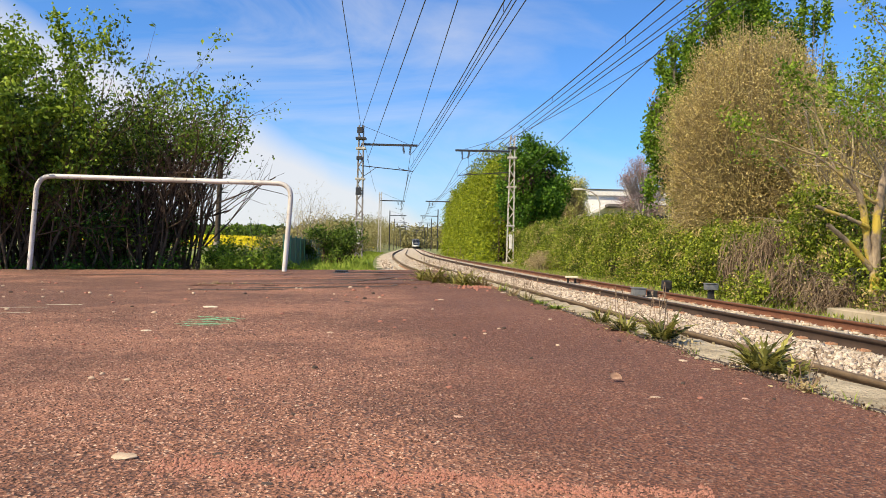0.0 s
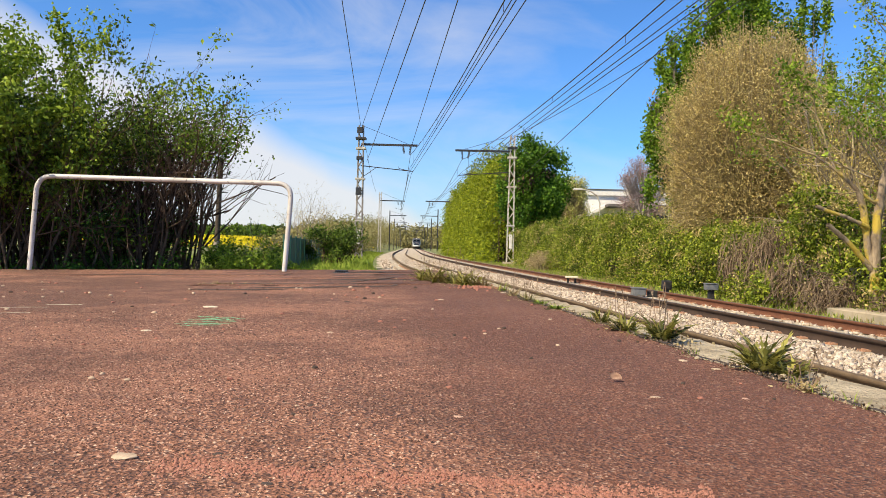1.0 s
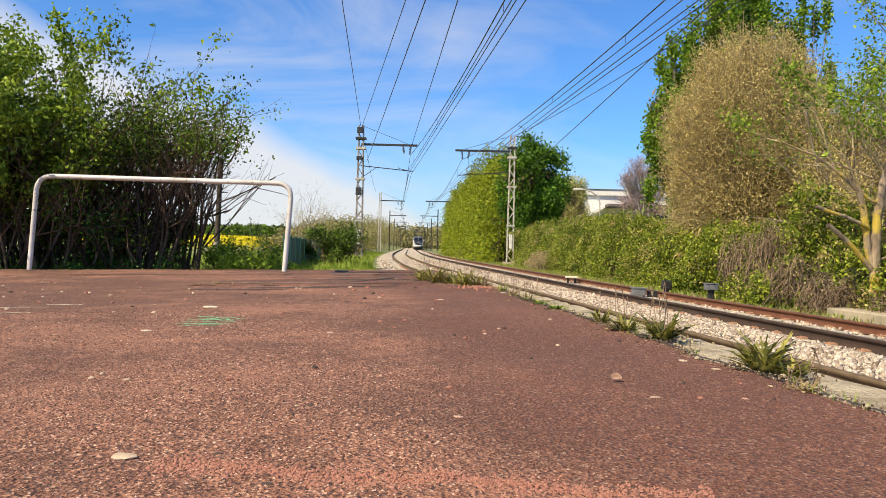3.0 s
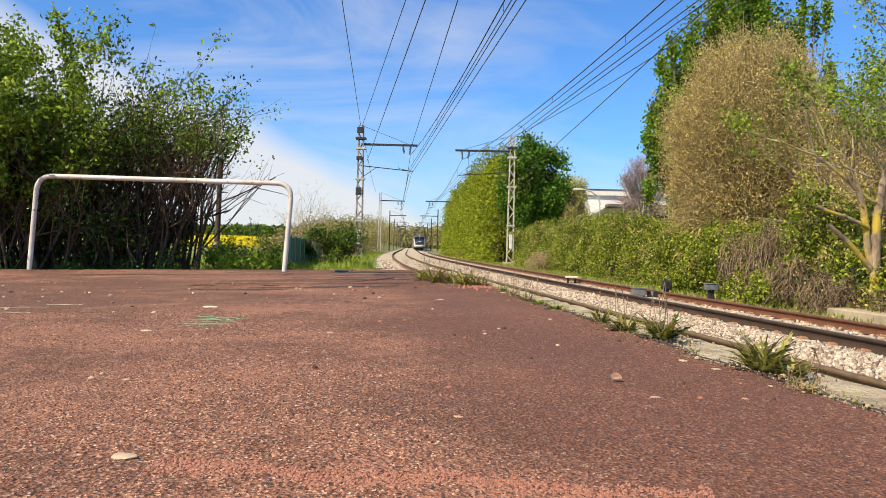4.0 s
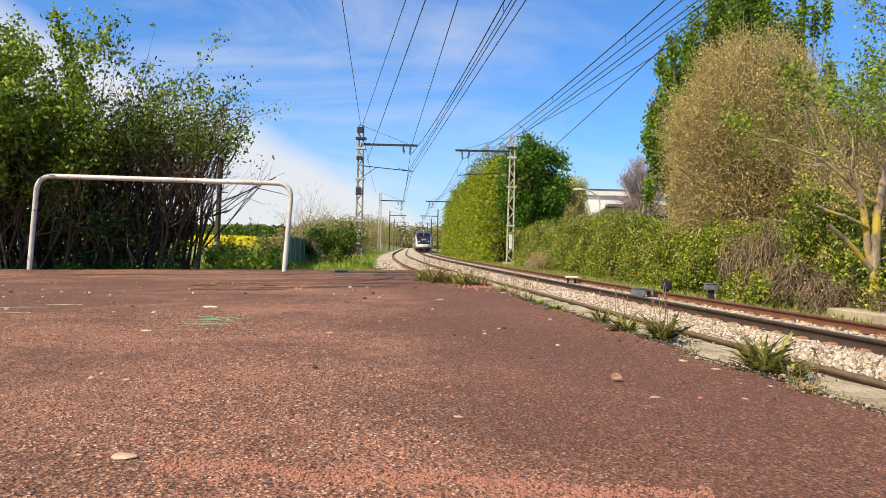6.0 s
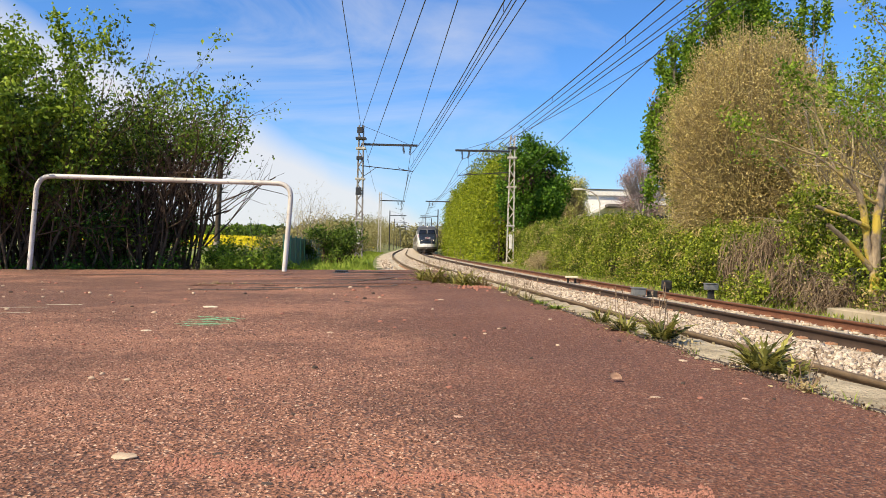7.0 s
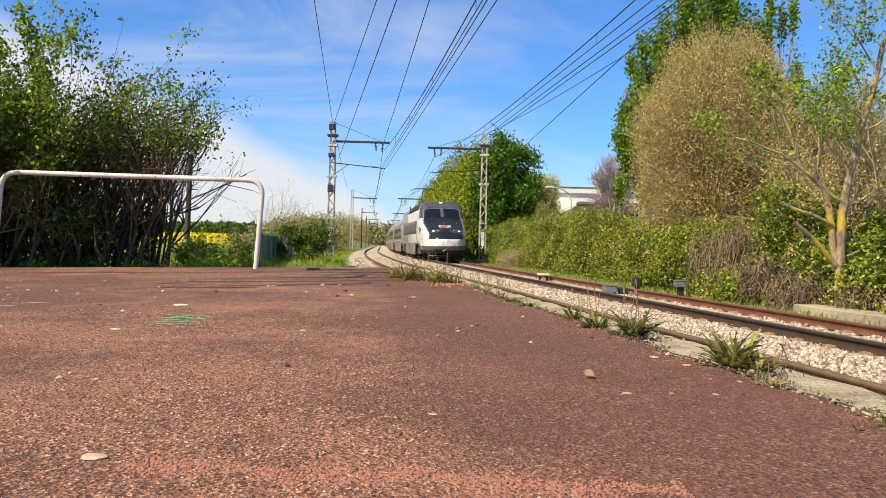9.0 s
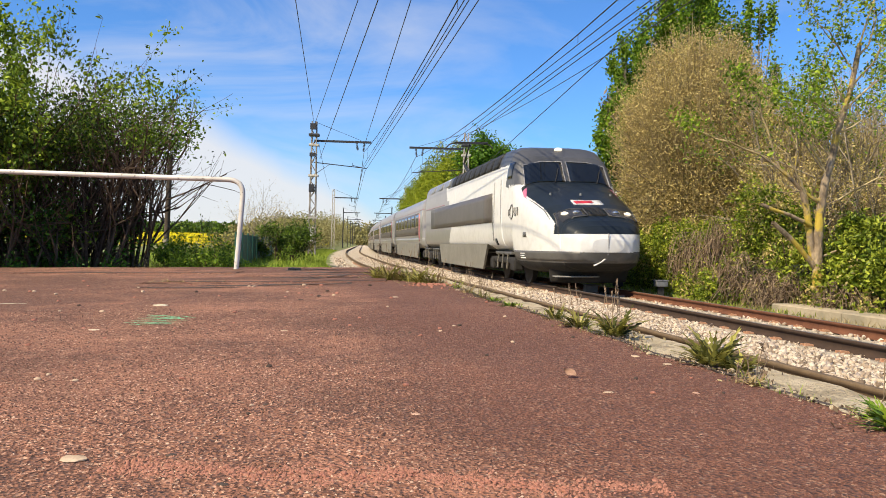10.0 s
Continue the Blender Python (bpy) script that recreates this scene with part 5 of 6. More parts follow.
def canopy(n, rng, centre, radii, shell=0.55, low_cut=-1.0, lump=260, blur=0.115):
    """Points in an uneven crown, gathered in clumps near its outside."""
    k = max(12, n // lump)
    d = rng.normal(size=(k, 3))
    d /= np.linalg.norm(d, axis=1, keepdims=True)
    d = d[d[:, 2] > low_cut]
    cl = d * rng.uniform(shell, 1.0, (len(d), 1))
    pick = rng.integers(0, len(cl), n)
    p = cl[pick] + rng.normal(size=(n, 3)) * blur
    return np.array(centre) + p * np.array(radii)


def crown_tree(name, label, base, centre, radii, n, size, leaf, twig, seed, limbs=7, trunk=0.16, shell=0.5, category="tree", group="", twigs=0, aspect=0.6, lump=260, blur=0.115):
    rng = np.random.default_rng(seed)
    t = thing(name, label, category, group)
    segs = []
    base, centre = np.array(base, float), np.array(centre, float)
    fork = base * 0.55 + centre * 0.45
    segs.append((tuple(base), tuple(fork), trunk, trunk * 0.7))
    c = canopy(n, rng, centre, radii, shell, -1.0, lump, blur)
    for _ in range(limbs):
        e = c[rng.integers(0, n)]
        m = fork * 0.5 + e * 0.5 + rng.normal(size=3) * 0.2
        segs.append((tuple(fork), tuple(m), trunk * 0.5, trunk * 0.3))
        segs.append((tuple(m), tuple(e), trunk * 0.3, 0.01))
    for _ in range(twigs):
        e = c[rng.integers(0, n)]
        b = centre + (e - centre) * rng.uniform(0.35, 0.75) - np.array([0, 0, 0.25 * radii[2] * rng.uniform(0.2, 1)])
        segs.append((tuple(b), tuple(e), 0.012, 0.004))
    tubes("trunk", segs, twig, t, 4)
    if n > 13000:
        inner = centre + (canopy(n // 10, rng, (0, 0, 0), (1, 1, 1), 0.1, -1.0, 60, 0.12) * 0.62) * np.array(radii)
        leaves("inner_twigwork", inner, size * 2.0, twig, t, rng, aspect=0.3)
    leaves("crown", c, size, leaf, t, rng, aspect=aspect)
    return t


# dense budding tree beside the line
crown_tree("budding_tree", "big egg-shaped tree in brown bud, dense with twigs", (9.2, 23.5, -0.7), (9.0, 23.5, 3.1), (2.45, 2.2, 3.85), 150000, 0.052, M["bud"], M["twig_tan"], 60, 40, 0.2, 0.66, twigs=9000, lump=110, blur=0.080)
# tall poplars behind
for i, (x, y, z, rx, rz, n) in enumerate(((12.0, 34, 7.6, 2.1, 6.8, 26000), (14.6, 35, 7.0, 1.9, 7.2, 18000), (9.6, 33, 5.7, 1.6, 3.9, 16000), (16.6, 36, 6.0, 1.4, 6.2, 8000))):
    crown_tree("poplar", "tall upright poplar in fresh green leaf", (x, y, -0.6), (x, y, z), (rx, rx, rz), n, 0.17, M["leaf_poplar"], M["twig_grey"], 70 + i, 14, 0.22, 0.35, group="poplars", twigs=150, lump=330, blur=0.085)
# grey bare trees and light leafy ones at the end of the hedge
for i, (x, y, h, n, leaf, per) in enumerate(((10.3, 20.0, 6.6, 9, "bud", 1), (11.2, 19.2, 6.0, 8, "bud_green", 1), (9.6, 18.6, 4.6, 10, "bud", 1), (10.9, 21.5, 7.2, 9, "bud", 1), (11.6, 18.2, 5.6, 12, "bud_green", 1), (10.2, 17.2, 4.0, 12, "bud", 1), (8.9, 17.4, 3.4, 12, "bud", 1))):
    shrub("bare_tree", "pale grey tree with bare spring twigs behind the bank", (x, y, -0.6), n, h, (-0.03, 0), 180 + i, GREY, M[leaf], 0.06, per, fan=0.3, r0=0.045, jitter=0.06, spread=0.45, category="tree", group="bare trees")
for i, (x, y, h) in enumerate(((13.6, 29.0, 9.4), (15.2, 30.0, 8.6))):
    shrub("bare_tree", "leafless lilac-grey tree with a haze of fine twigs", (x, y, -0.6), 9, h, (0.0, 0), 230 + i, M["twig_lilac"], M["blossom"], 0.05, 1, fan=0.28, r0=0.05, jitter=0.08, spread=0.42, category="tree", group="bare trees")
for i, (x, y, h, n) in enumerate(((11.0, 17.6, 7.0, 5), (12.0, 16.6, 6.8, 5))):
    shrub("birch", "light airy tree with small spring leaves", (x, y, -0.6), n, h, (0.02, 0), 190 + i, GREY, M["leaf_poplar"], 0.075, 7, fan=0.25, r0=0.05, jitter=0.12, spread=0.5, leaf_from=0.2, category="tree", group="birches")
for i, (x, y, zz, r) in enumerate(((8.35, 13.9, 0.2, 0.8), (9.3, 14.2, 0.5, 1.1), (10.6, 14.4, 0.6, 1.2))):
    crown_tree("laurel", "glossy laurel shrub with lit leaves", (x, y, -0.6), (x, y, zz), (r * 0.9, 0.7, r), 5000, 0.12, M["leaf_ivy"], DARK, 84 + i, 12, 0.05, 0.4, "shrub", "laurels", aspect=0.4)
for i, (x, y, z, rx, rz, n, leaf) in enumerate(((10.9, 20.6, 1.9, 1.5, 2.9, 20000, "bud_green"), (12.6, 20.2, 1.8, 1.6, 2.6, 12000, "bud_green"), (9.9, 18.9, 1.0, 1.0, 1.7, 16000, "bud"), (11.4, 17.4, 0.9, 1.3, 1.8, 14000, "bud"), (13.2, 17.0, 1.2, 1.6, 2.4, 9000, "bud_green"), (14.6, 24.0, 2.6, 2.2, 3.4, 14000, "bud_green"))):
    crown_tree("thicket_tree", "rounded thicket tree dense with budding twigs", (x, y, -0.6), (x, y, z), (rx, rx, rz), n, 0.062 if "bud" in leaf else 0.08, M[leaf], M["twig_tan"] if "bud" in leaf else GREY, 210 + i, 20, 0.12, 0.3, group="thicket trees", twigs=1800)
# dark tree beyond the hedge, pale willow, pink blossom tree
crown_tree("dark_tree", "dark green broadleaf tree above the tall hedge", (6.6, 57, -0.7), (6.4, 57, 4.7), (2.75, 1.9, 3.5), 28000, 0.20, M["leaf_elm"], DARK, 90, 16, 0.25, 0.45, lump=300, blur=0.11)
crown_tree("pale_willow", "pale yellow-green rounded tree coming into leaf", (11.5, 72, 0.0), (11.5, 72, 4.2), (2.6, 2.2, 3.0), 16000, 0.13, M["willow"], M["twig_tan"], 91, 30, 0.2, 0.2, twigs=1800)
crown_tree("blossom_tree", "bare tree with pinkish blossom", (14.6, 58, 0.0), (14.6, 58, 4.5), (2.4, 2.0, 2.6), 7000, 0.10, M["blossom"], M["twig_lilac"], 92, 40, 0.18, 0.2, twigs=1800)


def hedge_points(rng, n, y0, y1, o0, o1, ztop, zbot, rough=0.35, drift=0.0):
    """Points on the uneven outside of a hedge that follows the line."""
    y = rng.uniform(y0, y1, n)
    u = rng.uniform(0, 1, n)
    front = u < 0.62
    top = ztop(y)
    z = np.where(front, zbot + (top - zbot) * rng.uniform(0, 1, n) ** 0.8, top + rng.normal(size=n) * 0.12)
    o = np.where(front, o0, rng.uniform(o0, o1, n))
    bulge = np.array([noise.noise(Vector((a * 0.55, b * 0.9, 0))) + 0.6 * noise.noise(Vector((a * 1.9, b * 2.3, 4))) for a, b in zip(y, z)])
    o = o - bulge * rough + rng.normal(size=n) * 0.09 - 0.35 * np.clip(0.5 - (z - zbot) / (top - zbot + 0.01), 0, 1) + 0.35 * np.clip((z - zbot) / (top - zbot + 0.01) - 0.6, 0, 1) * (o1 - o0)
    end = rng.uniform(0, 1, n) < 0.05
    y = np.where(end, y0 + np.abs(rng.normal(size=n)) * 0.25, y)
    o = np.where(end, rng.uniform(o0, o1, n), o)
    xy = np.array([beside(a, b + drift * (a - y0)) for a, b in zip(y, o)])
    return np.c_[xy, z]


def hedge(name, label, y0, y1, o0, o1, ztop, n, size, leaf, seed, core, rough=0.35, aspect=0.6, drift=0.0, mixed=None, tuft=0.13):
    rng = np.random.default_rng(seed)
    t = thing(name, label, "hedge")
    def sprays(k, r):
        """Leaf sprays: drooping tufts standing out of the hedge, with gaps between."""
        mid = hedge_points(rng, max(20, k // 55), y0, y1, o0, o1, ztop, -0.75, r, drift)
        spread = tuft * rng.uniform(0.5, 1.5, len(mid))
        pick = rng.integers(0, len(mid), k)
        d = rng.normal(size=(k, 3)) * spread[pick][:, None] * np.array([1.0, 1.0, 0.8])
        d[:, 2] -= 0.5 * (d[:, 0] ** 2 + d[:, 1] ** 2) / tuft
        return mid[pick] + d

    leaves("foliage", sprays(n, rough), size, leaf, t, rng, aspect=aspect)
    if mixed:
        leaves("dry_foliage", sprays(n // 7, rough * 1.2), size * 0.8, mixed, t, rng, aspect=aspect)
    segs = []
    for y in np.arange(y0, y1, 0.12):
        o = rng.uniform(o0 + 0.3, o1)
        x, yy = beside(y, o + drift * (y - y0))
        zt = float(ztop(np.array([y]))[0])
        segs.append(((x, yy, -0.9), (x + rng.normal() * 0.3, yy + rng.normal() * 0.3, zt * rng.uniform(0.7, 1.0)), 0.03, 0.01))
    tubes("stemwork", segs, M["twig_dark"], t, 4)
    # dark sheet inside the leaves: the hedge's inner shade put into its colour
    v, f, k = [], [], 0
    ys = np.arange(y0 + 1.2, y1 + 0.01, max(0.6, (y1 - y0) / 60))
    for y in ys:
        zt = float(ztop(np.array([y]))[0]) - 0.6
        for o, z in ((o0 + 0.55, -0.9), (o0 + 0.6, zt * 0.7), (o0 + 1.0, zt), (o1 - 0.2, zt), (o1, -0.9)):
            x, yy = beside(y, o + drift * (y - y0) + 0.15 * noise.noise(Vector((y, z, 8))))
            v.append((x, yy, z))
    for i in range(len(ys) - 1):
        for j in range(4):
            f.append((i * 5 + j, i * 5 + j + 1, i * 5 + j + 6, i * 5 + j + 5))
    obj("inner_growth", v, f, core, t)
    return t


# near-black colour that stands for the shade inside the hedges
M["core"] = simple("hedge_shade", (0.018, 0.024, 0.010), (0.035, 0.04, 0.018), 3.0, 0.95, 0, 0.6, 0.05)
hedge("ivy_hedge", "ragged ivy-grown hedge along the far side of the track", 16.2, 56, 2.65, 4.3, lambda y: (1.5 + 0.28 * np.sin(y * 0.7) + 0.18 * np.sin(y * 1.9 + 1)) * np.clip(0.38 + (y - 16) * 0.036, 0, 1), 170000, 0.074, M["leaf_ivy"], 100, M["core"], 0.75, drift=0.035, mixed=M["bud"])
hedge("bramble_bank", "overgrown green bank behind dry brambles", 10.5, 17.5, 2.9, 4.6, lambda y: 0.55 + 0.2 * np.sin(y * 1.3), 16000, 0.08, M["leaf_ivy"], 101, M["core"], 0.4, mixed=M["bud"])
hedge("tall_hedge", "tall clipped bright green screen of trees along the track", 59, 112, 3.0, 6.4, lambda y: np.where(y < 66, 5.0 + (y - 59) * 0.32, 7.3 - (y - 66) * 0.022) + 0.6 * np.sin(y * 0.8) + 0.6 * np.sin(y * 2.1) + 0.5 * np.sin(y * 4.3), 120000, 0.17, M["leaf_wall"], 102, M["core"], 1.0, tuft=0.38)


def bramble(y, o, rx, rz, n, seed, mat, label):
    rng = np.random.default_rng(seed)
    t = thing("bramble_heap", label, "brambles", "dry brambles")
    x, yy = beside(y, o)
    segs = []
    for _ in range(n):
        a = rng.uniform(0, 6.283)
        p = np.array([x + rng.normal() * rx * 0.35, yy + rng.normal() * rx * 0.35, -0.8])
        e = np.array([x + math.cos(a) * rx * rng.uniform(0.4, 1.1), yy + math.sin(a) * rx * rng.uniform(0.4, 1.1), -0.75 + rng.uniform(0, 0.4) * rz])
        h = (p + e) / 2 + np.array([rng.normal() * 0.15, rng.normal() * 0.15, rz * rng.uniform(0.3, 1.3)])
        h[:2] += rng.normal(size=2) * rx * 0.35
        last = p
        for k in range(1, 7):
            u = k / 6
            q = p * (1 - u) ** 2 + h * 2 * u * (1 - u) + e * u * u + rng.normal(size=3) * 0.02
            segs.append((tuple(last), tuple(q), 0.008, 0.006))
            last = q
    tubes("cane_tangle", segs, mat, t, 3)
    c = np.array([s[1] for s in segs])[:: 4]
    leaves("dry_leaves", c + rng.normal(size=c.shape) * 0.05, 0.06, M["dry_grass"], t, rng)
    return t


bramble(18.7, 2.95, 0.7, 2.0, 300, 115, M["bramble"], "heap of dry tangled brown bramble canes")
bramble(17.5, 2.95, 0.8, 2.3, 340, 110, M["bramble"], "heap of dry tangled brown bramble canes")
bramble(16.2, 2.85, 0.8, 1.4, 280, 111, M["bramble"], "heap of dry tangled brown bramble canes")
bramble(14.9, 2.7, 0.7, 1.0, 260, 112, M["bramble"], "low heap of dry brown bramble canes")
bramble(40, 2.9, 1.2, 1.3, 240, 113, M["twig_tan"], "tuft of dry straw-coloured stalks by the hedge")
bramble(13.2, 3.0, 0.6, 0.8, 200, 114, M["bramble"], "low heap of dry brown bramble canes")


def pruned_tree():
    t = thing("pruned_tree", "pruned tree with sawn limbs covered in yellow lichen", "tree")
    b = Vector((7.62, 14.2, -0.5))

    def limb(name, pts, r0, r1):
        n = len(pts) - 1
        fine = []
        for i in range(n):
            for k in range(4):
                fine.append((Vector(pts[i]).lerp(Vector(pts[i + 1]), k / 4) + b, r0 + (r1 - r0) * (i + k / 4) / n))
        fine.append((Vector(pts[-1]) + b, r1))
        for q, (p, _) in enumerate(fine):
            if 0 < q < len(fine) - 1:
                p += 0.012 * Vector((noise.noise(p * 5), noise.noise(p * 5 + Vector((9, 0, 0))), 0))
        cable(name, [tuple(p) for p, _ in fine], [r * 0.72 * (1 + 0.18 * noise.noise(p * 7)) for p, r in fine], M["bark_lichen"], t, 10)
    limb("trunk", ((0.15, 0, -0.45), (0.16, 0, 0.03), (0.15, 0, 0.77), (0.15, 0, 1.38), (0.20, 0, 1.84)), 0.15, 0.10)
    limb("limb", ((0.19, 0, 1.80), (0.26, 0, 2.26), (0.37, 0, 2.64), (0.45, 0, 3.10), (0.57, 0, 3.48), (0.75, 0.05, 4.1), (0.9, 0.1, 4.8)), 0.10, 0.06)
    limb("limb", ((0.09, 0.02, 0.70), (0.03, 0.05, 0.98), (0.0, 0.05, 1.28), (-0.08, 0.03, 1.74), (-0.20, 0, 2.06)), 0.10, 0.075)
    limb("limb", ((-0.18, 0, 2.02), (-0.41, 0, 2.23), (-0.62, 0, 2.40), (-1.0, 0, 2.66)), 0.06, 0.025)
    limb("limb", ((0.08, 0, 0.62), (-0.01, -0.03, 0.72), (-0.37, -0.08, 1.09), (-0.80, -0.15, 1.41)), 0.07, 0.06)
    limb("limb", ((0.0, 0, 1.38), (-0.07, -0.03, 1.41), (-0.48, -0.08, 1.57), (-0.77, -0.1, 1.65), (-1.0, -0.12, 1.74)), 0.058, 0.040)
    limb("limb", ((0.18, 0, 1.8), (-0.02, 0, 1.91), (-0.19, 0, 2.07)), 0.05, 0.035)
    limb("limb", ((-0.31, 0, 2.16), (-0.33, 0, 2.45), (-0.31, 0, 2.80)), 0.026, 0.014)
    limb("limb", ((-0.60, 0, 2.38), (-0.70, 0, 2.58), (-0.78, 0, 2.84)), 0.030, 0.016)
    limb("limb", ((-0.18, 0, 2.02), (-0.47, -0.02, 1.97), (-0.73, -0.04, 1.99)), 0.022, 0.014)
    limb("limb", ((0.2, 0, 0.8), (0.68, -0.1, 1.02), (1.02, -0.15, 1.07), (1.6, -0.2, 1.2)), 0.030, 0.024)
    limb("limb", ((0.2, 0, 1.75), (0.5, 0, 1.86), (0.85, 0.05, 1.70)), 0.018, 0.010)
    rng = np.random.default_rng(7)
    segs, tips = [], []
    for p, d in (((-0.78, 0, 2.84), (-0.3, 0, 1)), ((0.9, 0.1, 4.8), (0.3, 0, 1)), ((0.57, 0, 3.48), (0.6, 0, 0.8)), ((-1.0, 0, 2.66), (-0.5, 0, 0.4)), ((0.45, 0, 3.1), (0.8, 0.1, 0.4)), ((-0.31, 0, 2.8), (0.1, 0, 1)),
                 ((0.3, 0, 2.3), (-0.6, 0, 0.7)), ((0.37, 0, 2.64), (-0.5, 0.1, 0.8)), ((-0.1, 0, 1.9), (-0.5, -0.2, 0.4)), ((0.5, 0, 1.86), (0.7, 0, 0.3)), ((1.02, -0.15, 1.07), (0.3, 0, 0.9)),
                 ((0.62, 0.02, 3.65), (-0.7, 0, 0.6)), ((0.7, 0.04, 3.95), (0.7, 0, 0.6)), ((0.78, 0.06, 4.25), (-0.6, 0.1, 0.7)), ((0.85, 0.08, 4.55), (0.6, 0, 0.7)), ((0.5, 0, 3.3), (-0.7, -0.1, 0.4))):
        grow(Vector(p) + b, d, 0.9, 0.022, 2, rng, segs, tips, 0.55, 2, 0.05)
    tubes("twigwork", segs, M["twig_tan"], t, 4)["kind"] = "stuff"
    tips = np.array(tips)
    tips = np.concatenate([tips, np.repeat(tips[tips[:, 2] > 2.6], 5, axis=0)])
    leaves("foliage", np.repeat(tips, 2, axis=0) + rng.normal(size=(len(tips) * 2, 3)) * 0.10, 0.075, M["leaf_fresh"], t, rng)


pruned_tree()

# far woods on both sides and the hill line
rng_far = np.random.default_rng(3)


def wood(name, label, boxes, n, size, mat, seed):
    rng = np.random.default_rng(seed)
    pts = []
    for (x0, x1, y0, y1, z0, z1, w) in boxes:
        k = int(n * w)
        x, y = rng.uniform(x0, x1, k), rng.uniform(y0, y1, k)
        h = np.array([0.65 + 0.35 * noise.noise(Vector((a * 0.12, b * 0.12, 1))) + 0.25 * noise.noise(Vector((a * 0.5, b * 0.5, 6))) for a, b in zip(x, y)])
        z = z0 + (z1 - z0) * h * rng.uniform(0, 1, k) ** 0.5
        pts.append(np.c_[x, y, z])
    p = np.concatenate(pts)
    v, f = leaf_arrays(p, size, rng, aspect=0.8)
    o = obj(name, v, f, mat)
    tagged(o, label, "woods", kind="stuff")


M["leaf_olive"] = leaf_mat("leaf_olive", (0.12, 0.11, 0.045), (0.25, 0.225, 0.09), (0.41, 0.375, 0.155), 0.7, 0.2)
# low dark leaf mass added behind the shrubs to deepen their inner shade
wood("back_thicket", "dark leaf mass added behind the tall shrubs to darken their gaps", ((-13.5, -5.4, 15.8, 17.5, -0.8, 0.3, 1.0),), 5000, 0.10, M["leaf_dark"], 119)
wood("line_side_wood", "olive-brown wood in bud along the near track", ((-13, -7.5, 55, 75, -0.7, 2.3, 0.12), (-16, -9.5, 75, 120, -0.7, 3.6, 0.3), (-22, -11.5, 120, 200, -0.7, 7.0, 0.35)), 80000, 0.20, M["leaf_olive"], 120)
wood("far_wood", "distant wood at the end of the line", ((-45, 30, 385, 400, -2, 5, 0.3), (-60, 40, 420, 470, 0, 15, 0.5), (-120, -26, 300, 380, 2, 8, 0.3), (2, 26, 140, 330, -0.5, 9, 0.2)), 26000, 1.2, M["leaf_olive"], 121)
wood("field_hedgerow", "green hedgerow beyond the rape field", ((-60, -22, 145, 160, 0.0, 4.5, 0.6), (-130, -50, 150, 200, 0.5, 6.0, 0.4)), 14000, 0.6, M["leaf_bush"], 122)


def rape_field():
    rng = np.random.default_rng(8)
    n = 36000
    x, y = rng.uniform(-60, -9.0, n), rng.uniform(56, 150, n)
    keep = x < cx(60) - 9.8 - 0.03 * (y - 38)
    x, y = x[keep], y[keep]
    z = np.array([ground_height(a, b) for a, b in zip(x, y)]) + rng.uniform(0.25, 1.0, len(x))
    v, f = leaf_arrays(np.c_[x, y, z], 0.20, rng, aspect=0.9)
    o = obj("rape_field", v, f, M["rape"])
    tagged(o, "bright yellow rape field in bloom", "field", kind="stuff")


rape_field()


def blades(name, label, pts, h, w, mat, seed):
    """Grass blades, each a bent two-piece strip."""
    rng = np.random.default_rng(seed)
    p = np.asarray(pts)
    n = len(p)
    a = rng.uniform(0, 6.283, n)
    hh = h * rng.uniform(0.5, 1.3, n)
    d = np.c_[np.cos(a), np.sin(a), np.zeros(n)]
    s = np.c_[-np.sin(a), np.cos(a), np.zeros(n)] * w * 0.5
    up = np.array([[0, 0, 1.0]])
    mid = p + up * hh[:, None] * 0.6 + d * hh[:, None] * 0.12
    tip = p + up * hh[:, None] + d * hh[:, None] * rng.uniform(0.2, 0.6, (n, 1))
    v = np.stack([p - s, p + s, mid + s * 0.8, mid - s * 0.8, tip], axis=1).reshape(-1, 3)
    k = np.arange(n)[:, None] * 5
    f = np.concatenate([k + [[0, 1, 2]], k + [[0, 2, 3]], k + [[3, 2, 4]]], axis=1).reshape(-1, 3)
    o = obj(name, v, f, mat)
    tagged(o, label, "grass", kind="stuff")
    return o


def scatter(n, y0, y1, o0, o1, seed, z=None):
    rng = np.random.default_rng(seed)
    out = []
    for a, b in zip(rng.uniform(y0, y1, n), rng.uniform(o0, o1, n)):
        x, y = beside(a, b)
        out.append((x, y, ground_height(x, y) - 0.02 if z is None else z))
    return out


blades("verge_grass", "fresh green grass beyond the platform end", scatter(30000, 14, 60, -15, -5.6, 130), 0.28, 0.03, M["grass"], 131)
blades("path_grass", "short bright grass beside the gravel path", scatter(22000, 16, 110, -7.6, -5.5, 136), 0.13, 0.022, M["grass"], 137)
blades("bank_grass", "short green grass by the far track", scatter(8000, 13, 60, 1.9, 3.2, 132), 0.16, 0.02, M["grass"], 133)
blades("bank_dry_grass", "dry grass by the far track", scatter(9000, 9, 60, 1.6, 3.0, 134), 0.14, 0.02, M["dry_grass"], 135)

# ---------------------------------------------------------------- buildings, poles, fence


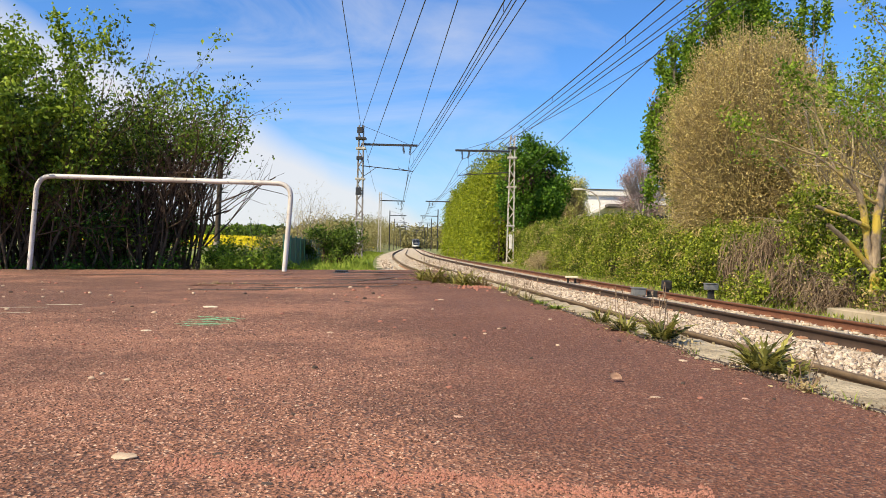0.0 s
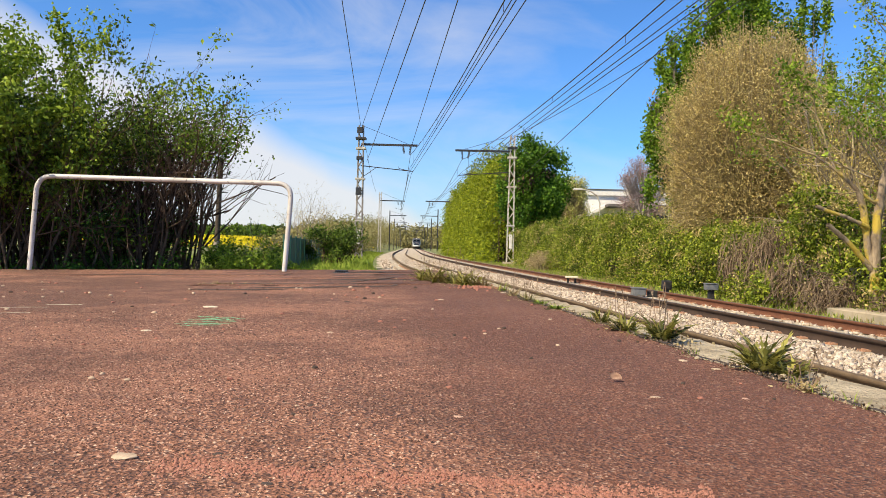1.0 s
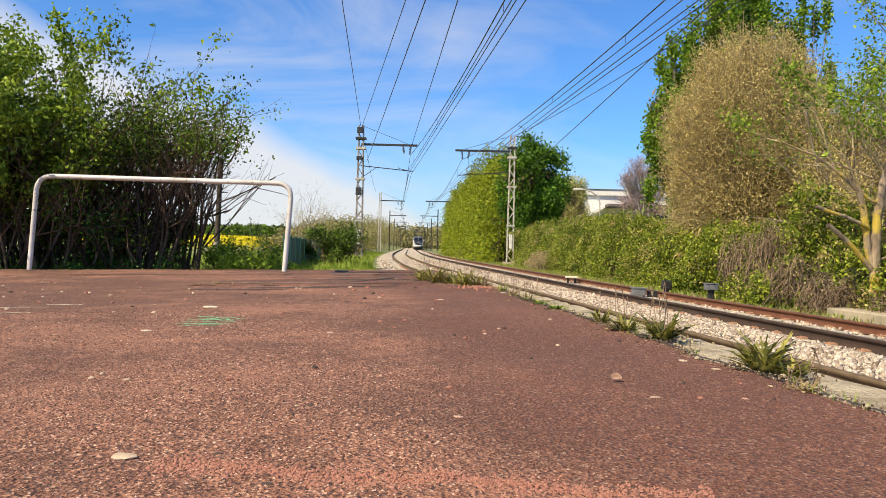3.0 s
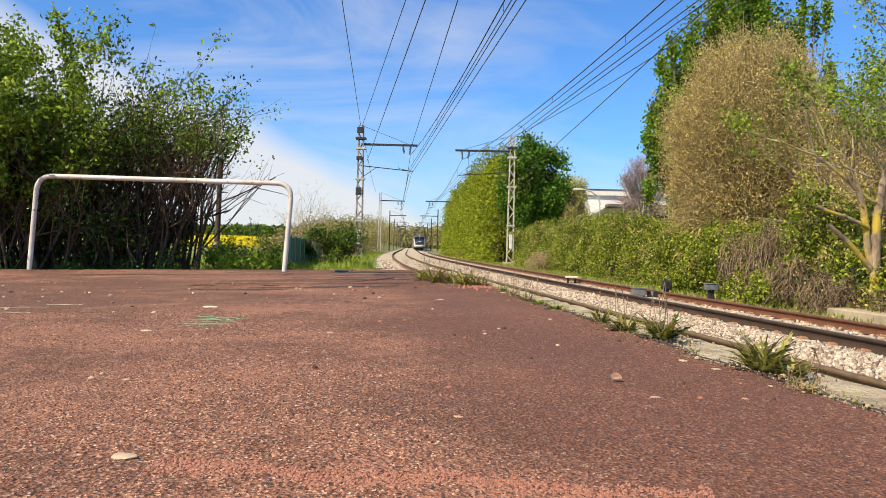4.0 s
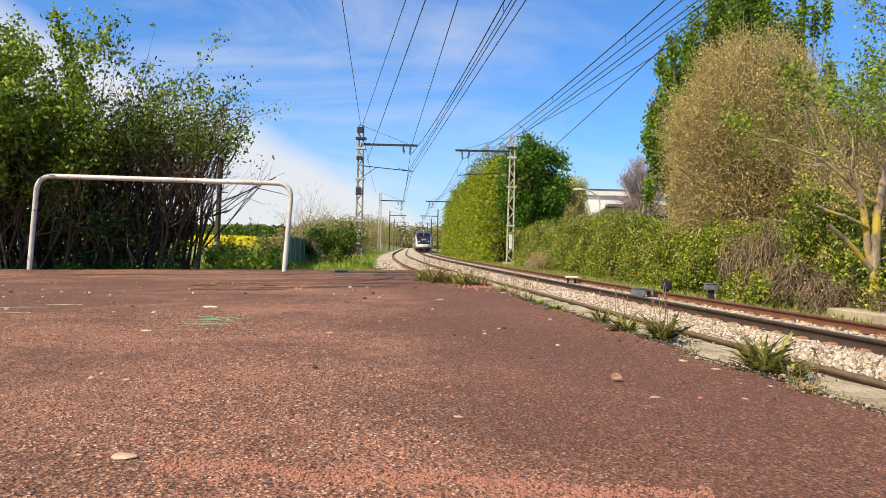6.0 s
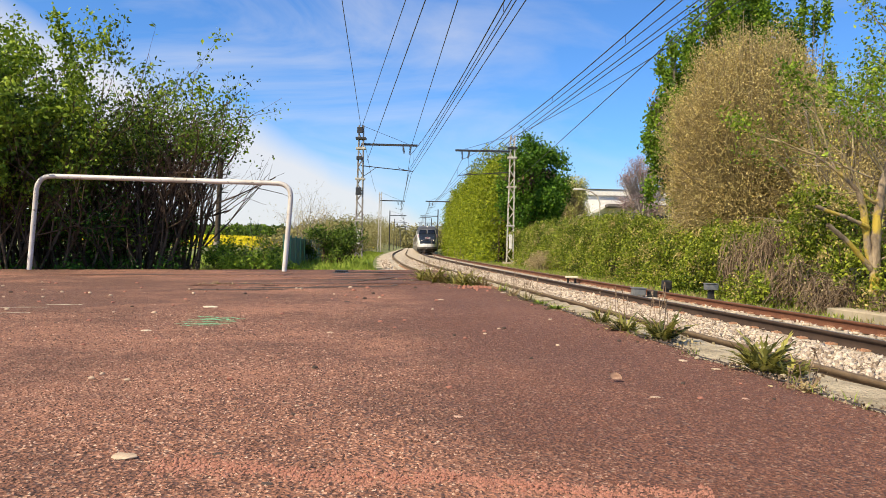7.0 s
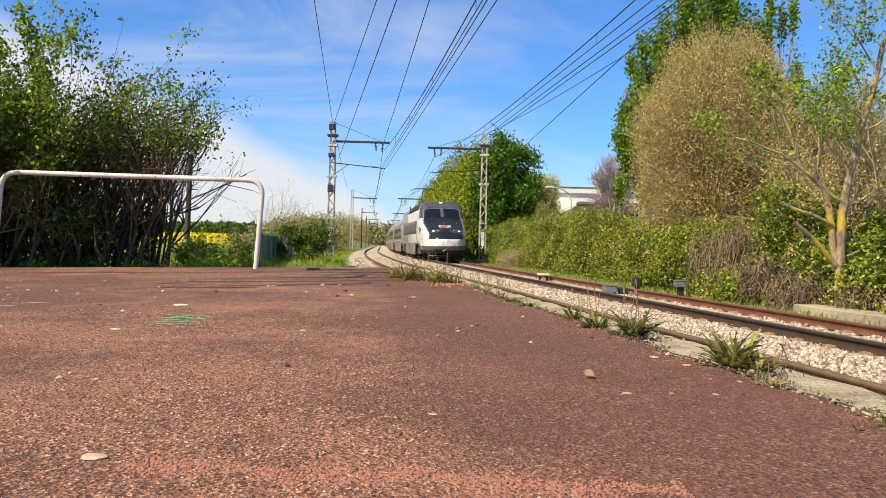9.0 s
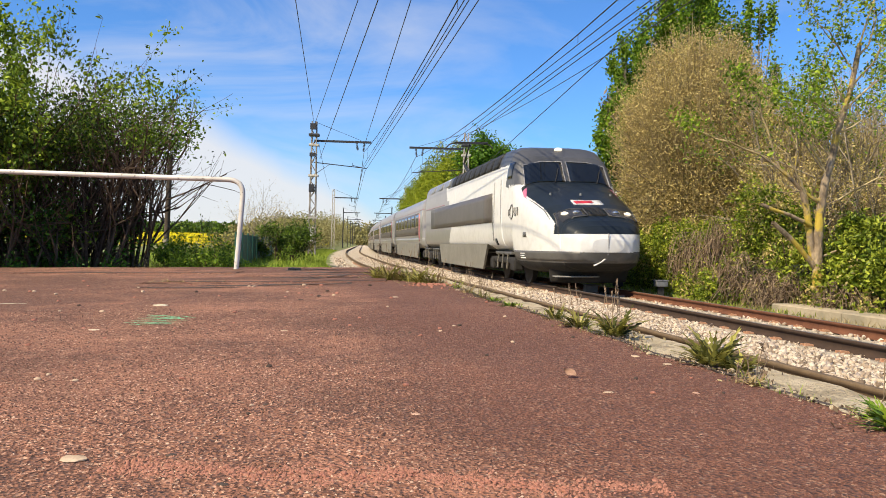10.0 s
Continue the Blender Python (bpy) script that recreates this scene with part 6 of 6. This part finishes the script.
def far_building():
    t = thing("white_building", "long white flat-roofed building behind the hedge", "building")
    part("wall", boxed((16.0, 90, 0.0), (40, 104, 6.9)), M["white_wall"], t)
    part("parapet", boxed((15.8, 89.7, 6.6), (40.2, 90.1, 7.25), 0.03), M["white_wall"], t)
    part("roof", boxed((15.8, 89.6, 7.25), (40.2, 104.2, 7.33), 0.02), M["roof_dark"], t)
    part("canopy", boxed((18.0, 86.5, 5.2), (40, 90, 5.5), 0.03), M["roof_dark"], t, "dark canopy roof")
    bm = bmesh.new()
    q = [bm.verts.new(c) for c in ((13.2, 88.5, 3.0), (18.2, 88.5, 5.6), (18.2, 89.8, 5.6), (13.2, 89.8, 3.0))]
    w = [bm.verts.new(v.co + Vector((0, 0, -0.35))) for v in q]
    bm.faces.new(q)
    bm.faces.new(w[::-1])
    for i in range(4):
        bm.faces.new((q[i], q[(i + 1) % 4], w[(i + 1) % 4], w[i]))
    part("stair_parapet", bm, M["white_wall"], t)
    for k in range(4):
        part("window", boxed((24 + k * 3.5, 89.85, 3.0), (26.2 + k * 3.5, 89.98, 4.6), 0.02), M["tr_glass"], t)


far_building()


def lamp_post(x, y, h, s):
    t = thing("street_lamp", "grey street lamp with a curved arm", "street lamp", "street lamps")
    pts = [Vector((x, y, 0)), Vector((x, y, h - 0.9)), Vector((x + s * 0.25, y, h - 0.35)), Vector((x + s * 0.8, y, h)), Vector((x + s * 1.5, y, h + 0.1))]
    tubes("pole", [(tuple(a), tuple(b), 0.06, 0.05) for a, b in zip(pts[:-1], pts[1:])], M["steel_paint"], t, 7)
    e = pts[-1]
    part("lantern", boxed((e.x - 0.1 if s > 0 else e.x - 0.6, y - 0.12, e.z - 0.05), (e.x + 0.6 if s > 0 else e.x + 0.1, y + 0.12, e.z + 0.08), 0.03), M["white_wall"], t)


lamp_post(12.2, 62, 5.0, -1)
lamp_post(17.6, 62, 5.7, -1)


def pole():
    t = thing("utility_pole", "dark wooden pole with pale foot sleeve", "pole")
    tubes("shaft", [((-8.6, 30, -0.6), (-8.5, 30, 3.45), 0.11, 0.09)], M["wood_pole"], t, 9)
    tubes("sleeve", [((-8.6, 30, -0.6), (-8.595, 30, 0.35), 0.125, 0.12)], M["wall_concrete"], t, 9)
    for zz in (3.3, 2.9, 2.2):
        tubes("step_iron", [((-8.5, 30, zz), (-8.2, 30, zz), 0.02, 0.02)], M["steel_dark"], t, 5)


pole()


def green_fence():
    t = thing("mesh_fence", "dark green fence panels beyond the platform", "fence", "green fence")
    for i in range(9):
        y0 = 26 + i * 2.6
        x0, a = beside(y0, NEAR - 5.4)
        x1, b = beside(y0 + 2.5, NEAR - 5.4)
        bm = bmesh.new()
        q = [bm.verts.new(c) for c in ((x0, a, -0.8), (x1, b, -0.8), (x1, b, 0.55), (x0, a, 0.55))]
        w = [bm.verts.new(v.co + Vector((-0.04, 0, 0))) for v in q]
        bm.faces.new(q)
        bm.faces.new(w[::-1])
        for k in range(4):
            bm.faces.new((q[k], w[k], w[(k + 1) % 4], q[(k + 1) % 4]))
        part("panel", bm, M["fence_green"], t)
        tubes("post", [((x0, a, -0.9), (x0, a, 0.62), 0.035, 0.035)], M["fence_green"], t, 6)


green_fence()

# ---------------------------------------------------------------- weeds and litter on the platform


def weed(name, label, x, y, r, n, mat, seed, height=0.7, dry=0, group="platform weeds", slim=1.0):
    """A rosette of long lobed leaves with a few stalks."""
    rng = np.random.default_rng(seed)
    t = thing(name, label, "weed", group)
    z0 = plat_z(x, y) - 0.01
    v, f = [], []
    for _ in range(int(n * 4.0)):
        a = rng.uniform(0, 6.283)
        ln = r * rng.uniform(0.25, 1.05)
        el = rng.uniform(0.25, 1.4)
        w = ln * rng.uniform(0.038, 0.08) * slim
        curl, twist = rng.uniform(0.1, 0.75), rng.normal() * 0.5
        d = np.array([math.cos(a), math.sin(a), 0])
        s = np.array([-math.sin(a), math.cos(a), 0])
        k = 10
        base = len(v)
        for i in range(k + 1):
            u = i / k
            out = ln * u * math.cos(el * (1 - curl * u))
            up = ln * u * math.sin(el) * (1 - 0.75 * curl * u) * height / 0.7
            ww = w * math.sin(math.pi * min(0.97, 0.12 + u * 0.88)) * (1.6 if i % 2 else 0.42)
            c = np.array([x + 0.15 * r * math.sin(a * 3), y + 0.15 * r * math.cos(a * 5), z0]) + d * out + s * twist * out * u * 0.5 + np.array([0, 0, up])
            for q in (-1, 0, 1):
                v.append(c + s * ww * q + np.array([0, 0, 0.25 * ww * abs(q)]))
        for i in range(k):
            for q in (0, 1):
                b = base + i * 3 + q
                f.append((b, b + 1, b + 4, b + 3))
    obj("leaf_rosette", np.array(v), f, mat, t)
    c = np.array([x, y, z0 + 0.006]) + rng.normal(size=(n * 4, 3)) * np.array([r * 0.5, r * 0.6, 0.006])
    leaves("leaf_litter", c, 0.016, M["dry_grass"] if dry else M["bramble"], t, rng)["kind"] = "stuff"
    segs = []
    for _ in range(dry):
        a = rng.uniform(0, 6.283)
        p = np.array([x + rng.normal() * 0.02, y + rng.normal() * 0.02, z0])
        h = r * rng.uniform(0.9, 1.7)
        q = p + np.array([math.cos(a) * 0.15 * h, math.sin(a) * 0.15 * h, h])
        m = (p + q) / 2 + rng.normal(size=3) * 0.01
        cable("stalk", [tuple(p), tuple(m), tuple(q)], 0.0013, M["bramble"], t, 5, "dry brown stalk")
        for _ in range(5):
            e = m + (q - m) * rng.uniform(0.2, 1.0)
            segs.append(e)
    if segs:
        leaves("seed_heads", np.array(segs), 0.012, M["bramble"], t, rng)["kind"] = "stuff"
    return t


W = M["weed"]
weed("dandelion", "leafy green dandelion rosette in the platform joint", 0.965, 2.37, 0.15, 34, W, 1, 0.75)
weed("dandelion", "leafy green dandelion rosette in the platform joint", 1.01, 2.28, 0.11, 20, W, 2, 0.6)
weed("dead_weed", "withered brown tuft in the platform joint", 0.93, 2.02, 0.07, 14, M["dry_grass"], 3, 0.5, 6)
weed("dandelion", "green weed with brown seed stalks in the platform joint", 0.88, 3.15, 0.15, 26, W, 4, 0.75, 7)
weed("dandelion", "green weed with brown seed stalks in the platform joint", 0.80, 3.42, 0.13, 20, W, 5, 0.7, 4)
weed("small_weed", "small green weed in the platform joint", 0.76, 3.75, 0.10, 18, W, 6, 0.8, 3)
weed("small_weed", "low green weed in the platform joint", 0.66, 4.55, 0.09, 26, M["leaf_fresh"], 7, 0.5)
weed("small_weed", "low green weed in the platform joint", 0.62, 4.95, 0.09, 22, M["leaf_fresh"], 8, 0.5)
weed("small_weed", "thin weed with dry stalks in the platform joint", 0.58, 5.3, 0.12, 10, W, 9, 0.8, 9, slim=0.45)
weed("small_weed", "thin weed with dry stalks in the platform joint", 0.52, 5.8, 0.14, 9, M["dry_grass"], 10, 0.9, 9, slim=0.4)
weed("small_weed", "green grass tuft in the platform joint", 0.48, 6.3, 0.12, 12, M["grass"], 11, 0.8, 5, slim=0.4)
for i in range(12):
    rr = random.Random(300 + i)
    weed("verge_weed", "sprawling half-dry weed on the cracked platform", -0.22 + 0.05 * i + rr.uniform(-0.05, 0.05), 8.2 - 0.10 * i + rr.uniform(-0.25, 0.25), rr.uniform(0.16, 0.27), 12, M["dry_grass"] if i % 3 == 2 else W, 310 + i, 0.8, 3, slim=0.85)
weed("corner_weed", "yellow-green sunlit weed on the platform edge", 0.99, 1.50, 0.10, 26, M["leaf_fresh"], 12, 0.6, 0)
weed("corner_weed", "yellow-green sunlit weed on the platform edge", 1.04, 1.62, 0.09, 22, M["leaf_fresh"], 13, 0.6, 2)


def pebble(name, label, x, y, r, mat, seed, flat=0.4, category="stone", group="platform litter"):
    rng = random.Random(seed)
    bm = bmesh.new()
    bmesh.ops.create_icosphere(bm, subdivisions=2, radius=1.0)
    for v in bm.verts:
        k = 1 + 0.35 * noise.noise(v.co * 1.7 + Vector((seed, 0, 0)))
        v.co = Vector((v.co.x * r * k, v.co.y * r * 0.8 * k, v.co.z * r * flat * k))
    bm.transform(Matrix.Rotation(rng.uniform(0, 6.28), 4, "Z"))
    o = part(name, bm, mat, None)
    o.location = (x, y, plat_z(x, y) + r * flat * 0.45)
    return tagged(o, label, category, group)


def litter_leaf(x, y, ln, mat, seed, label="curled dry brown leaf on the asphalt"):
    rng = random.Random(seed)
    bm = bmesh.new()
    n = 8
    rows = []
    for i in range(n + 1):
        u = i / n
        w = ln * 0.32 * math.sin(math.pi * min(0.98, 0.04 + u * 0.94))
        rows.append([bm.verts.new((q * w, (u - 0.5) * ln, 0.18 * ln * abs(q) + 0.10 * ln * math.sin(u * 5 + seed))) for q in (-1, -0.4, 0.3, 1)])
    for a, b in zip(rows[:-1], rows[1:]):
        for j in range(3):
            bm.faces.new((a[j], a[j + 1], b[j + 1], b[j]))
    bmesh.ops.solidify(bm, geom=bm.faces[:], thickness=0.001)
    bm.transform(Matrix.Rotation(0.85, 4, "X") @ Matrix.Rotation(0.9, 4, "Z"))
    o = part("dry_leaf", bm, mat, None)
    o.location = (x, y, plat_z(x, y) + ln * 0.30)
    return tagged(o, label, "leaf", "platform litter")


litter_leaf(0.465, 2.1, 0.038, M["leaf_dead"], 1)

for x, y, r, mt, lab in ((-0.52, 1.31, 0.024, "stone_light", "flat pale stone chip on the asphalt"), (0.51, 1.87, 0.014, "stone_light", "flat pale stone chip on the asphalt"), (-1.22, 3.27, 0.022, "paint_pale", "pale flake on the asphalt"),
                         (-0.45, 3.21, 0.018, "stone_light", "flat pale stone chip on the asphalt"), (-1.3, 4.45, 0.04, "paint_pale", "pale flake on the asphalt"), (0.04, 1.61, 0.010, "leaf_dead", "small brown stone on the asphalt"), (-0.25, 1.16, 0.010, "crack", "small dark stone on the asphalt"),
                         (0.78, 2.54, 0.018, "stone_light", "flat pale stone chip on the asphalt"), (0.82, 2.35, 0.016, "stone_light", "flat pale stone chip on the asphalt"), (-0.01, 5.26, 0.03, "stone_light", "pale stone on the asphalt"), (0.47, 6.09, 0.03, "stone_light", "pale stone on the asphalt"),
                         (-0.37, 1.33, 0.010, "crack", "small dark stone on the asphalt"), (-0.28, 1.72, 0.008, "crack", "small dark stone on the asphalt"), (0.55, 5.4, 0.03, "crack", "small dark stone on the asphalt"), (-0.6, 5.0, 0.02, "crack", "small dark stone on the asphalt"), (0.72, 1.86, 0.009, "leaf_dead", "small brown stone on the asphalt")):
    pebble("stone_chip", lab, x, y, r, M[mt], int(1000 * (x + 5) + 10 * y), 0.14)


rj = random.Random(88)
for i in range(70):
    yy = 1.3 + 3.6 * rj.random() ** 1.4
    pebble("joint_stone", "broken bit of stone in the platform joint", edge_in(yy) + rj.gauss(0.012, 0.018), yy, rj.uniform(0.004, 0.013), M["concrete" if i % 3 else "crack"], 2000 + i, 0.6, "stone", "joint stones")


def stroke(name, label, pts, w, mat, category, lift=0.003):
    """A flat streak on the platform along points."""
    v, f = [], []
    n = len(pts)
    for i, (x, y) in enumerate(pts):
        a, b = pts[max(i - 1, 0)], pts[min(i + 1, n - 1)]
        d = Vector((b[0] - a[0], b[1] - a[1])).normalized()
        ww = w * (0.35 + 0.65 * math.sin(math.pi * (i + 0.5) / n)) * (1 + 0.5 * noise.noise(Vector((x * 9, y * 9, 1))))
        for s in (-1, 1):
            px, py = x - d.y * ww * s, y + d.x * ww * s
            v.append((px, py, plat_z(px, py) + lift))
    for i in range(n - 1):
        f.append((2 * i, 2 * i + 1, 2 * i + 3, 2 * i + 2))
    o = obj(name, v, f, mat)
    return tagged(o, label, category)


def line(a, b, n=24, wob=0.02, seed=0):
    return [(a[0] + (b[0] - a[0]) * i / n + wob * noise.noise(Vector((i * 0.35, seed, 0))), a[1] + (b[1] - a[1]) * i / n + wob * noise.noise(Vector((i * 0.35, seed, 7)))) for i in range(n + 1)]


rs = random.Random(77)
for k in range(6):
    y0 = 3.46 + 0.075 * k
    stroke("spray_mark", "faded green spray-paint scribble on the asphalt", line((-1.20 + rs.uniform(0, 0.08), y0 + rs.uniform(-0.06, 0.06)), (-0.93 + rs.uniform(-0.06, 0.02), y0 + rs.uniform(-0.06, 0.06)), 14, 0.04, k), 0.009, M["paint_green"], "paint mark")["group"] = "spray marks"
for a, b in (((-2.24, 3.98), (-2.08, 4.0)), ((-2.45, 4.36), (-2.2, 4.42)), ((-2.3, 4.6), (-2.1, 4.62))):
    stroke("spray_mark", "faded pale spray-paint dash on the asphalt", line(a, b, 10, 0.02, 3), 0.014, M["paint_pale"], "paint mark")["group"] = "spray marks"
# flat dark strips stand for cracks and the dark edges of low ridges
for i, (a, b, w) in enumerate((((-2.3, 6.9), (-0.3, 7.35), 0.06), ((-1.6, 6.55), (-0.45, 6.95), 0.07), ((-1.4, 8.0), (-0.25, 8.5), 0.08), ((-1.3, 9.4), (-0.2, 9.7), 0.12), ((-2.0, 6.2), (-1.25, 6.3), 0.05), ((-3.9, 9.2), (-1.9, 9.5), 0.07), ((-0.45, 6.9), (-0.25, 8.4), 0.03), ((-1.3, 10.4), (-0.4, 10.6), 0.12))):
    stroke("crack", "dark strip for cracks and shadowed gaps in the old asphalt", line(a, b, 40, 0.10, 20 + i), w, M["crack"], "crack")["group"] = "platform cracks"
for i in range(230):
    t = rs.random() ** 0.7
    x, y = -0.45 + 0.72 * t + rs.uniform(-0.02, 0.02), 1.26 - 0.12 * t + rs.gauss(0, 0.012) + 0.015 * math.sin(t * 11)
    pebble("red_crumb", "loose pinkish-red crumb of asphalt", x, y, rs.uniform(0.0015, 0.0045), M["crumb_red"], 900 + i, 0.5, "crumb", "red crumbs")
for i in range(120):
    x, y = 0.33 + rs.gauss(0, 0.10), 6.75 + rs.gauss(0, 0.16)
    pebble("red_crumb", "loose pinkish-red crumb of asphalt", x, y, rs.uniform(0.006, 0.015), M["crumb_red"], 1000 + i, 0.7, "crumb", "red crumbs")

stroke("edge_joint", "dark soil-filled joint along the platform edge", [(edge_in(0.7 + 0.1 * i) + 0.006, 0.7 + 0.1 * i) for i in range(108)], 0.016, M["crack"], "joint", 0.004)["kind"] = "structure"


rl = random.Random(91)
for i in range(150):
    yy = 1.5 + 6.0 * rl.random() ** 0.9
    xx = rl.uniform(-0.62, 0.5) * yy
    if xx < edge_in(yy) - 0.06:
        pebble("loose_stone", ("small pale stone" if i % 4 == 0 else "small brown stone") + " lying loose on the asphalt", xx, yy, rl.uniform(0.0026, 0.0048) * (1.0 + 0.45 * yy), M["stone_light" if i % 4 == 0 else ("crack" if i % 3 == 0 else "crumb_red")], 3000 + i, 0.55, "stone", "loose stones")


def seam_rubble():
    """Pinkish broken asphalt along the seam."""
    rng = np.random.default_rng(52)
    base = np.array([(1, 0, 0), (-1, 0, 0), (0, 1, 0), (0, -1, 0), (0.15, 0.1, 1)], float)
    tri = np.array([(0, 2, 4), (2, 1, 4), (1, 3, 4), (3, 0, 4)])
    n = 1900
    t = rng.uniform(0, 1, n)
    x = -0.46 + 0.86 * t
    y = 1.255 - 0.135 * t + rng.normal(size=n) * 0.022 * (0.5 + np.abs(np.sin(t * 9 + 1))) + 0.016 * np.sin(t * 14) + 0.01 * np.sin(t * 37)
    r = rng.uniform(0.0012, 0.0042, n)
    z = np.array([plat_z(a, b) for a, b in zip(x, y)])
    v = base[None] * rng.uniform(0.6, 1.35, (n, 5, 1)) * r[:, None, None] + np.c_[x, y, z][:, None, :]
    f = tri[None] + (np.arange(n) * 5)[:, None, None]
    o = obj("seam_rubble", v.reshape(-1, 3), f.reshape(-1, 3), M["crumb_pink"])
    tagged(o, "pinkish-red crumbled asphalt along a broken seam", "rubble", kind="stuff")


seam_rubble()


def grit():
    """Coarse chippings standing out of the asphalt."""
    rng = np.random.default_rng(50)
    base = np.array([(1, 0, 0), (-1, 0, 0), (0, 1, 0), (0, -1, 0), (0.15, 0.1, 1)], float)
    tri = np.array([(0, 2, 4), (2, 1, 4), (1, 3, 4), (3, 0, 4)])
    pts = []
    for y0, y1, n, s0, s1 in ((0.62, 1.3, 36000, 0.0011, 0.0032), (1.3, 2.4, 42000, 0.0014, 0.0039), (2.4, 4.2, 28000, 0.0018, 0.0050), (4.2, 8.0, 12000, 0.0016, 0.0048)):
        y = rng.uniform(y0, y1, n)
        x = rng.uniform(-0.68, 0.68, n) * (y + 0.4)
        s = rng.uniform(s0, s1, n)
        for a, b, c in zip(x, y, s):
            if a < edge_in(b) - 0.01 and noise.noise(Vector((a * 1.4, b * 1.4, 3))) > -0.55 + rng.normal() * 0.25:
                pts.append((a, b, plat_z(a, b) - c * 0.1, c))
    pts = np.array(pts)
    n = len(pts)
    ang = rng.uniform(0, 6.283, n)
    v = base[None] * rng.uniform(0.6, 1.35, (n, 5, 1)) * pts[:, None, 3:4] * np.array([1.1, 1.0, 0.75])
    c, s = np.cos(ang)[:, None], np.sin(ang)[:, None]
    vx, vy = v[:, :, 0] * c - v[:, :, 1] * s, v[:, :, 0] * s + v[:, :, 1] * c
    v = np.stack([vx, vy, v[:, :, 2]], axis=2) + pts[:, None, :3]
    f = tri[None] + (np.arange(n) * 5)[:, None, None]
    o = obj("asphalt_grit", v.reshape(-1, 3), f.reshape(-1, 3), M["grit"])
    tagged(o, "coarse red and pale chippings on the worn platform", "grit", kind="stuff")


grit()


def patch(x0, x1, y0, y1, seed, label):
    """A thin relaid slab of asphalt with a broken front edge."""
    n = 48
    top = []
    for i in range(n + 1):
        t = i / n
        top.append((x0 + (x1 - x0) * t, y0 + 0.16 * (x0 + (x1 - x0) * t) + 0.09 * noise.noise(Vector((t * 9, seed, 0))) + 0.03 * noise.noise(Vector((t * 40, seed, 3)))))
    v, f = [], []
    for x, y in top:
        for yy, z in ((y, -0.01), (y + 0.006, 0.005), (y + 0.05, 0.008), (y1 + 0.16 * x, 0.007), (y1 + 0.16 * x + 0.03, -0.01)):
            v.append((x, yy, plat_z(x, yy) + z))
    for i in range(n):
        for j in range(4):
            f.append((i * 5 + j, i * 5 + 5 + j, i * 5 + 6 + j, i * 5 + 1 + j))
    o = obj("asphalt_patch", v, f, M["asphalt"])
    tagged(o, label, "asphalt patch", "asphalt patches")


rng_j = np.random.default_rng(60)
yj = rng_j.uniform(0.8, 11.0, 5200)
xj = np.array([edge_in(a) for a in yj]) + rng_j.normal(size=5200) * 0.022 + 0.008
zj = np.array([plat_z(a, b) for a, b in zip(xj, yj)]) + np.abs(rng_j.normal(size=5200)) * 0.006
v_, f_ = leaf_arrays(np.c_[xj, yj, zj][:2600], 0.010, rng_j)
tagged(obj("joint_litter", v_, f_, M["bramble"]), "dry leaf crumbs and soil in the edge joint", "litter", kind="stuff")
yj = yj[:1300] * 0.9 + 0.3
pj = np.c_[[edge_in(a) + rng_j.normal() * 0.015 + 0.01 for a in yj], yj, np.full(len(yj), -0.012)]
keep = np.array([noise.noise(Vector((a * 2.3, 5, 5))) > 0.02 for a in yj])
blades("joint_grass", "short grass growing in the edge joint", pj[keep], 0.035, 0.0035, M["grass"], 61)
patch(-2.2, -0.1, 7.25, 8.1, 1, "relaid strip of red asphalt with a broken edge")
patch(-1.7, 0.0, 8.75, 9.4, 2, "relaid strip of red asphalt with a broken edge")
patch(-4.6, -1.9, 9.7, 10.3, 3, "relaid strip of red asphalt with a broken edge")
for i in range(9):
    weed("dry_tuft", "small dry grass tuft in a platform crack", -2.15 + 0.075 * i, 7.0 + 0.02 * i + rs.uniform(-0.1, 0.1), rs.uniform(0.05, 0.09), 8, M["dry_grass"], 500 + i, 0.5, 0, "dry tufts")

# dark strips by the patches' front edges: gap and shadow put into colour
for i, (a, b, w) in enumerate((((-2.25, 7.0), (-0.1, 7.4), 0.05), ((-1.75, 8.6), (0.0, 8.95), 0.06), ((-4.7, 9.1), (-1.8, 9.55), 0.06), ((-0.9, 7.4), (-0.5, 9.0), 0.03), ((-1.5, 10.6), (0.0, 10.8), 0.10))):
    stroke("crack", "dark strip for cracks and shadowed gaps in the old asphalt", line(a, b, 60, 0.06, 60 + i), w, M["crack"], "crack", 0.010)["group"] = "platform cracks"
dr = thing("drain_grate", "small dark slotted drain grate in the platform", "drain grate")
for i in range(5):
    part("bar", boxed((-1.41 + 0.03 * i, 10.35, -0.03), (-1.395 + 0.03 * i, 10.65, 0.004), 0.003), M["steel_dark"], dr)
part("frame", boxed((-1.43, 10.32, -0.05), (-1.25, 10.68, -0.02), 0.004), M["steel_dark"], dr)

# ---------------------------------------------------------------- bases of things


def settle():
    """Puts each thing's Empty at the foot of its parts."""
    bpy.context.view_layer.update()
    for ob in list(scene.objects):
        if ob.type == "EMPTY" and ob.parent is None and "train" not in ob.name and ob.children:
            lo, hi = Vector((1e9,) * 3), Vector((-1e9,) * 3)
            for c in ob.children:
                for k in c.bound_box:
                    p = c.matrix_world @ Vector(k)
                    lo = Vector([min(a, b) for a, b in zip(lo, p)])
                    hi = Vector([max(a, b) for a, b in zip(hi, p)])
            o = Vector(((lo.x + hi.x) / 2, (lo.y + hi.y) / 2, lo.z))
            for c in ob.children:
                c.location = c.location - o
            ob.location = o


settle()
motions()
